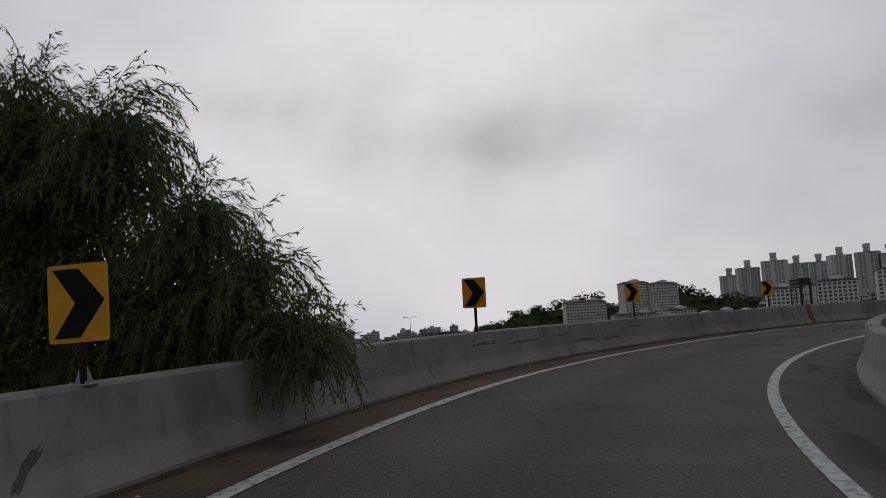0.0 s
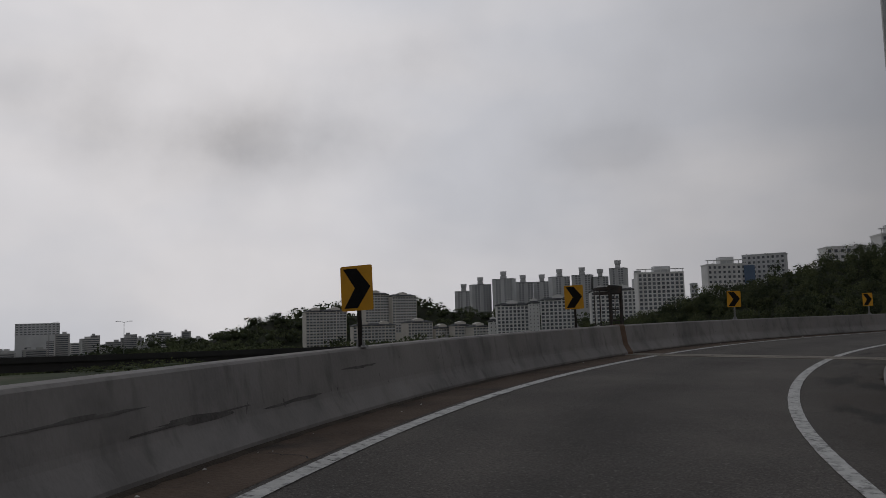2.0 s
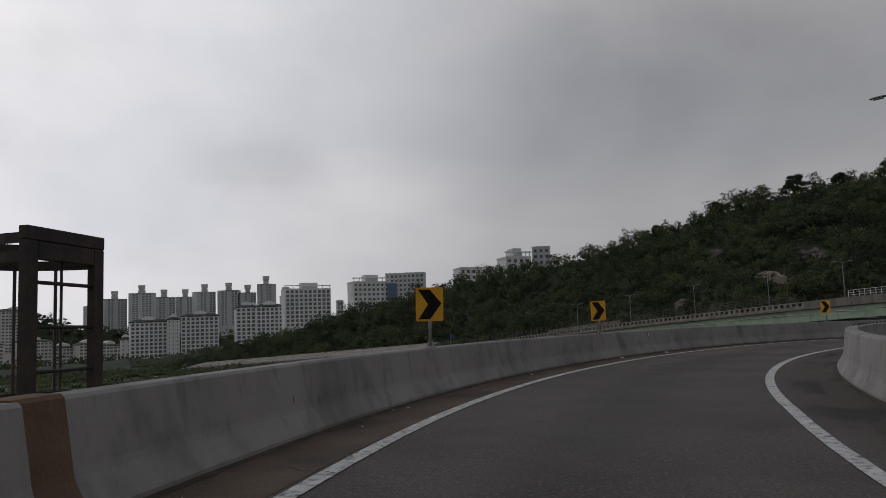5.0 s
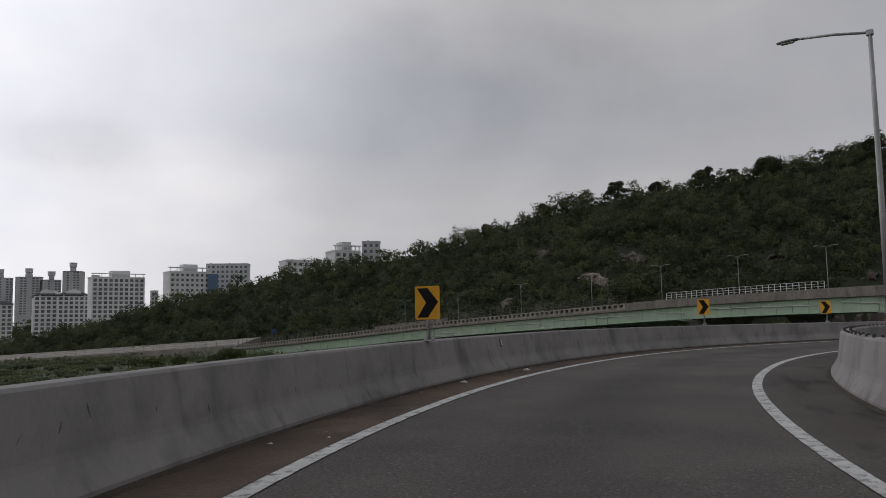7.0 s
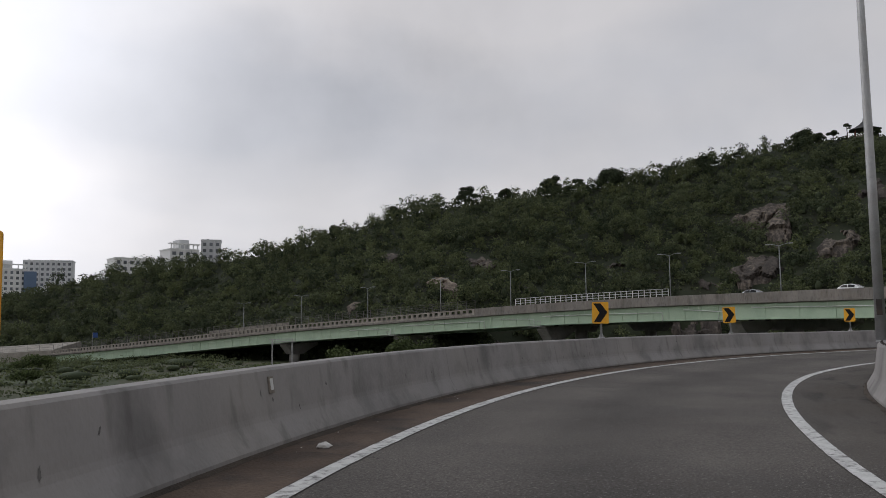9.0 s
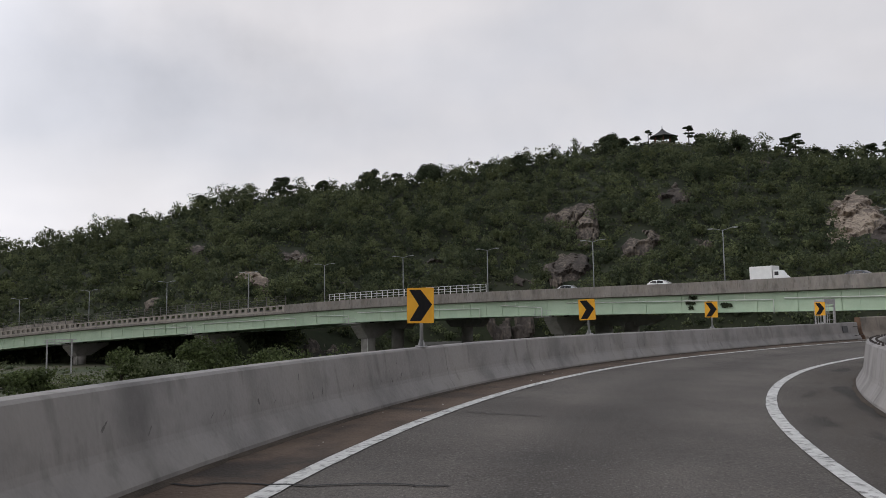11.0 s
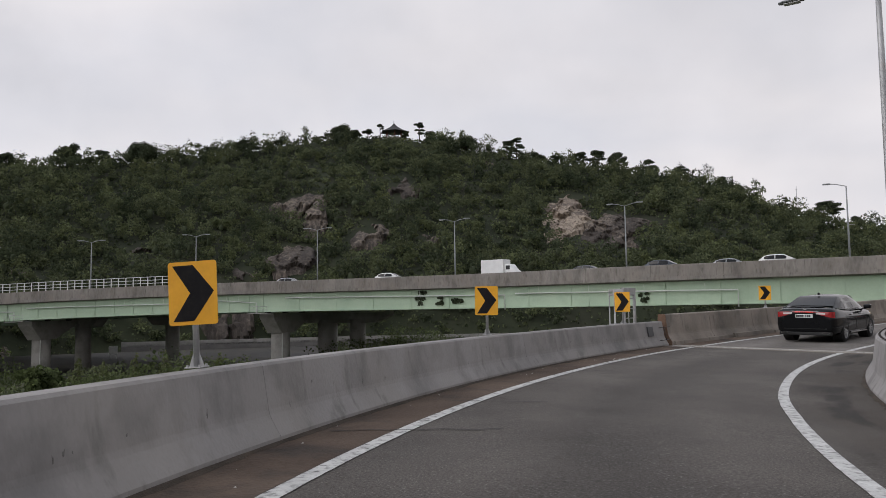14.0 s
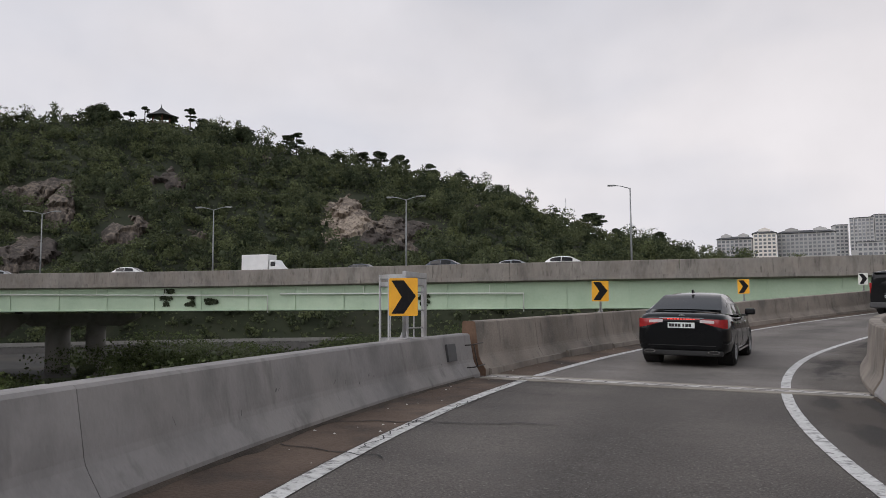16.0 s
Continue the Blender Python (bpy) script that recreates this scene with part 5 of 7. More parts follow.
def pane_mesh(w, h):
    key = (round(w, 1), round(h, 1))
    if key not in _panes:
        bm = bmesh.new()
        box(bm, -key[0] / 2, key[0] / 2, -0.06, 0.0, 0, key[1])
        me = bpy.data.meshes.new("window")
        bm.to_mesh(me)
        bm.free()
        me.materials.append(M_glass)
        _panes[key] = me
    return _panes[key]


def apartment(name, label, group, x, y, w, top, wall, turn=0.0, deep=13.0, bay=3.3, floor_h=2.85, rows=10, win=(0.62, 1.45), cap="house", balcony=None, trim=None, caps=1):
    """An apartment block whose front looks to the hub, with rows floors of windows below its eaves."""
    r = math.hypot(x - HUB[0], y - HUB[1])
    base = land(r) - 1
    rz = math.degrees(math.atan2(y - HUB[1], x - HUB[0])) - 90 + turn
    root = thing(name, label, "building", group, m=pose(x, y, base, 0, 0, rz))
    h = top - base
    bm = boxed(-w / 2, w / 2, 0, deep, 0, h)
    cols_ = max(2, round(w / bay))
    # the front steps back between stairwells
    for k in range(1, cols_, 4):
        xx = -w / 2 + w * k / cols_
        box(bm, xx - 0.45, xx + 0.45, -0.5, 0.0, 0, h + 0.8)
    body = part("wall", bm, wall, root)
    bm = boxed(-w / 2 - 0.3, w / 2 + 0.3, -0.3, deep + 0.3, h, h + 0.55)
    if cap == "house":      # low hipped roof with eaves
        o = [[bm.verts.new((sx * (w / 2 + 0.9 - g), deep / 2 + sy * (deep / 2 + 0.9 - g), h + z)) for sx, sy in ((-1, -1), (1, -1), (1, 1), (-1, 1))] for g, z in ((0, 0.56), (min(w, deep) * 0.38, 2.5))]
        for k in range(4):
            bm.faces.new((o[0][k], o[0][(k + 1) % 4], o[1][(k + 1) % 4], o[1][k]))
        bm.faces.new(o[1])
        bm.faces.new(list(reversed(o[0])))
    roof = part("roof", bm, M_roof if cap == "house" else trim or wall, root)
    # pilasters and slab edges that frame the bays
    for k in range(cols_ + 1):
        xx = -w / 2 + w * k / cols_
        part("pilaster", boxed(xx - 0.22, xx + 0.22, -0.22, 0.02, max(h - rows * floor_h - 1, 0), h), wall, body)
    for c in range(caps):
        cx = -w / 2 + w * (c + 0.5) / caps
        if cap == "tank":
            part("stair_tower", boxed(cx - w * 0.13, cx + w * 0.13, 3, 9, h + 0.55, h + 4.5), wall, root)
            bm = bmesh.new()
            for z0, z1, r0, r1 in ((4.5, 6.2, 3.0, 4.2), (6.2, 10.0, 4.2, 4.3), (10.0, 10.8, 4.5, 4.5)):
                q = bmesh.ops.create_cone(bm, segments=14, radius1=r0, radius2=r1, depth=z1 - z0, cap_ends=True)
                bmesh.ops.translate(bm, verts=q["verts"], vec=(cx, 6, h + (z0 + z1) / 2))
            part("water_tank", bm, wall, root)
        elif cap == "house":
            bw = min(w * 0.4 / caps + 2, 9)
            bm = bmesh.new()
            slab(bm, [(cx - bw / 2, h + 0.55), (cx + bw / 2, h + 0.55), (cx + bw / 2, h + 3.4), (cx, h + 4.8), (cx - bw / 2, h + 3.4)], 2, 9)
            part("penthouse", bm, wall, root)
        elif cap == "frame":
            for k in range(7):
                xx = -w / 2 + 0.4 + (w - 0.8) * k / 6
                part("roof_frame_post", boxed(xx - 0.18, xx + 0.18, 0, 0.36, h + 0.55, h + 2.4), trim or wall, roof)
            part("penthouse", boxed(-w * 0.12, w * 0.24, 3, 10, h + 0.551, h + 4.8), M_greywall, root)
            part("roof_frame_beam", boxed(-w / 2 - 0.5, w / 2 + 0.5, -0.4, 1.6, h + 2.4, h + 2.9), trim or wall, roof)
    ww, wh = win
    me = pane_mesh(w / cols_ * ww, wh)
    for f_ in range(rows):
        z = h - 0.9 - wh - f_ * floor_h
        if z < 0.5:
            break
        for k in range(cols_):
            if name == "apartment_tower" and k in (0, cols_ // 2):
                continue      # blank stair core
            part("window", me, None, body, m=pose(-w / 2 + w * (k + 0.5) / cols_, -0.002, z))
        if balcony:
            part("balcony_band", boxed(-w / 2 + 0.6, w / 2 - 0.6, -0.35, -0.07, z - 1.1, z - 0.15), balcony, body)
    return root, h


SLABS = [(139, 794, 41.2, 17.0), (198, 823, 28.9, 34.4), (228, 825, 29.5, 32.2), (174, 736, 40.5, 1.6), (221, 744, 26.8, 3.4), (247, 751, 19.2, -2.8), (263, 741, 17.5, -0.7), (278, 730, 18.5, -2.4)]
for i, (x, y, w, top) in enumerate(SLABS):
    apartment("apartment_block", "beige apartment block with stacked balconies across the river", "beige apartment blocks", x, y, w, top, M_beige, (14, 30, 28, 12, 26, 30, 24, 32)[i], 14, 3.4, 2.9, 13, (0.72, 1.35), "house", M_greywall, None, 1 if w < 30 else 2)
TOWERS = [(392, 1098, 23.8, 48.8), (407, 1060, 28.0, 56.2), (427, 1031, 29.2, 62.2), (463, 1037, 25.7, 57.4), (489, 1036, 22.6, 57.9), (501, 997, 25.1, 62.4), (520, 975, 26.3, 63.1), (539, 954, 19.1, 59.2), (546, 926, 19.4, 68.6), (538, 861, 11.2, 50.1)]
for i, (x, y, w, top) in enumerate(TOWERS):
    apartment("apartment_tower", "tall grey apartment tower with a round rooftop water tank", "grey apartment towers", x, y, w, top, M_greywall, (-18, 12, -20, 15, -12, 20, -16, 10, -22, 8)[i], 17, 4.2, 3.0, 15, (0.62, 1.5), "tank", None, M_roof, 1)
WHITES = [(261, 612, 26.0, 14.7), (275, 601, 8.7, 15.8), (290, 588, 26.9, 17.8), (325, 569, 25.7, 22.7), (311, 556, 14.4, 23.0), (321, 539, 19.4, 22.6), (328, 499, 32.7, 33.3), (250, 628, 7.5, 1.9)]
for i, (x, y, w, top) in enumerate(WHITES):
    apartment("apartment_block", "white apartment block with dark square windows below the hill", "white apartment blocks", x, y, w, top, M_whitewall, (4, 0, -6, 8, -10, 5, 12, 0)[i], 12, 3.4, 2.9, 9, (0.62, 1.85) if w > 9 else (0.25, 1.0), "frame" if i == 6 else "house", None, None, 1)
HILLTOP = [(315, 410, 23.1, 33.9), (344, 412, 24.7, 38.1), (300, 303, 19.6, 31.4), (302, 278, 12.8, 36.6), (317, 276, 8.5, 40.0), (323, 454, 3.9, 22.6)]
for i, (x, y, w, top) in enumerate(HILLTOP):
    apartment("terrace_house", "white terraced apartment house with a framed roof on the wooded hill", "white houses on the hill", x, y, w, top - (2.0 if i in (0, 3) else 0), M_whitewall if i in (0, 2, 3) else M_greywall, (16, -12, 14, 18, -6, 0)[i], 12, 2.9, 2.9, 5, (0.5, 1.5), "frame" if i in (0, 3) else "none")
x, y = 326.5, 404.0
part("facade_panel", boxed(-3, 3, -0.4, 0.4, 0, 11), M_blue_panel, None, "", m=pose(x, y, 20, 0, 0, math.degrees(math.atan2(y - HUB[1], x - HUB[0])) - 90))
tagged(bpy.data.objects["facade_panel"], "blue clad stair tower beside the white terraced houses", "stair tower")
EAST = [(511, -424, 25.1, 55.3), (488, -431, 15.5, 57.9), (474, -457, 38.7, 58.0), (492, -519, 9.2, 68.4), (475, -520, 16.6, 72.4), (461, -530, 16.6, 74.0), (390, -421, 22.8, 43.4)]
for i, (x, y, w, top) in enumerate(EAST):
    apartment("apartment_block", "pale grey apartment block above the bridge parapet", "apartment blocks past the bridge", x, y, w, top, M_eastwall if i != 1 else M_beige, (-10, 0, -6, 12, -12, 10, 0)[i], 12, 3.0, 2.8, 9, (0.66, 1.55), "house" if i < 3 else "none", None, M_roof, 2 if w > 20 else 1)

# low distant skyline, past telling apart
fv, ff = [], []
rs_ = random.Random(11)
for k in range(230):
    b = radians(rs_.uniform(84, 121))
    r = rs_.uniform(1350, 1800)
    x, y = 5 + r * math.cos(b), 16 + r * math.sin(b)
    w, d, h = rs_.uniform(10, 34), rs_.uniform(10, 16), rs_.choice((9, 12, 15, 18, 21, 27, 30, 36)) * rs_.uniform(0.8, 1.1)
    a = rs_.uniform(-0.4, 0.4) + b - math.pi / 2
    z = land(r) - 2
    for sx, sy, sw, sh in ((0, 0, 1, h), (rs_.uniform(-0.3, 0.3), 0, 0.3, h + 3)):
        n = len(fv)
        for cz in (z, z + sh + 2):
            for cx, cy in ((-1, -1), (1, -1), (1, 1), (-1, 1)):
                px_, py_ = (sx + cx * sw / 2) * w, cy * d / 2 * sw
                fv.append((x + px_ * math.cos(a) - py_ * math.sin(a), y + px_ * math.sin(a) + py_ * math.cos(a), cz))
        ff += [(n, n + 1, n + 5, n + 4), (n + 1, n + 2, n + 6, n + 5), (n + 2, n + 3, n + 7, n + 6), (n + 3, n, n + 4, n + 7), (n + 4, n + 5, n + 6, n + 7)]
        # floors as recessed dark strips on the front
        if sw == 1:
            for fl in range(int(sh // 3.2)):
                n = len(fv)
                for cz in (z + 3 + fl * 3.2, z + 4.5 + fl * 3.2):
                    for cx in (-0.44, 0.44):
                        px_, py_ = cx * w, -d / 2 - 0.15
                        fv.append((x + px_ * math.cos(a) - py_ * math.sin(a), y + px_ * math.sin(a) + py_ * math.cos(a), cz))
                ff.append((n, n + 1, n + 3, n + 2, "w"))
M_far = surface("pale_distant_walls", (0.4, 0.395, 0.39), (0.6, 0.595, 0.58), 0.01, 0.9, 0, 0.1, island=0.3)
me = mesh("distant_city", fv, [q[:4] for q in ff], [M_far, M_glass])
me.polygons.foreach_set("material_index", [1 if len(q) == 5 else 0 for q in ff])
tagged(new("distant_city", me), "low pale distant city blocks along the far river bank", "buildings", kind="stuff")
apartment("office_block", "broad dark grey block standing over the distant skyline", "distant blocks", -227, 1492, 67, 22.9, M_greywall, 0, 20, 6, 4, 5, (0.6, 1.6), "none")

# dark wooded hill behind the apartments
FAR_A = [50, 60.6, 65.0, 68.6, 70.6, 72.6, 73.8, 74.9, 76.1, 78.0, 80.5, 82.0, 84.1, 87.1, 88.7, 90.6, 92.7, 96]
FAR_Z = [-22, -12, 0, 7, 10, 14, 16, 21, 24, 20, 12, 20, 14, 10, -4, -9, -12, -20]


def far_hill(az, r):
    top = float(np.interp(az, FAR_A, FAR_Z))
    u = min(max((r - 830) / 80, 0), 1)
    return land(r) + (top - land(r)) * u - max(r - 915, 0) * 0.2


FAZ, FRR = np.arange(50, 96.1, 1.0), np.arange(830, 1000, 20)
v = [(*polar(a, r), far_hill(a, r)) for a in FAZ for r in FRR]
k = len(FRR)
f = [(i * k + j, i * k + j + 1, (i + 1) * k + j + 1, (i + 1) * k + j) for i in range(len(FAZ) - 1) for j in range(k - 1)]
tagged(new("far_hill", mesh("far_hill", v, f, M_hill, True)), "dark wooded hill behind the apartments", "hill", kind="structure")
woods("meadow_scrub", "sparse low green scrub on the open ground", 46, 106, 140, 288, 6.5, 60, 0.3, lambda az, r: land(r) - 0.15, 2.4, [M_leaves, M_leaves_mid, M_leaves_light], (-0.05, 0.5))
woods("river_flat_scrub", "dark low scrub on the river flats", 50, 108, 285, 540, 11.0, 40, 0.9, lambda az, r: land(r) - 0.2, 3.0, [M_pine, M_leaves, M_leaves_mid], (-0.1, 0.5))
woods("riverbank_woods", "dark belt of trees along the far river bank", 50, 100, 560, 680, 12.0, 60, 1.5, lambda az, r: land(r) - 0.3, 9.0, [M_pine, M_leaves, M_leaves_mid], (-0.1, 0.4))
woods("far_woods", "dark trees covering the hill behind the apartments", 52, 95, 834, 925, 11.0, 45, 1.7, far_hill, 10.0, [M_pine, M_leaves, M_leaves], (-0.2, 0.3))

# ---------------------------------------------------------------- low dark bridge along the river
M_dark_deck = surface("dark_weathered_bridge", (0.03, 0.03, 0.03), (0.055, 0.053, 0.05), 0.2, 0.95, stain=(0.02, 0.02, 0.02), stain_scale=0.1)
DB0, DB1 = Vector((-190, 196, -4.4)), Vector((60, 255, -6.2))
db_dir = (DB1 - DB0).normalized()
db_turn = math.degrees(math.atan2(db_dir.y, db_dir.x))
db_len = (DB1 - DB0).length
river_bridge = thing("river_bridge", "low dark concrete road bridge along the river bank", "bridge", kind="structure", m=pose(*DB0, 0, math.degrees(-math.asin(db_dir.z)), db_turn))
part("deck", boxed(0, db_len, 0, 12, -0.6, 0), M_dark_deck, river_bridge)
part("parapet", boxed(0, db_len, 0, 0.3, 0.004, 0.9), M_dark_deck, river_bridge)
for yy in (0.6, 5.5, 10.5):
    part("girder", boxed(0, db_len, yy, yy + 0.8, -2.9, -0.61), M_dark_deck, river_bridge)
for k in range(0, int(db_len), 24):
    part("pier", boxed(k, k + 1.8, 1, 11, -7.5, -2.91), M_dark_deck, river_bridge)
for k in (6, 24, 38, 60, 78, 98, 114, 132, 150, 166, 184):
    p = DB0 + db_dir * k
    m = pose(p.x - math.sin(radians(db_turn)) * 2.6, p.y + math.cos(radians(db_turn)) * 2.6, p.z + 0.0, 0, 0, db_turn + (k * 37 % 30) - 15)
    copy_thing(lamp_one if k % 4 else lamp_two, m)


def sign_gantry():
    p = Vector((-62.0, 216.0, -4.0))
    root = thing("sign_gantry", "steel gantry carrying four dark traffic sign panels", "sign gantry", m=pose(p.x, p.y, p.z - 4.8, 0, 0, db_turn))
    for xx in (0, 15):
        part("leg", boxed(xx - 0.2, xx + 0.2, -0.2, 0.2, 0, 8.2, 0.02), M_galv, root)
    for zz in (6.6, 7.9):
        part("beam", boxed(-0.2, 15.2, -0.12, 0.12, zz, zz + 0.2), M_galv, root)
    for k in range(4):
        part("sign_panel", boxed(1 + k * 3.7, 3.6 + k * 3.7, -0.3, -0.16, 5.9, 8.4, 0.03), M_dark_steel, root)


sign_gantry()

# ---------------------------------------------------------------- vehicles
def car_paint(name, col, rough=0.1, metal=0.0):
    return surface(name, col, tuple(c * 1.15 for c in col), 1.5, rough, 0, 60, metal=metal, coat=0.1, spec=0.2)


M_black_paint = car_paint("gloss_black_paint", (0.006, 0.0065, 0.007))
M_van_paint = car_paint("black_grey_van_paint", (0.011, 0.0115, 0.012))
M_white_paint = car_paint("white_car_paint", (0.62, 0.62, 0.61), 0.3, 0.0)
M_silver_paint = car_paint("silver_car_paint", (0.3, 0.31, 0.32), 0.3, 0.5)
M_slate_paint = car_paint("slate_car_paint", (0.05, 0.058, 0.07), 0.3, 0.4)
M_tint = surface("tinted_car_glass", (0.01, 0.0105, 0.011), (0.014, 0.0145, 0.015), 2, 0.06, 0, 10, spec=0.2)
M_trim = surface("matt_black_trim", (0.014, 0.014, 0.014), (0.024, 0.024, 0.024), 4, 0.6)
M_grey_trim = surface("grey_plastic_bumper", (0.055, 0.055, 0.056), (0.075, 0.075, 0.077), 4, 0.55)
M_chrome = surface("chrome", (0.36, 0.36, 0.36), (0.44, 0.44, 0.44), 3, 0.15, metal=1.0)
M_red_lens = surface("red_lamp_lens", (0.24, 0.012, 0.014), (0.32, 0.02, 0.02), 8, 0.2, coat=0.6)
M_clear_lens = surface("clear_lamp_lens", (0.36, 0.29, 0.29), (0.46, 0.38, 0.375), 8, 0.2, coat=0.6)
M_lit_red = glow("lit_red_light_bar", (1.0, 0.05, 0.03), 1.3)
M_plate = surface("white_number_plate", (0.6, 0.62, 0.61), (0.68, 0.7, 0.69), 8, 0.5)
M_alloy = surface("alloy_wheel", (0.34, 0.34, 0.35), (0.44, 0.44, 0.45), 6, 0.35, metal=0.8)


def loft(rings, close_ends=True):
    """A closed skin through rings of equal length, along x."""
    bm = bmesh.new()
    vs = [[bm.verts.new(p) for p in ring] for ring in rings]
    n = len(vs[0])
    for a, b in zip(vs, vs[1:]):
        for k in range(n):
            bm.faces.new((a[k], a[(k + 1) % n], b[(k + 1) % n], b[k])).smooth = True
    if close_ends:
        bm.faces.new(vs[0])
        bm.faces.new(list(reversed(vs[-1])))
    bmesh.ops.recalc_face_normals(bm, faces=bm.faces)
    return bm


def body_ring(x, w, zb, zt, crown=0.015):
    half = [(0.0, zb), (0.6 * w, zb), (0.86 * w, zb), (0.965 * w, zb + 0.09), (w, zb + 0.36 * (zt - zb)), (0.992 * w, zb + 0.6 * (zt - zb)), (0.965 * w, zb + 0.8 * (zt - zb)), (0.905 * w, zt - 0.035), (0.78 * w, zt), (0.4 * w, zt + crown)]
    pts = [(x, y, z) for y, z in half] + [(x, 0, zt + crown * 1.2)] + [(x, -y, z) for y, z in reversed(half[1:])]
    return pts


def wheel(r, width, side):
    """Tyre, rim and spokes with the outer face at y = 0, turned to side."""
    bm = bmesh.new()
    prof = [(r * 0.66, 0.0), (r * 0.9, -0.008), (r * 0.985, 0.025), (r, 0.06), (r, width - 0.06), (r * 0.97, width - 0.02), (r * 0.66, width)]
    seg = 28
    rings_ = [[bm.verts.new((rr * math.cos(2 * math.pi * k / seg), side * -yy, rr * math.sin(2 * math.pi * k / seg))) for k in range(seg)] for rr, yy in prof]
    for a, b in zip(rings_, rings_[1:]):
        for k in range(seg):
            bm.faces.new((a[k], a[(k + 1) % seg], b[(k + 1) % seg], b[k])).smooth = True
    bmesh.ops.recalc_face_normals(bm, faces=bm.faces)
    tyre = bm
    bm = bmesh.new()
    prof = [(r * 0.7, 0.004), (r * 0.69, 0.0), (r * 0.64, 0.002), (r * 0.62, 0.024)]
    rings_ = [[bm.verts.new((rr * math.cos(2 * math.pi * k / seg), side * -yy, rr * math.sin(2 * math.pi * k / seg))) for k in range(seg)] for rr, yy in prof]
    for a, b in zip(rings_, rings_[1:]):
        for k in range(seg):
            bm.faces.new((a[k], a[(k + 1) % seg], b[(k + 1) % seg], b[k]))
    for k in range(10):
        box(bm, r * 0.1, r * 0.64, -0.009, 0.009, -r * 0.05, r * 0.05, m=Matrix.Rotation(2 * math.pi * k / 10, 4, "Y") @ Matrix.Translation((0, side * -0.013, 0)))
    q = bmesh.ops.create_cone(bm, segments=14, radius1=r * 0.16, radius2=r * 0.16, depth=0.024, cap_ends=True)
    bmesh.ops.rotate(bm, verts=q["verts"], cent=(0, 0, 0), matrix=Matrix.Rotation(math.pi / 2, 3, "X"))
    bmesh.ops.translate(bm, verts=q["verts"], vec=(0, side * -0.012, 0))
    return tyre, bm


def add_wheels(root, xs, half, r, width=0.22):
    for x in xs:
        for side in (1, -1):
            # solid black disc stands in for the shade of an open wheel arch
            bm = bmesh.new()
            q = bmesh.ops.create_cone(bm, segments=28, radius1=r * 1.13, radius2=r * 1.13, depth=0.3, cap_ends=True)
            bmesh.ops.rotate(bm, verts=q["verts"], cent=(0, 0, 0), matrix=Matrix.Rotation(math.pi / 2, 3, "X"))
            bmesh.ops.translate(bm, verts=q["verts"], vec=(x, side * (half - 0.147), r * 1.06))
            part("arch_shade_disc", bm, M_rubber, root)
            wh = part("wheel", bmesh_disc(r * 0.66, side), M_trim, root, m=pose(x, side * (half + 0.034), r))
            t, rim = wheel(r, width, side)
            part("tyre", t, M_rubber, wh)
            part("rim", rim, M_alloy, wh)


def bmesh_disc(r, side):
    bm = bmesh.new()
    q = bmesh.ops.create_cone(bm, segments=20, radius1=r, radius2=r, depth=0.02, cap_ends=True)
    bmesh.ops.rotate(bm, verts=q["verts"], cent=(0, 0, 0), matrix=Matrix.Rotation(math.pi / 2, 3, "X"))
    bmesh.ops.translate(bm, verts=q["verts"], vec=(0, side * -0.034, 0))
    return bm


def glass_house(root, stations, paint, side_x, names=("windscreen", "rear_window")):
    """Roof, pillars and windows over a body. stations: x, half-width and height at the belt, half-width and height at the roof."""
    rings_ = []
    for x, wb, zb, wr, zr in stations:
        half = [(wb, zb), (wb + (wr - wb) * 0.5 + 0.02, zb + (zr - zb) * 0.55), (wr, zr - 0.055), (wr - 0.07, zr - 0.012), (wr * 0.5, zr + 0.012)]
        rings_.append([(x, y, z) for y, z in half] + [(x, 0, zr + 0.018)] + [(x, -y, z) for y, z in reversed(half)])
    bm = bmesh.new()
    vs = [[bm.verts.new(p) for p in ring] for ring in rings_]
    for a, b in zip(vs, vs[1:]):
        for k in range(len(a) - 1):
            bm.faces.new((a[k], a[k + 1], b[k + 1], b[k])).smooth = True
    bmesh.ops.recalc_face_normals(bm, faces=bm.faces)
    part("roof", bm, paint, root)
    return rings_


def grid_pane(fn, nu, nv):
    """A curved pane: fn(u, v) gives its points."""
    bm = bmesh.new()
    g = [[bm.verts.new(fn(i / nu, j / nv)) for j in range(nv + 1)] for i in range(nu + 1)]
    for i in range(nu):
        for j in range(nv):
            bm.faces.new((g[i][j], g[i + 1][j], g[i + 1][j + 1], g[i][j + 1])).smooth = True
    return bm


def plate_bars(plate, x, z, w, h, rows=((-0.17, 0.05), (-0.11, 0.05), (-0.045, 0.035), (0.035, 0.05), (0.095, 0.05), (0.155, 0.05), (0.21, 0.05))):
    for yy, bw in rows:
        part("plate_mark", boxed(x - 0.003, x - 0.0002, yy - bw * w, yy + bw * w, z - h * 0.28, z + h * 0.28), M_trim, plate)


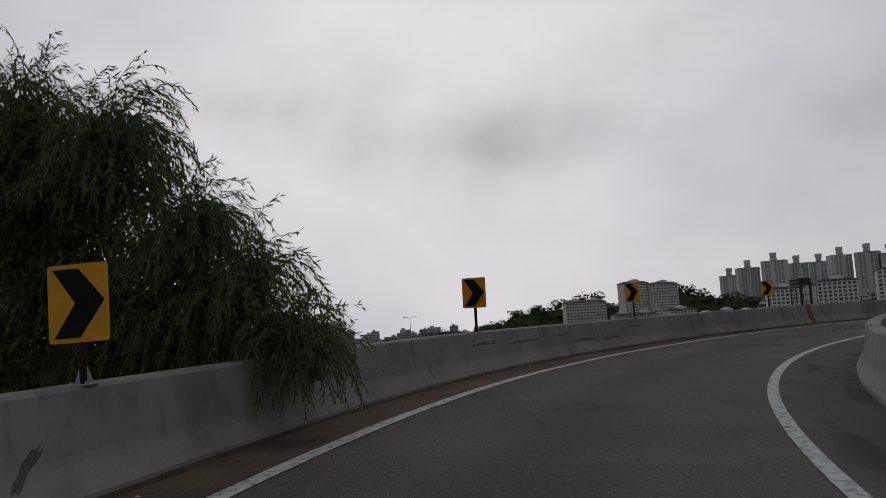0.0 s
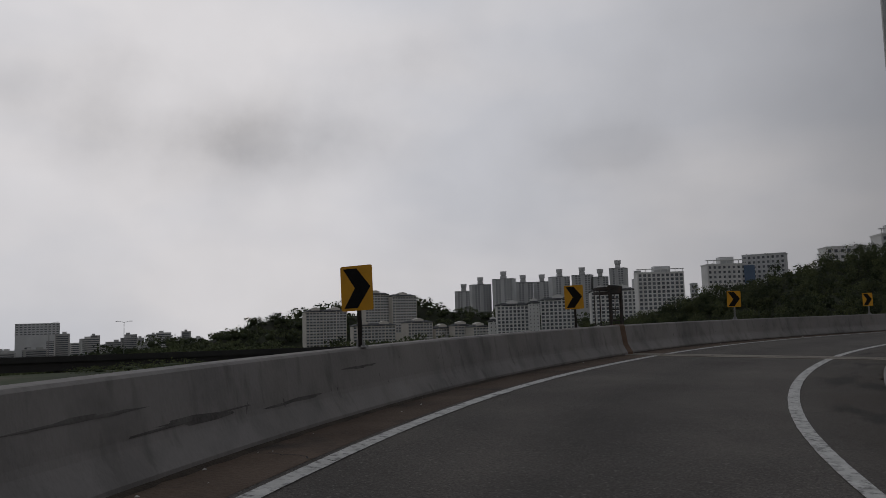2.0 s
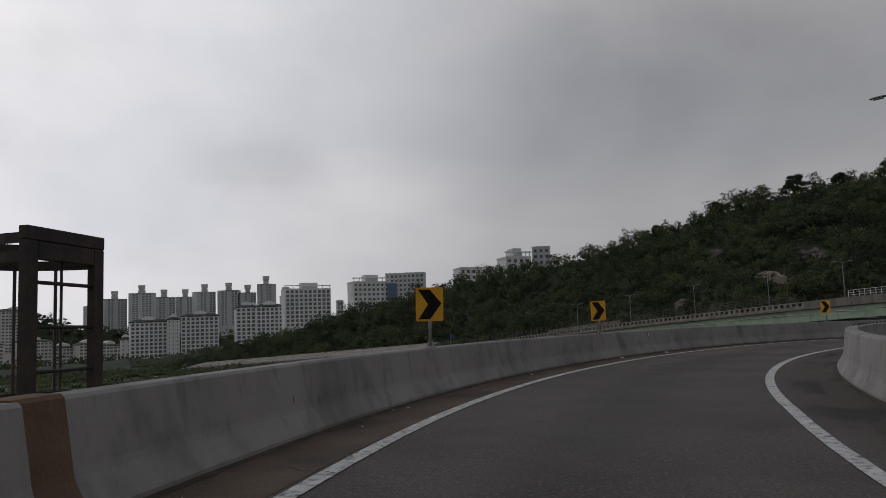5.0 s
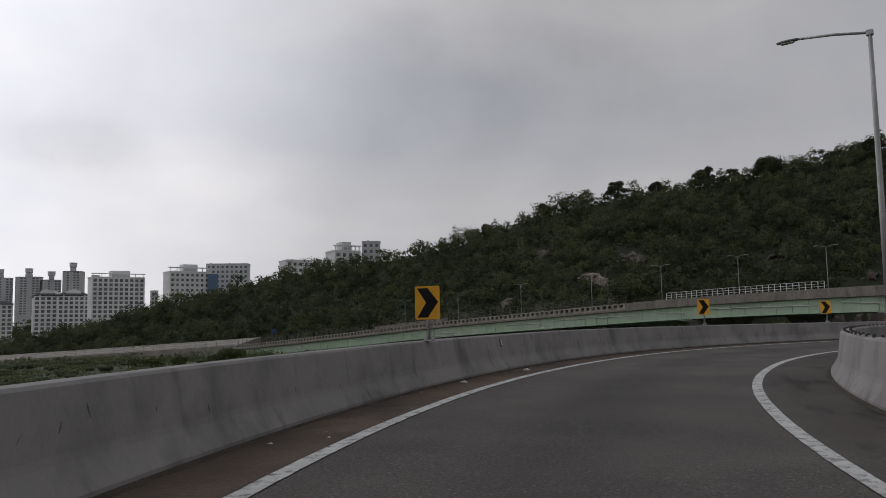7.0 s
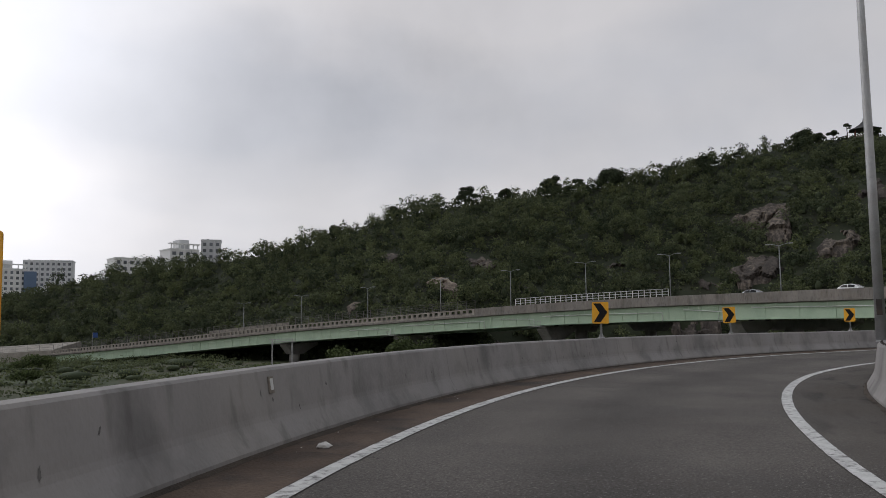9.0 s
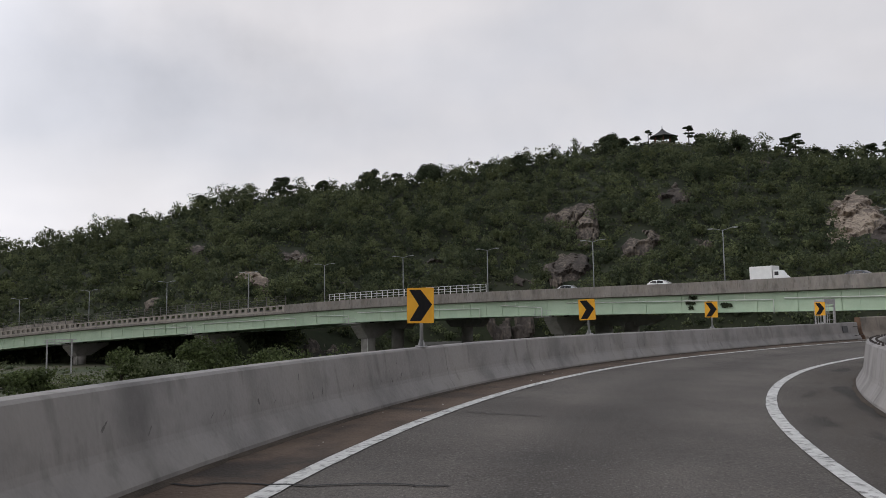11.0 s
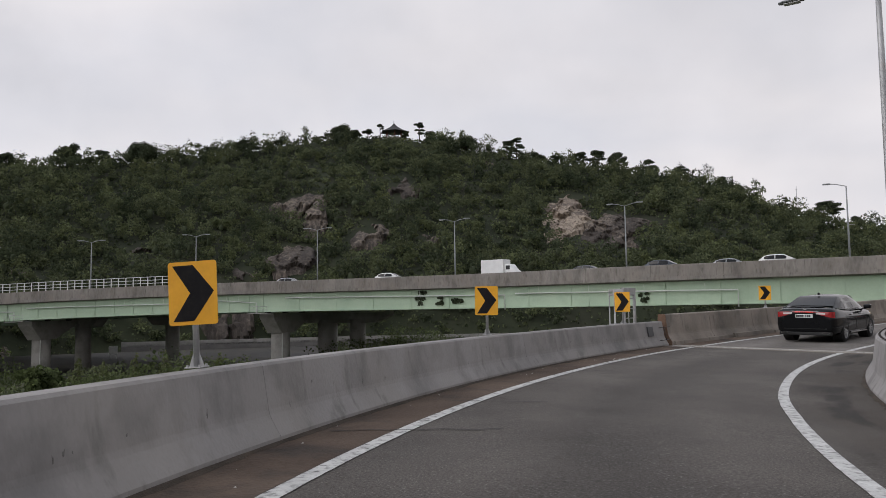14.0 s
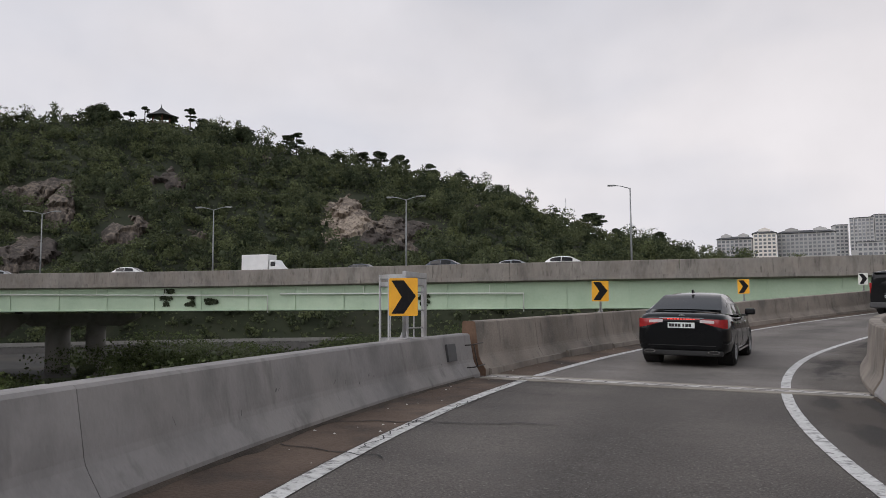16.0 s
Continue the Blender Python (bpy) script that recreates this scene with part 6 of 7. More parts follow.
def sedan(label, paint, m, full=True, group=""):
    """Faces +x; stands on z = 0."""
    root = thing("sedan_car", label, "car", group, m=m)
    st = [(-2.455, 0.64, 0.40, 0.9), (-2.44, 0.75, 0.35, 0.965), (-2.40, 0.825, 0.31, 1.01), (-2.31, 0.872, 0.28, 1.045), (-2.16, 0.9, 0.25, 1.06), (-1.9, 0.918, 0.22, 1.062), (-1.4, 0.93, 0.2, 1.03), (-0.6, 0.93, 0.19, 0.985), (0.4, 0.93, 0.19, 0.965), (1.2, 0.925, 0.19, 0.965), (1.7, 0.91, 0.2, 0.9), (2.1, 0.875, 0.22, 0.82), (2.32, 0.8, 0.26, 0.72), (2.45, 0.62, 0.34, 0.6)]
    part("body", loft([body_ring(*q) for q in st]), paint, root)
    gh = [(-1.98, 0.80, 1.06, 0.77, 1.085), (-1.55, 0.845, 1.03, 0.71, 1.235), (-1.1, 0.85, 1.0, 0.65, 1.385), (-0.75, 0.83, 0.985, 0.59, 1.435), (-0.2, 0.835, 0.975, 0.59, 1.462), (0.25, 0.83, 0.965, 0.585, 1.45), (0.6, 0.82, 0.96, 0.585, 1.375), (1.05, 0.79, 0.955, 0.62, 1.16), (1.45, 0.74, 0.95, 0.68, 0.985)]
    glass_house(root, gh, paint, None)

    def at(x):
        c = [float(np.interp(x, [q[0] for q in gh], [q[k] for q in gh])) for k in range(1, 5)]
        return c

    def rear(u, v):
        x = -1.9 + 1.0 * v
        wb, zb, wr, zr = at(x)
        y = (u * 2 - 1) * (wr - 0.05)
        return (x - 0.012, y, zr + 0.014 + 0.014 * (1 - (u * 2 - 1) ** 2))

    def front(u, v):
        x = 1.42 - 0.98 * v
        wb, zb, wr, zr = at(x)
        y = (u * 2 - 1) * (wr - 0.05)
        return (x + 0.012, y, zr + 0.014 + 0.014 * (1 - (u * 2 - 1) ** 2))

    part("rear_window", grid_pane(rear, 8, 8), M_tint, root)
    part("windscreen", grid_pane(front, 8, 8), M_tint, root)
    for side in (1, -1):
        for x0, x1 in ((-1.5, -1.18), (-1.14, -0.28), (-0.2, 0.85)):
            def pane(u, v, side=side, x0=x0, x1=x1):
                x = x0 + (x1 - x0) * u
                wb, zb, wr, zr = at(x)
                z0, z1 = zb + 0.045, zr - 0.09
                if z1 < z0 + 0.01:
                    z1 = z0 + 0.01
                z = z0 + (z1 - z0) * v
                f = (z - zb) / max(zr - 0.055 - zb, 0.01)
                y = (wb + ((wr - wb) * 0.5 + 0.02) * min(f / 0.6, 1) + ((wr - wb) * 0.5 - 0.02) * max((f - 0.6) / 0.4, 0)) + 0.008
                return (x, side * y, z)
            part("side_window", grid_pane(pane, 6, 4), M_tint, root)
        if not full:
            continue
        part("window_strip", tubed([(-1.55, side * 0.80, 1.075), (-0.6, side * 0.842, 1.018), (0.9, side * 0.815, 0.99)], 0.008, 5), M_chrome, root)
        mirror = part("door_mirror", boxed(0.72, 0.9, side * 0.99 - 0.11, side * 0.99 + 0.11, 0.98, 1.12, 0.035), paint, root)
        part("mirror_stalk", boxed(0.78, 0.86, side * 0.87 - 0.07, side * 0.87 + 0.07, 0.95, 0.985, 0.01), M_trim, mirror)
        for x in (-0.75, 0.3):
            part("door_handle", boxed(x - 0.09, x + 0.09, side * 0.928 - 0.012, side * 0.928 + 0.016, 0.83, 0.86, 0.006), M_chrome, root)
        for x in (-1.2, -0.25, 0.85):
            part("door_gap", boxed(x - 0.004, x + 0.004, side * 0.9315 - 0.004, side * 0.9315 + 0.0015, 0.3, 0.93), M_rubber, root)
        part("sill_strip", boxed(-0.9, 0.95, side * 0.915 - 0.01, side * 0.915 + 0.012, 0.25, 0.29, 0.004), M_chrome, root)
    if full:
        def tail_x(y, z):
            xs = [-2.455, -2.44, -2.40, -2.31, -2.16]
            return max(float(np.interp(abs(y), [0.63, 0.74, 0.815, 0.862, 0.892], xs)), float(np.interp(z, [0.9, 0.965, 1.01, 1.045, 1.06], xs))) - 0.012

        for side in (1, -1):
            def lens(u, v, side=side):
                y = side * (0.40 + 0.465 * u)
                z = 0.775 + 0.115 * (1 - u) ** 1.4 + (0.18 - 0.115 * (1 - u) ** 1.4) * v
                return (tail_x(y, z), y, z)
            tl = part("tail_lamp", grid_pane(lens, 8, 3), M_red_lens, root)

            def clear(u, v, side=side):
                y = side * (0.36 + 0.27 * u)
                z = 0.885 + 0.055 * v - 0.012 * u
                return (tail_x(y, z) - 0.005, y, z)
            part("reversing_lens", grid_pane(clear, 5, 1), M_clear_lens, tl)
            part("exhaust_tip", loft([[(xx, side * 0.62 + 0.115 * math.cos(a), 0.305 + 0.035 * math.sin(a)) for a in [2 * math.pi * k / 14 for k in range(14)]] for xx in (-2.46, -2.33)]), M_chrome, root)
            part("exhaust_bore", loft([[(xx, side * 0.62 + 0.097 * math.cos(a), 0.305 + 0.025 * math.sin(a)) for a in [2 * math.pi * k / 14 for k in range(14)]] for xx in (-2.463, -2.4)]), M_rubber, root)

        def strip(u, v):
            y = (u * 2 - 1) * 0.43
            z = 0.971 + 0.009 * v
            return (tail_x(y, z) - 0.006, y, z)

        def redbar(u, v):
            y = (u * 2 - 1) * 0.36
            z = 0.94 + 0.026 * v
            return (tail_x(y, z) - 0.006, y, z)
        part("chrome_strip", grid_pane(strip, 10, 1), M_chrome, root)
        part("light_bar", grid_pane(redbar, 10, 1), M_red_lens, root)
        for k in range(9):
            y = (k - 4) * 0.062
            part("brake_light", boxed(tail_x(y, 0.96) - 0.014, tail_x(y, 0.96) - 0.009, y - 0.02, y + 0.02, 0.945, 0.959), M_lit_red, root)
        plate = part("number_plate", boxed(-2.472, -2.454, -0.26, 0.26, 0.775, 0.885, 0.004), M_plate, root)
        plate_bars(plate, -2.473, 0.83, 0.52, 0.11)
        part("emblem", loft([[(xx, 0.06 * math.cos(a), 1.015 + 0.03 * math.sin(a)) for a in [2 * math.pi * k / 16 for k in range(16)]] for xx in (-2.41, -2.37)]), M_chrome, root)
        part("lower_bumper", boxed(-2.43, -2.3, -0.78, 0.78, 0.225, 0.33, 0.02), M_trim, root)
        part("bumper_crease", boxed(-2.462, -2.43, -0.66, 0.66, 0.425, 0.437, 0.004), M_trim, root)
        bm = bmesh.new()
        slab(bm, [(-1.02, 1.46), (-0.82, 1.475), (-0.98, 1.545), (-1.03, 1.54)], -0.018, 0.018)
        part("antenna_fin", bm, paint, root)
    add_wheels(root, (-1.42, 1.425), 0.885, 0.335)
    return root


def van(label, paint, m):
    root = thing("passenger_van", label, "van", m=m)

    def ring(x, w, zb, zs, wt, zt):
        half = [(0, zb), (0.8 * w, zb), (0.965 * w, zb + 0.07), (w, zb + 0.3), (0.995 * w, zs), (wt + 0.035, zt - 0.16), (wt, zt - 0.06), (wt - 0.1, zt - 0.01), (wt * 0.5, zt + 0.012)]
        return [(x, y, z) for y, z in half] + [(x, 0, zt + 0.016)] + [(x, -y, z) for y, z in reversed(half[1:])]
    st = [(-2.56, 0.86, 0.36, 1.05, 0.66, 1.62), (-2.53, 0.91, 0.32, 1.08, 0.74, 1.80), (-2.46, 0.945, 0.3, 1.1, 0.79, 1.87), (-2.2, 0.96, 0.28, 1.1, 0.81, 1.9), (-1.0, 0.96, 0.27, 1.1, 0.82, 1.925), (0.6, 0.96, 0.27, 1.1, 0.81, 1.9), (1.05, 0.955, 0.28, 1.09, 0.78, 1.8), (1.6, 0.95, 0.28, 1.06, 0.76, 1.38), (1.95, 0.94, 0.3, 1.0, 0.78, 1.14), (2.35, 0.86, 0.34, 0.85, 0.7, 0.98), (2.56, 0.7, 0.4, 0.7, 0.55, 0.8)]
    part("body", loft([ring(*q) for q in st]), paint, root)

    def rear(u, v):
        y, z = (u * 2 - 1) * (0.76 - 0.08 * v), 1.13 + 0.58 * v
        return (-2.575 + 0.05 * v ** 2 * 0.9 + 0.03 * (u * 2 - 1) ** 2 - 0.004, y, z)
    part("rear_window", grid_pane(rear, 8, 6), M_tint, root)
    for side in (1, -1):
        def pane(u, v, side=side):
            x = -2.2 + 3.1 * u
            z = 1.18 + 0.48 * v - 0.05 * max(u - 0.8, 0) * 5 * v
            return (x, side * (0.962 - 0.155 * v + 0.004), z)
        part("side_window", grid_pane(pane, 10, 4), M_tint, root)
        for x in (-1.0, 0.2):
            part("window_pillar", boxed(x - 0.03, x + 0.03, side * 0.89 - 0.1, side * 0.89 + 0.092, 1.16, 1.62), M_trim, root)
        part("slide_rail", boxed(-2.1, -0.6, side * 0.957 - 0.01, side * 0.957 + 0.012, 1.1, 1.125, 0.004), M_chrome, root)
        part("tail_lamp", boxed(-2.555, -2.4, side * 0.858 - 0.06, side * 0.858 + 0.06, 0.95, 1.42, 0.03), M_red_lens, root)
        mirror = part("door_mirror", boxed(1.2, 1.38, side * 1.06 - 0.1, side * 1.06 + 0.1, 1.12, 1.34, 0.04), paint, root)
        part("mirror_stalk", boxed(1.26, 1.34, side * 0.94 - 0.06, side * 0.94 + 0.06, 1.13, 1.17, 0.01), M_trim, mirror)
    part("rear_bumper", boxed(-2.64, -2.4, -0.92, 0.92, 0.34, 0.58, 0.05), M_grey_trim, root)
    part("side_skirt", boxed(-1.1, 1.3, -0.97, 0.97, 0.28, 0.42, 0.03), M_grey_trim, root)
    part("tailgate_strip", boxed(-2.6, -2.55, -0.3, 0.3, 0.93, 0.95, 0.005), M_chrome, root)
    plate = part("number_plate", boxed(-2.6, -2.57, -0.26, 0.26, 0.78, 0.89, 0.004), M_plate, root)
    plate_bars(plate, -2.601, 0.835, 0.52, 0.11)
    part("emblem", loft([[(xx, 0.07 * math.cos(a), 1.04 + 0.036 * math.sin(a)) for a in [2 * math.pi * k / 16 for k in range(16)]] for xx in (-2.6, -2.56)]), M_chrome, root)
    part("roof_spoiler", boxed(-2.62, -2.4, -0.72, 0.72, 1.82, 1.865, 0.02), paint, root)
    part("high_brake_light", boxed(-2.585, -2.56, -0.12, 0.12, 1.735, 1.775, 0.01), M_trim, root)
    add_wheels(root, (-1.62, 1.58), 0.955, 0.34)
    return root


def hatch(label, paint, m):
    """A plain family car, of which little more than the roof shows over the parapet."""
    root = thing("hatchback_car", label, "car", "traffic on the bridge", m=m)
    st = [(-2.05, 0.72, 0.4, 0.9), (-2.0, 0.83, 0.3, 1.0), (-1.7, 0.87, 0.22, 1.02), (-0.5, 0.88, 0.2, 0.98), (1.0, 0.87, 0.2, 0.95), (1.6, 0.84, 0.22, 0.85), (2.0, 0.7, 0.34, 0.66)]
    part("body", loft([body_ring(*q) for q in st]), paint, root)
    gh = [(-1.98, 0.66, 1.0, 0.6, 1.03), (-1.6, 0.76, 1.0, 0.58, 1.32), (-1.1, 0.8, 0.98, 0.58, 1.46), (-0.2, 0.8, 0.97, 0.58, 1.5), (0.4, 0.79, 0.96, 0.57, 1.43), (1.3, 0.72, 0.95, 0.64, 0.99)]
    glass_house(root, gh, paint, None)
    for side in (1, -1):
        for x0, x1 in ((-1.5, -0.5), (-0.42, 0.6)):
            def pane(u, v, side=side, x0=x0, x1=x1):
                x = x0 + (x1 - x0) * u
                wb, zb, wr, zr = [float(np.interp(x, [q[0] for q in gh], [q[k] for q in gh])) for k in range(1, 5)]
                z = zb + 0.04 + (zr - zb - 0.13) * v
                return (x, side * (wb + (wr - wb) * 0.75 * v + 0.035), z)
            part("side_window", grid_pane(pane, 5, 3), M_tint, root)
    part("windscreen", grid_pane(lambda u, v: (1.25 - 0.85 * v, (u * 2 - 1) * 0.52, 1.03 + 0.42 * v), 5, 4), M_tint, root)
    part("rear_window", grid_pane(lambda u, v: (-1.97 + 0.7 * v, (u * 2 - 1) * 0.52, 1.09 + 0.37 * v), 5, 4), M_tint, root)
    add_wheels(root, (-1.25, 1.3), 0.87, 0.31, 0.2)
    return root


def box_truck(label, m):
    root = thing("box_truck", label, "truck", "traffic on the bridge", m=m)
    part("cargo_box", boxed(-2.5, 0.75, -0.9, 0.9, 0.85, 2.55, 0.03), M_white_paint, root)
    st = [(0.85, 0.84, 0.4, 1.95), (1.5, 0.84, 0.4, 1.93), (1.95, 0.83, 0.4, 1.35), (2.35, 0.8, 0.45, 1.05), (2.5, 0.7, 0.5, 0.8)]
    part("cab", loft([body_ring(*q) for q in st]), M_white_paint, root)
    for side in (1, -1):
        part("side_window", boxed(1.05, 1.62, side * 0.83 - 0.02, side * 0.83 + 0.016, 1.25, 1.75, 0.01), M_tint, root)
    part("chassis", boxed(-2.5, 2.2, -0.4, 0.4, 0.5, 0.8), M_trim, root)
    add_wheels(root, (-1.5, 1.55), 0.84, 0.33, 0.2)
    return root


def ramp_pose(s, d, turn=0.0):
    p = on_ramp(s, d, 0.004)
    g = math.degrees(math.atan2(on_ramp(s + 1.4, d).z - on_ramp(s - 1.4, d).z, 2.8))
    bank = math.degrees(math.atan(float(np.interp(s, BANK_S, BANK_K))))
    return pose(p.x, p.y, p.z) @ Matrix.Rotation(heading(s) + radians(turn), 4, "Z") @ Matrix.Rotation(radians(-g), 4, "Y") @ Matrix.Rotation(radians(bank), 4, "X")


SEDAN_S, SEDAN_D, VAN_S, VAN_D = 112.2, 0.1, 135.0, 0.55
sedan("gloss black four-door saloon with lit brake light bar on the ramp", M_black_paint, ramp_pose(SEDAN_S, SEDAN_D, 3.5))
van("black passenger van with grey bumper further along the ramp", M_van_paint, ramp_pose(VAN_S, VAN_D))


def bridge_pose(u, d, flip=False):
    p = on_bridge(u, d, -0.716)
    return pose(p.x, p.y, p.z, 0, 0, bridge_turn(u) + (180 if flip else 0))


box_truck("small white box truck crossing the green bridge", bridge_pose(66.0, 4.2, True))
hatch("dark slate estate car crossing the green bridge", M_slate_paint, bridge_pose(45.0, 4.2, True))
hatch("white hatchback car crossing the green bridge", M_white_paint, bridge_pose(33.0, 4.2, True))
hatch("silver hatchback car crossing the green bridge", M_silver_paint, bridge_pose(38.5, 7.5, True))
hatch("dark blue hatchback car crossing the green bridge", M_slate_paint, bridge_pose(56.0, 7.5, True))
hatch("white car crossing the green bridge past the truck", M_white_paint, bridge_pose(82.0, 4.2, True))
hatch("silver car crossing the green bridge near the railing", M_silver_paint, bridge_pose(99.0, 7.5, True))

# ---------------------------------------------------------------- lamps on the inner barrier
def ramp_lamp(s, d, tall, reach, rise):
    """tall: the elbow over the barrier's top; reach and rise of the arm to the lamp head."""
    p = on_ramp(s, d, 0.76)
    root = thing("street_lamp", "tall galvanised street lamp with one arm on the inner barrier", "street lamp", "lamps on the inner barrier", m=pose(p.x, p.y, p.z, 0, 0, math.degrees(heading(s))))
    part("base_plate", boxed(-0.13, 0.13, -0.09, 0.09, 0.0, 0.03, 0.004), M_galv, root)
    part("pole", tubed([(0, 0, 0.03), (0, 0, tall * 0.4), (0, 0, tall * 0.75), (0, 0.0, tall)], 0.1, 12, [0.095, 0.082, 0.07, 0.058]), M_galv, root)
    part("elbow", boxed(-0.07, 0.07, -0.09, 0.1, tall - 0.1, tall + 0.08, 0.03), M_galv, root)
    h0, h1, r1 = tall + 0.0, tall + rise, reach - 0.35
    part("arm", tubed([(0, 0.05, h0), (0, r1 * 0.5, (h0 + h1) / 2 + 0.03), (0, r1, h1)], 0.04, 8), M_galv, root)
    head = part("lamp_head", loft([[(0.13 * w * math.cos(a), r1 + yy, h1 + zz + 0.05 * w * math.sin(a)) for a in [2 * math.pi * k / 12 for k in range(12)]] for yy, zz, w in ((-0.05, 0.0, 0.35), (0.05, 0.0, 0.8), (0.25, 0.0, 1.0), (0.5, 0.0, 0.95), (0.62, 0.0, 0.55))]), M_lamp_grey, root)
    part("lens", boxed(-0.09, 0.09, r1 + 0.12, r1 + 0.5, h1 - 0.065, h1 - 0.047, 0.004), M_lens, head)
    part("hand_hole", boxed(-0.105, -0.09, -0.05, 0.05, 0.5, 0.8, 0.004), M_dark_steel, root)
    if s > 100:
        part("yellow_band", tubed([(0, 0, 0.9), (0, 0, 1.05)], 0.1, 12), M_yellow, root)


ramp_lamp(44.2, BASE_R - 0.4, 8.1, 1.9, -0.06)
ramp_lamp(77.0, BASE_R - 0.24, 8.3, 2.3, 0.3)
ramp_lamp(103.4, BASE_R - 0.42, 8.1, 1.9, -0.06)

# anchor bolts along the top of the inner barrier
bolts = thing("barrier_anchors", "rows of dark anchor bolts on the inner barrier top", "bolts")
bm = bmesh.new()
bmesh.ops.create_cone(bm, segments=8, radius1=0.022, radius2=0.018, depth=0.03, cap_ends=True)
bolt_me = bpy.data.meshes.new("bolt")
bm.to_mesh(bolt_me)
bm.free()
bolt_me.materials.append(M_dark_steel)
for k in range(72):
    for dd in (0.26, 0.36):
        p = on_ramp(62.0 + k * 0.6, BASE_R - dd, 0.76 + 0.018)
        part("bolt", bolt_me, None, bolts, m=pose(*p))


# ---------------------------------------------------------------- caged access ladders behind the outer barrier
def caged_ladder(s0, s1, d, top, low, mat, label):
    root = thing("caged_ladder", label, "ladder")
    a0, a1 = on_ramp(s0, d, 0), on_ramp(s1, d, 0)
    along = (a1 - a0).normalized()
    out = Vector((-along.y, along.x, 0))
    wide = (a1 - a0).length
    m = Matrix(((along.x, out.x, 0, a0.x), (along.y, out.y, 0, a0.y), (0, 0, 1, a0.z), (0, 0, 0, 1)))
    root.matrix_basis = m
    for x in (0, wide):
        part("stile", boxed(x - 0.055, x + 0.055, -0.03, 0.03, low, top, 0.006), mat, root)
    part("head_plate", boxed(-0.055, wide + 0.055, -0.034, 0.034, top, top + 0.09, 0.006), mat, root)
    part("head_flange", boxed(0.06, wide - 0.06, -0.03, 0.03, top - 0.12, top - 0.004, 0.004), mat, root)
    z = low + 0.15
    while z < top - 0.2:
        part("rung", tubed([(0.05, 0, z), (wide - 0.05, 0, z)], 0.014, 6), mat, root)
        z += 0.29
    part("middle_rod", tubed([(wide * 0.5, 0.02, low), (wide * 0.5, 0.02, top)], 0.01, 5), mat, root)
    arc = [(wide / 2 - (wide / 2 + 0.03) * math.cos(t), 0.62 * math.sin(t)) for t in [math.pi * k / 12 for k in range(13)]]
    for zz in (top - 0.02, top - 0.14, 0.62, -0.4):
        if zz > low:
            bm = bmesh.new()
            rows_ = []
            for x0, y0 in arc:
                xi, yi = x0 * 0.985 + wide / 2 * 0.015, y0 * 0.98 - 0.004
                rows_.append([bm.verts.new(q) for q in ((x0, y0, zz), (x0, y0, zz + 0.07), (xi, yi, zz + 0.07), (xi, yi, zz))])
            for r0, r1 in zip(rows_, rows_[1:]):
                for q in range(4):
                    bm.faces.new((r0[q], r1[q], r1[(q + 1) % 4], r0[(q + 1) % 4]))
            bmesh.ops.recalc_face_normals(bm, faces=bm.faces)
            part("hoop", bm, mat, root)
    for k in (2, 4, 6, 8, 10):
        part("cage_bar", tubed([(arc[k][0], arc[k][1], low), (arc[k][0], arc[k][1], top + 0.03)], 0.012, 6), mat, root)


caged_ladder(45.53, 46.18, 3.44, 1.70, -2.2, M_dark_steel, "dark brown caged steel access ladder behind the barrier")
caged_ladder(104.75, 105.45, 3.55, 1.66, -2.2, M_galv, "grey galvanised caged access ladder behind the barrier end")
pl = thing("access_platform", "grey steel access platform with railings behind the barrier", "platform")
for k in range(5):
    p = on_ramp(104.1 + k * 0.35, 4.15, -0.4)
    part("railing_post", tubed([p, (p.x, p.y, p.z + 0.9)], 0.022, 6), M_galv, pl)
for h in (-0.05, 0.2, 0.48):
    part("rail", tubed([on_ramp(104.1 + k * 0.35, 4.15, h) for k in range(5)], 0.02, 6), M_galv, pl)
v, f = sweep([(3.3, -0.45), (3.3, -0.4), (4.2, -0.4), (4.2, -0.45)], 103.2, 105.6, 1.2)
part("floor_grate", mesh("floor_grate", v, f, M_galv), None, pl)
part("junction_box", boxed(-0.2, 0.2, -0.12, 0.12, 0, 0.5, 0.02, m=pose(*on_ramp(103.7, 4.0, -0.4), 0, 0, math.degrees(heading(103.7)))), M_galv, pl)
# dark plate on the barrier face, and bent bars at its end
p = on_ramp(105.2, BASE_L + 0.06 + 0.13, 0.46)
tagged(part("inspection_plate", boxed(-0.19, 0.19, -0.02, 0.02, -0.14, 0.14, 0.006, m=pose(p.x, p.y, p.z, -8, 0, math.degrees(heading(105.2)))), M_grey_trim), "square dark steel plate fixed to the barrier face", "plate")
bars = thing("bent_bars", "bent steel bars sticking out at the barrier's end", "steel bars")
for h, off in ((0.55, 0.0), (0.18, 0.03)):
    part("bar", tubed([on_ramp(105.75, BASE_L + 0.17 + off * -1, h), on_ramp(105.77, BASE_L + 0.05 - off, h + 0.01), on_ramp(106.2, BASE_L + 0.02 - off, h + 0.03)], 0.011, 6), M_dark_steel, bars)
part("bar", tubed([on_ramp(105.85, BASE_L + 0.05, 0.56), on_ramp(105.9, BASE_L + 0.0, 0.2)], 0.011, 6), M_dark_steel, bars)

# ---------------------------------------------------------------- cracks, litter and patches on the paving
M_crack = surface("dark_crack_sealant", (0.02, 0.02, 0.02), (0.032, 0.031, 0.03), 3, 0.9)
rc = random.Random(5)
cv, cf = [], []


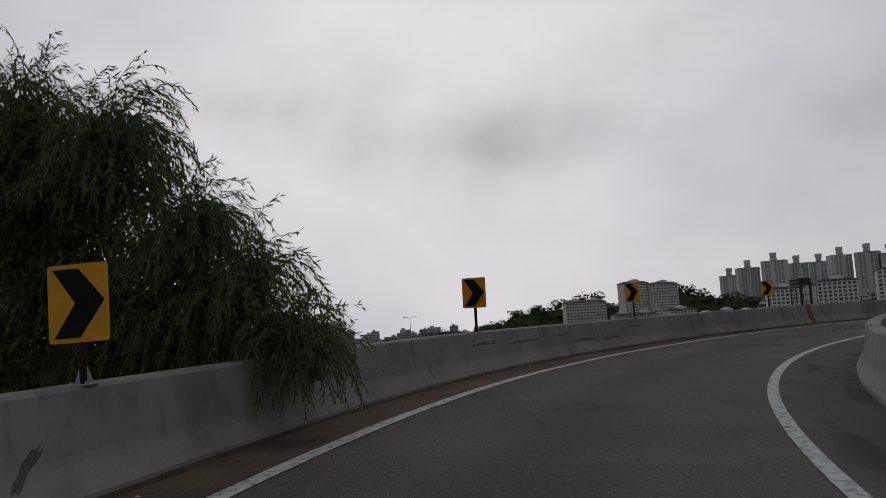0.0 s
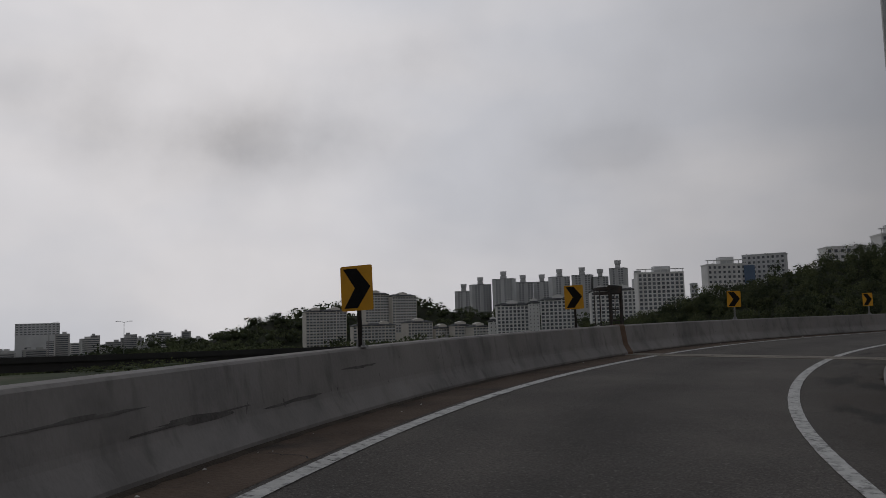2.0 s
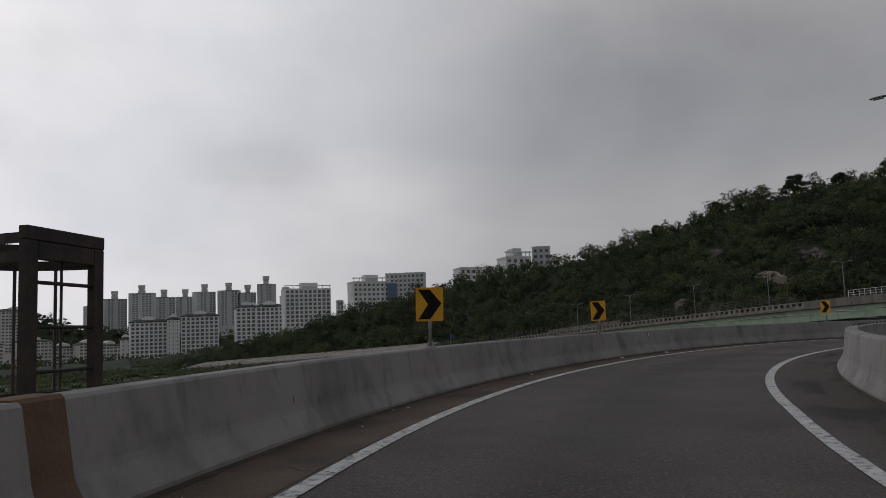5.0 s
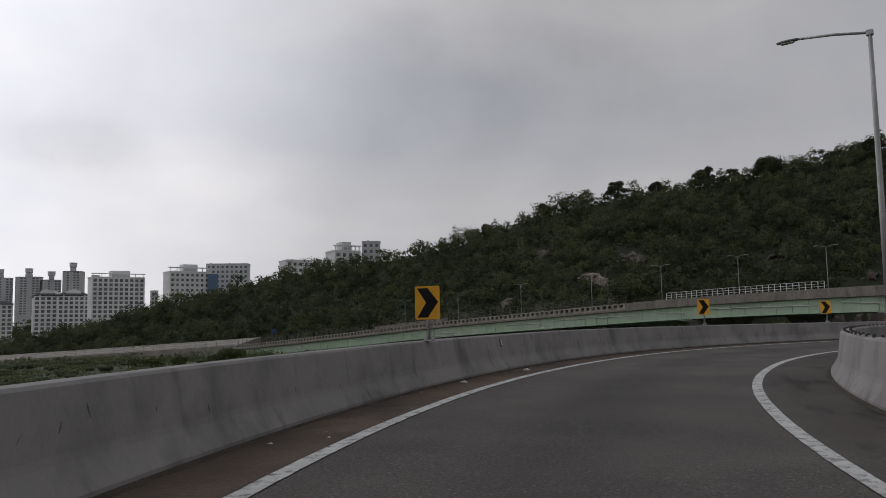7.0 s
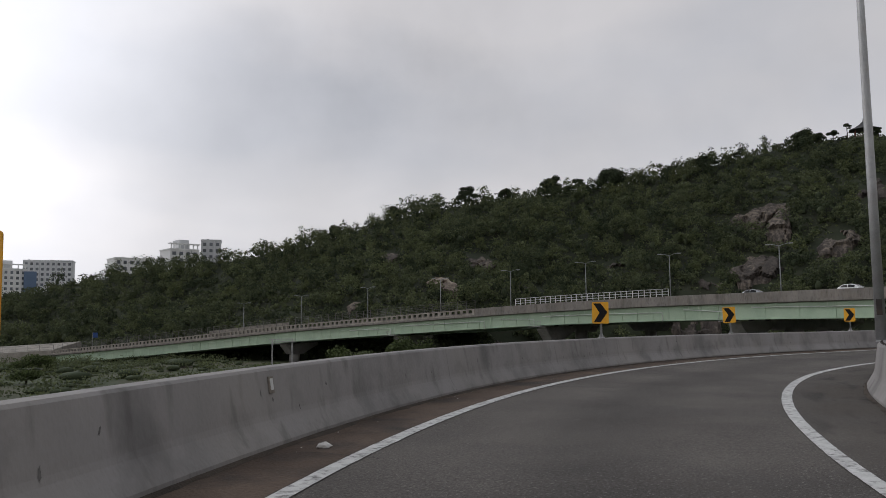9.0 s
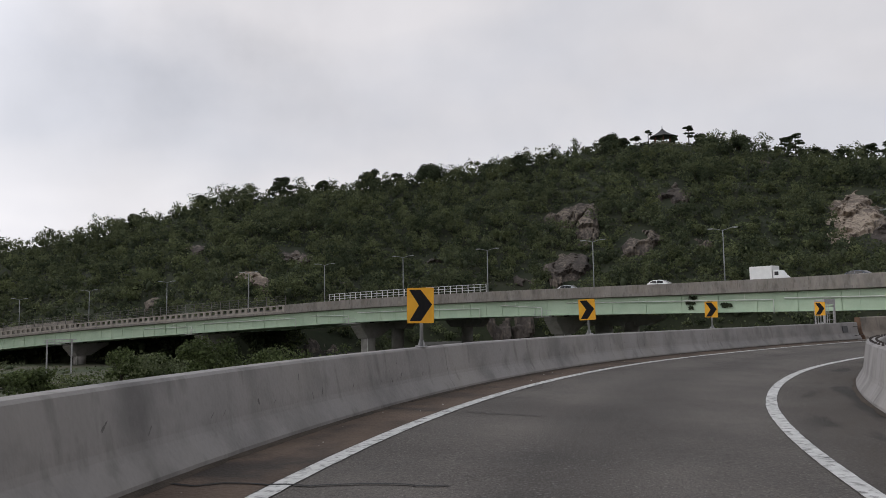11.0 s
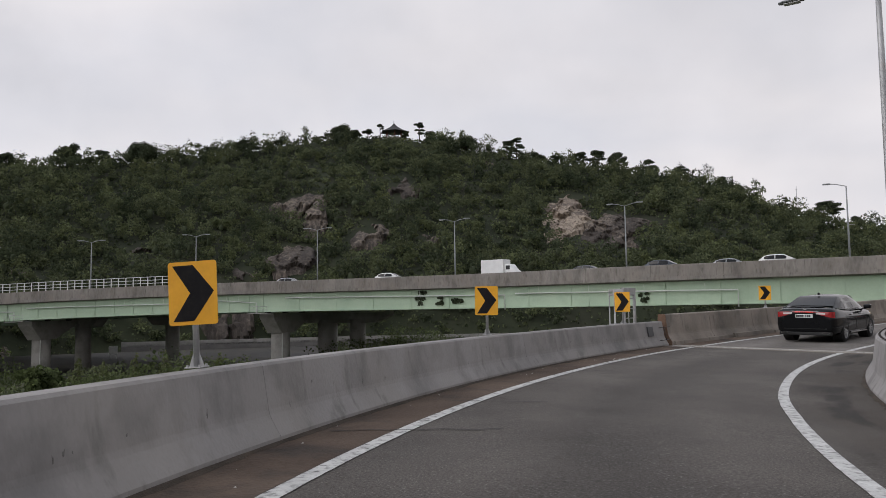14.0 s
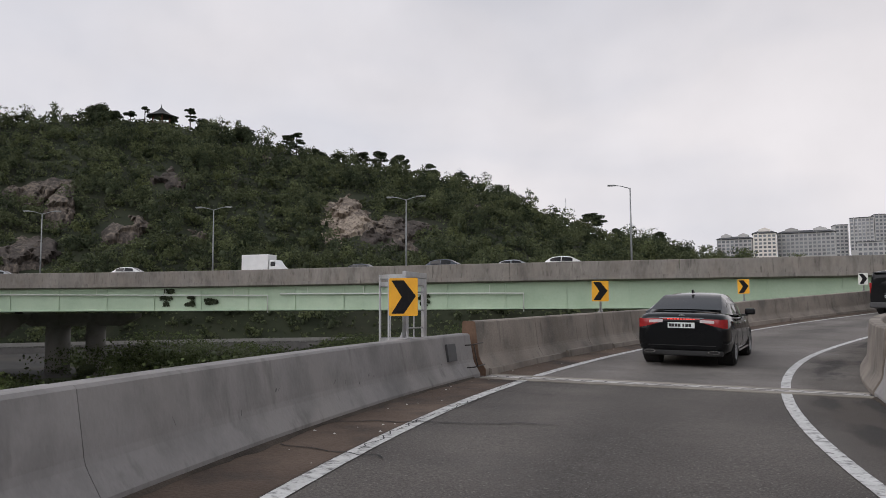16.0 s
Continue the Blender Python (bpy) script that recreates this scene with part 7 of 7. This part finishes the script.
def crack(s, d, ds, dd, n, w):
    pts = []
    for i in range(n + 1):
        t = i / n
        pts.append((s + ds * t + rc.uniform(-0.05, 0.05), d + dd * t + rc.uniform(-0.05, 0.05)))
    for (s0, d0), (s1, d1) in zip(pts, pts[1:]):
        k = len(cv)
        ln = math.hypot(s1 - s0, d1 - d0) or 1
        ns, nd = -(d1 - d0) / ln * w, (s1 - s0) / ln * w
        cv.extend(on_ramp(a, b, 0.0105) for a, b in ((s0 - ns, d0 - nd), (s1 - ns, d1 - nd), (s1 + ns, d1 + nd), (s0 + ns, d0 + nd)))
        cf.append((k, k + 1, k + 2, k + 3))


for s in (73.0, 77.5, 80.2, 84.0, 89.5, 92.2, 95.0, 97.6, 99.6, 101.0, 102.5, 104.5, 105.6):
    crack(s, rc.uniform(2.6, 2.8), rc.uniform(-0.5, 0.6), -rc.uniform(0.7, 2.2), 12, rc.uniform(0.008, 0.016))
    if rc.random() < 0.6:
        crack(s, 2.0, rc.uniform(1.0, 2.5), rc.uniform(-0.25, 0.1), 14, 0.006)
for s in (20, 27, 31, 47, 55, 66):
    crack(s, 2.5, rc.uniform(-0.3, 0.3), -rc.uniform(0.4, 0.9), 8, 0.006)
M_scuff = surface("dark_tyre_scuff", (0.075, 0.07, 0.066), (0.16, 0.152, 0.144), 5.0, 0.9, 0.2, 40)
FACE_H, FACE_D = [0, 0.06, 0.205, 0.255, 0.305, 0.36, 0.715], [0, 0, 0.088, 0.113, 0.127, 0.134, 0.19]
M_scuff_pale = surface("faded_chalk", (0.3, 0.295, 0.285), (0.42, 0.41, 0.4), 9.0, 0.95, 0.2, 40)
M_blue_sign = surface("blue_sign_sheet", (0.03, 0.07, 0.2), (0.045, 0.09, 0.24), 1.0, 0.5)
sv, sf = [], []


def scuff(s, h, ls, lh, lean, seed):
    """A thin ragged dark mark on the outer barrier's face."""
    base, k0, n = (BASE_L - 0.04 if s < JOINT_1 else BASE_L + 0.06), len(sv), 18
    for k in range(n + 1):
        a = 2 * math.pi * k / n
        g = 0 if k == n else 1 + 0.9 * noise.noise((math.cos(a) * 1.8, math.sin(a) * 1.8, seed * 2.7))
        hh = min(max(h + lh * g * math.sin(a), 0.07), 0.7)
        sv.append(on_ramp(s + ls * g * math.cos(a) + lean * (hh - h), base + float(np.interp(hh, FACE_H, FACE_D)) - 0.0035, hh))
    sf.extend((k0 + k, k0 + (k + 1) % n, k0 + n) for k in range(n))


scuff(15.95, 0.33, 0.05, 0.1, 1.1, 1)
for q in ((25.6, 0.53, 0.5, 0.03), (27.4, 0.47, 0.7, 0.022), (29.3, 0.5, 0.6, 0.02), (30.6, 0.34, 0.8, 0.03), (32.0, 0.3, 0.5, 0.02), (33.6, 0.52, 0.4, 0.015)):
    scuff(*q, 0.6, q[0])
for k in range(110):
    s = rc.uniform(18, 105)
    scuff(s, rc.choice((rc.uniform(0.28, 0.4), rc.uniform(0.3, 0.62))), rc.uniform(0.004, 0.014), rc.uniform(0.01, 0.045), rc.uniform(-0.4, 1.4) * rc.choice((0.4, 1)), k + 3)
tagged(new("barrier_scuffs", mesh("barrier_scuffs", sv, sf, M_scuff)), "dark scuffs and drips on the concrete barrier face", "marks", kind="stuff")
tagged(new("road_cracks", mesh("road_cracks", cv, cf, M_crack)), "dark irregular cracks in the asphalt", "cracks", kind="stuff")
# cracks through the white paint
lv, lf = [], []
M_litter = surface("pale_litter", (0.45, 0.43, 0.4), (0.62, 0.6, 0.57), 9, 0.8)
for k in range(150):
    s, d = rc.uniform(4, 118), BASE_L - abs(rc.gauss(0.12, 0.3))
    r = rc.choice((0.006, 0.008, 0.01, 0.014, 0.02)) * (1.6 if rc.random() < 0.08 else 1)
    c = on_ramp(s, d, 0.005)
    k0 = len(lv)
    for q in ((1, 0, 0), (-0.4, 0.8, 0), (-0.6, -0.7, 0), (0.1, 0.1, 0.8)):
        lv.append((c.x + q[0] * r * rc.uniform(0.6, 1.5), c.y + q[1] * r * rc.uniform(0.6, 1.5), c.z + q[2] * r * 0.7))
    lf += [(k0, k0 + 1, k0 + 3), (k0 + 1, k0 + 2, k0 + 3), (k0 + 2, k0, k0 + 3), (k0, k0 + 2, k0 + 1)]
tagged(new("shoulder_litter", mesh("shoulder_litter", lv, lf, M_litter)), "small pale scraps and stones along the dirty shoulder", "litter", kind="stuff")
for s, d, rr in ((66.3, 2.45, 0.07), (63.4, 2.6, 0.06)):
    p = on_ramp(s, d, 0.006)
    bm = bmesh.new()
    bmesh.ops.create_icosphere(bm, subdivisions=2, radius=rr)
    for v_ in bm.verts:
        v_.co *= 1 + 0.5 * noise.noise(v_.co * 30)
        v_.co.z = max(v_.co.z * 0.5, -0.2 * rr) + 0.2 * rr
    tagged(part("crumpled_cup", bm, M_litter, None, m=pose(*p)), "crumpled pale paper cup on the shoulder", "litter")

# ragged line of dirt washed against the foot of each barrier
M_silt = surface("dark_washed_silt", (0.03, 0.024, 0.019), (0.075, 0.058, 0.045), 3.0, 0.95, 0.6, 40)
for a, b, base, side in ((10.0, JOINT_1 - 0.4, BASE_L - 0.04, 1), (JOINT_1 + 0.4, JOINT_2 - 0.4, BASE_L + 0.06, 1), (40.0, JOINT_1 - 0.4, BASE_R, -1), (JOINT_1 + 0.4, JOINT_2 - 0.4, BASE_R, -1)):
    n, vv, vf = int((b - a) / 0.12), [], []
    for k in range(n + 1):
        t = a + (b - a) * k / n
        w = 0.055 + 0.05 * noise.noise((t * 0.9, side, 1.0)) + 0.045 * noise.noise((t * 3.7, side, 4.0))
        vv += [on_ramp(t, base + side * 0.01, 0.03), on_ramp(t, base - side * max(w, 0.012) * 0.5, 0.022), on_ramp(t, base - side * max(w, 0.015), 0.0055)]
    for k in range(n):
        for q in (0, 1):
            c = (3 * k + q, 3 * k + q + 1, 3 * k + q + 4, 3 * k + q + 3)
            vf.append(c if side > 0 else tuple(reversed(c)))
    tagged(new("silt_line", mesh("silt_line", vv, vf, M_silt)), "dark silt washed against the foot of the barrier", "dirt", kind="stuff")


def face_point(s, h, out=0.0):
    base = BASE_L - 0.04 if s < JOINT_1 else BASE_L + 0.06
    return on_ramp(s, base + float(np.interp(h, FACE_H, FACE_D)) - out, h)


p = face_point(66.3, 0.57, 0.006)
marker = thing("barrier_delineator", "small pale plastic delineator fixed to the barrier face", "delineator", m=pose(p.x, p.y, p.z, -9, 0, math.degrees(heading(66.3))))
part("plate", boxed(-0.045, 0.045, -0.012, 0.006, -0.08, 0.08, 0.004), M_concrete_old, marker)
part("reflector", boxed(-0.028, 0.028, -0.016, -0.012, -0.05, 0.06, 0.002), M_lens, marker)
p = face_point(25.8, 0.6, 0.004)
chalk = thing("chalk_marks", "two faded white chalk marks on the barrier face", "marking", m=pose(p.x, p.y, p.z, -9, 0, math.degrees(heading(25.8))))
for xx in (-0.06, 0.06):
    part("mark", boxed(xx - 0.028, xx + 0.028, -0.002, 0.002, -0.085, 0.085), M_scuff_pale, chalk)
# blue traffic sign on the low end of the green bridge
p = on_bridge(288.0, 0.16, -0.02)
sign_ = thing("blue_sign", "small blue traffic sign on a pale post at the bridge parapet", "road sign", m=pose(p.x, p.y, p.z, 0, 0, bridge_turn(288.0) + 90))
part("post", tubed([(0, 0, 0), (0, 0, 4.2)], 0.06, 6), M_lamp_grey, sign_)
panel = part("panel", boxed(-1.7, -0.1, -0.04, 0.04, 2.6, 4.1, 0.02), M_blue_sign, sign_)
for k in (0, 1):
    part("panel_bar", boxed(-1.4, -0.5 - 0.3 * k, -0.048, -0.041, 3.0 + 0.45 * k, 3.16 + 0.45 * k), M_white_rail, panel)

# ---------------------------------------------------------------- willow beside the ramp
M_willow = surface("willow_leaves", (0.095, 0.122, 0.048), (0.17, 0.205, 0.085), 0.8, 0.6, 0, 6, island=0.45, spec=0.35)
leafy(M_willow, 0.5)


def leaf_quads(rw, p, d, ln, w):
    """Narrow pointed leaves at points p, along d."""
    side = np.cross(d, rw.normal(size=p.shape))
    side /= np.linalg.norm(side, axis=1)[:, None] + 1e-9
    ln, w = ln[:, None], w[:, None]
    return np.stack([p, p + d * ln * 0.45 + side * w, p + d * ln, p + d * ln * 0.45 - side * w], 1).reshape(-1, 3)


def unit(v):
    return v / (np.linalg.norm(v, axis=1)[:, None] + 1e-9)


def willow():
    rw = np.random.default_rng(21)
    base = Vector((-6.6, 10.6, GROUND))
    off = np.array(base)
    root = thing("willow_tree", "dense dark green willow hanging over the barrier", "tree", m=pose(*base))
    part("trunk", tubed([(0, 0, -0.2), (0.2, -0.1, 3), (0.5, -0.3, 6), (0.9, -0.5, 8.6), (1.2, -0.6, 10.6)], 0.3, 10, [0.42, 0.34, 0.28, 0.19, 0.08]), M_bark, root)
    # clumps of the crown: centre and radii
    lobes = [((-5.27, 8.78, 2.03), (0.92, 0.83, 1.16)), ((-4.53, 8.64, 2.54), (0.42, 0.55, 0.69)), ((-3.68, 8.59, 1.85), (0.67, 0.74, 0.83)), ((-3.48, 8.5, 2.31), (0.43, 0.46, 0.39)),
             ((-2.83, 8.59, 1.02), (0.52, 0.65, 0.63)), ((-2.59, 8.5, 1.34), (0.26, 0.37, 0.3)), ((-2.24, 8.5, 0.46), (0.44, 0.55, 0.44)), ((-2.01, 8.41, 0.76), (0.22, 0.28, 0.22)),
             ((-1.8, 8.36, 0.05), (0.33, 0.37, 0.28)), ((-1.53, 8.13, -0.02), (0.2, 0.28, 0.31)), ((-1.4, 7.95, -0.23), (0.13, 0.18, 0.23)), ((-4.44, 9.15, 0.65), (1.34, 0.92, 1.06)),
             ((-2.96, 8.87, 0.18), (1.06, 0.74, 0.65)), ((-6.38, 8.96, 1.29), (1.2, 1.11, 1.66)), ((-4.8, 9.33, 1.76), (0.92, 0.83, 1.11)), ((-5.73, 9.15, -0.74), (1.66, 1.11, 1.29)),
             ((-3.79, 9.06, -0.65), (1.29, 0.83, 0.92)), ((-7.21, 10.72, 0.46), (1.85, 1.66, 2.03))]
    for c, r in lobes:
        a = Vector((0.8, -0.4, 7.8))
        b = Vector(c) - base
        part("limb", tubed([a, (a + b) / 2 + Vector((0, 0, 0.4)), b], 0.05, 6, [0.09, 0.05, 0.02]), M_bark, root)
    P, D, L = [], [], []
    for c, r in lobes:
        c, r = np.array(c), np.array(r)
        n = int(250 * r.prod() ** (2 / 3)) + 45
        d = unit(rw.normal(size=(n, 3)))
        d[:, 2] = np.abs(d[:, 2]) * 0.95 - 0.2
        P.append(c + d * r * rw.uniform(0.4, 0.92, (n, 1)))
        D.append(unit(d * (1, 1, 0.4) + (0, 0, 0.25) + rw.normal(size=(n, 3)) * 0.3))
        L.append(rw.uniform(0.35, 0.85, n))
    # single sprays that stand out of the crown
    for p, d, ln in (((-4.39, 8.5, 2.96), (0.05, 0, 1), 0.55), ((-4.62, 8.5, 2.86), (-0.1, 0, 1), 0.51), ((-3.51, 8.41, 2.59), (0.45, 0, 0.85), 0.88), ((-3.33, 8.41, 2.49), (0.5, 0, 0.7), 0.74), ((-3.79, 8.41, 2.49), (0.15, 0, 0.9), 0.74),
                     ((-2.68, 8.41, 1.48), (0.3, 0, 0.9), 0.6), ((-2.96, 8.41, 1.57), (-0.1, 0, 1), 0.46), ((-2.13, 8.41, 0.83), (0.4, 0, 0.7), 0.6), ((-1.85, 8.32, 0.28), (0.6, 0, 0.5), 0.55), ((-1.52, 8.13, 0.14), (0.5, 0, 0.3), 0.51),
                     ((-1.43, 7.95, -0.05), (0.3, -0.1, 0.1), 0.51), ((-1.62, 7.95, -0.18), (0.1, -0.3, 0), 0.55), ((-5.08, 8.5, 2.77), (0.0, 0, 1), 0.46)):
        n = 10
        P.append(np.array(p) + rw.normal(size=(n, 3)) * 0.11)
        D.append(unit(np.array(d) + rw.normal(size=(n, 3)) * 0.16))
        L.append(ln * rw.uniform(0.6, 1.15, n))
    p, d, left = np.concatenate(P), np.concatenate(D), np.concatenate(L)
    leaves, twigs = [], []
    while len(p):
        d = unit(d + (0, 0, -0.15) + rw.normal(size=d.shape) * 0.05)
        q = p + d * 0.05
        for _ in range(2):
            ld = unit(d * 0.75 + rw.normal(size=d.shape) * 0.42 + (0, 0, -0.35))
            leaves.append(leaf_quads(rw, q, ld, rw.uniform(0.07, 0.135, len(q)), rw.uniform(0.006, 0.011, len(q))))
        o = np.array((0.0035, 0, 0))
        twigs.append(np.stack([p - o, p + o, q + o, q - o], 1).reshape(-1, 3))
        left = left - 0.05
        keep = left > 0
        p, d, left = q[keep], d[keep], left[keep]
    for name, qs, mat in (("crown", leaves, M_willow), ("twig_spray", twigs, M_bark)):
        v = np.concatenate(qs) - off
        part(name, mesh(name, v, np.arange(len(v)).reshape(-1, 4), mat), None, root)
    inner = []
    for c, r in lobes:
        n = int(3600 * np.prod(r) ** (2 / 3))
        d = unit(rw.normal(size=(n, 3))) * rw.uniform(0.2, 0.97, (n, 1))
        inner.append(leaf_quads(rw, np.array(c) + d * r, unit(rw.normal(size=(n, 3)) * 0.5 + (0, 0, -0.8)), rw.uniform(0.1, 0.2, n), rw.uniform(0.014, 0.03, n)))
    v = np.concatenate(inner) - off
    part("inner_foliage", mesh("inner_foliage", v, np.arange(len(v)).reshape(-1, 4), M_willow), None, root)


willow()


# ---------------------------------------------------------------- bushes and trees on the low ground
BUSHES = [(125.0, 93.2, 5.9, 3.4, 31), (131.2, 92.6, 5.6, 3.2, 32), (136.5, 87.1, 7.8, 4.4, 33), (135.6, 79.4, 5.9, 3.8, 34), (115.6, 97.9, 4.4, 4.0, 35), (119.0, 79.0, 7.4, 4.2, 36), (130.2, 75.2, 5.6, 3.4, 37), (136.0, 63.5, 5.2, 2.6, 38), (144.0, 176.5, 3.9, 6.0, 39), (151.0, 182.0, 3.2, 4.0, 40), (127.5, 184.5, 2.2, 4.5, 41), (134.0, 182.0, 2.4, 3.0, 42), (121.0, 150.0, 2.8, 3.5, 43)]
HF = (157.5, 125.3)


def flat_ground(az, r):
    return GROUND - 0.1


M_bush = leafy(surface("riverside_bush_leaves", (0.044, 0.059, 0.023), (0.096, 0.122, 0.045), 0.2, 0.8, 0, 2, island=0.45, spec=0.2))


def bush(x, y, h, w, seed, label="rounded green riverside willow bush"):
    rb = np.random.default_rng(seed)
    root = thing("riverside_tree", label, "tree", "bushes below the bridge", m=pose(x, y, GROUND))
    part("trunk", tubed([(0, 0, -0.1), (0.1, 0, h * 0.3), (0.2, 0.1, h * 0.7)], 0.15, 7, [0.22, 0.16, 0.06]), M_bark, root)
    cen, rad = [], []
    for k in range(11):
        a, o = rb.uniform(0, 6.28), w * rb.uniform(0.1, 0.62)
        cen.append((math.cos(a) * o, math.sin(a) * o, h * rb.uniform(0.3, 0.8)))
        rad.append((w * rb.uniform(0.28, 0.45), w * rb.uniform(0.28, 0.45), h * rb.uniform(0.16, 0.28)))
        if k < 5:
            part("limb", tubed([(0.1, 0, h * 0.3), cen[-1]], 0.05, 5, [0.1, 0.03]), M_bark, root)
    q, g = leaf_cloud(rb, cen, rad, 2600, 0.28, 0.9)
    part("crown", mesh("crown", q, g, M_bush), None, root)


for x, y, h, w, sd in BUSHES:
    bush(x, y, h, w, sd)
woods("valley_scrub", "low green scrub on the ground below the bridge", -30, 48, 80, 203, 6.0, 300, 0.24, flat_ground, 4.2, [M_leaves, M_bush, M_leaves_light], (-0.1, 0.6))

# roadway below the bridge, and a small white notice beside it
# darker than the ramp's asphalt: the bridge's shade is put into this colour
M_low_road = surface("shade_dark_lower_roadway", (0.035, 0.033, 0.031), (0.062, 0.058, 0.053), 0.15, 0.9, 0.2, 4, stain=(0.07, 0.06, 0.045), stain_scale=0.1, stain_amt=0.5)
rv, rf = [], []
for k in range(21):
    for r, z in ((150.0, 0.05), (176.0, 0.3), (198.4, 1.6)):
        rv.append((*polar(9 + k, r), GROUND + z))
for k in range(20):
    rf += [(3 * k + q, 3 * k + q + 1, 3 * k + q + 4, 3 * k + q + 3) for q in (0, 1)]
tagged(new("lower_road", mesh("lower_road", rv, rf, M_low_road)), "roadway that climbs below the green bridge, its grey darkened for shade", "road", kind="structure")
x, y = polar(22.0, 186)
notice = thing("notice_board", "small white notice board beside the lower road", "sign", m=pose(x, y, GROUND + 0.8, 0, 0, 22 - 90))
part("panel", boxed(-0.8, 0.8, -0.05, 0.05, 1.0, 2.5, 0.02), M_white_rail, notice)
for xx in (-0.6, 0.6):
    part("post", boxed(xx - 0.05, xx + 0.05, 0.05, 0.15, -0.3, 2.2), M_galv, notice)
# low pale wall along the foot of the hill, seen under the bridge
vv, vf = [], []
for k in range(48):
    az = -26 + k
    for r, z in ((198.6, GROUND - 0.3), (198.6, GROUND + 2.9), (199.0, GROUND + 2.9), (199.0, GROUND - 0.3)):
        vv.append((*polar(az, r), z))
for i in range(47):
    vf += [(i * 4 + q, i * 4 + (q + 1) % 4, i * 4 + 4 + (q + 1) % 4, i * 4 + 4 + q) for q in range(4)]
# unstained wall; its darkness comes from the shaded concrete tone
tagged(new("foot_wall", mesh("foot_wall", vv, vf, M_soffit)), "retaining wall in shade-dark concrete along the foot of the hill", "wall", kind="structure")
tagged(new("wall_coping", mesh("wall_coping", [(x, y, z + 2.9 if z < GROUND else z + 0.7) for x, y, z in vv], vf, M_pier)), "pale concrete coping on the retaining wall", "coping", kind="structure")


def young_tree(x, y, h, seed):
    """A slim young tree with a pointed pale crown."""
    ry = np.random.default_rng(seed)
    root = thing("young_tree", "slim young tree with a pointed yellowish crown", "tree", "young trees below the ramp", m=pose(x, y, GROUND))
    part("trunk", tubed([(0, 0, -0.1), (0, 0.05, h * 0.5), (0.05, 0, h * 0.92)], 0.05, 6, [0.07, 0.05, 0.02]), M_bark, root)
    cen = [(ry.normal() * 0.12, ry.normal() * 0.12, h * f) for f in (0.22, 0.36, 0.5, 0.64, 0.78, 0.9)]
    rad = [(w, w, h * 0.11) for w in (0.75, 0.85, 0.75, 0.6, 0.42, 0.22)]
    for c in cen[:4]:
        part("limb", tubed([(0, 0.03, c[2] - 0.2), (c[0] * 3, c[1] * 3, c[2] + 0.2)], 0.02, 5), M_bark, root)
    q, g = leaf_cloud(ry, cen, rad, 900, 0.15, 1.2)
    part("crown", mesh("crown", q, g, M_leaves_light), None, root)


for k, (x, y, h) in enumerate(((142.0, 61.4, 4.7), (141.0, 58.4, 4.4), (140.3, 55.2, 5.2), (139.4, 51.9, 5.5), (138.8, 49.1, 5.4), (138.0, 46.1, 5.1))):
    young_tree(x, y, h, 80 + k)

# pale retaining wall and fence past the bridge's end
M_wall = surface("pale_stone_retaining_wall", (0.2, 0.18, 0.155), (0.31, 0.285, 0.25), 0.15, 0.95, 0.3, 2, stain=(0.13, 0.12, 0.1), stain_scale=0.2)
bpts = [Vector((208, 247, -6.2)), Vector((208.5, 264, -7.0)), Vector((206, 285, -8.0)), Vector((198, 330, -10.2)), Vector((182, 390, -13.2))]
vv, vf = [], []
for p in bpts:
    vv += [p + Vector((0, 0, -6)), p + Vector((0, 0, 0)), p + Vector((14, 3, 2.4)), p + Vector((14, 3, -6))]
for i in range(len(bpts) - 1):
    a = i * 4
    vf += [(a + k, a + (k + 1) % 4, a + 4 + (k + 1) % 4, a + 4 + k) for k in range(4)]
vf += [(3, 2, 1, 0), tuple(len(vv) - 4 + k for k in range(4))]
tagged(new("retaining_wall", mesh("retaining_wall", vv, [tuple(reversed(q)) for q in vf], M_wall)), "pale stone retaining wall along the foot of the hill", "wall", kind="structure")
fence = thing("roadside_fence", "dark steel fence along the retaining wall", "fence")
for a, b in zip(bpts, bpts[1:]):
    n = int((b - a).length / 5)
    for i in range(n):
        p = a + (b - a) * i / n + Vector((0.3, 0, 0))
        part("post", tubed([p, p + Vector((0, 0, 1.9))], 0.05, 5), M_wire, fence)
    for h in (0.3, 1.0, 1.8):
        part("rail", tubed([a + Vector((0.3, 0, h)), b + Vector((0.3, 0, h))], 0.035, 5), M_wire, fence)
# H-frame below the bridge
hf_ = thing("steel_frame", "plain steel H-frame standing below the bridge", "frame", m=pose(HF[0], HF[1], GROUND, 0, 0, 120))
for xx in (-1.9, 1.9):
    part("leg", boxed(xx - 0.12, xx + 0.12, -0.12, 0.12, 0, 6.6, 0.01), M_galv, hf_)
for zz in (6.0, 6.5):
    part("beam", boxed(-2.6, 2.6, -0.08, 0.08, zz, zz + 0.14, 0.01), M_galv, hf_)
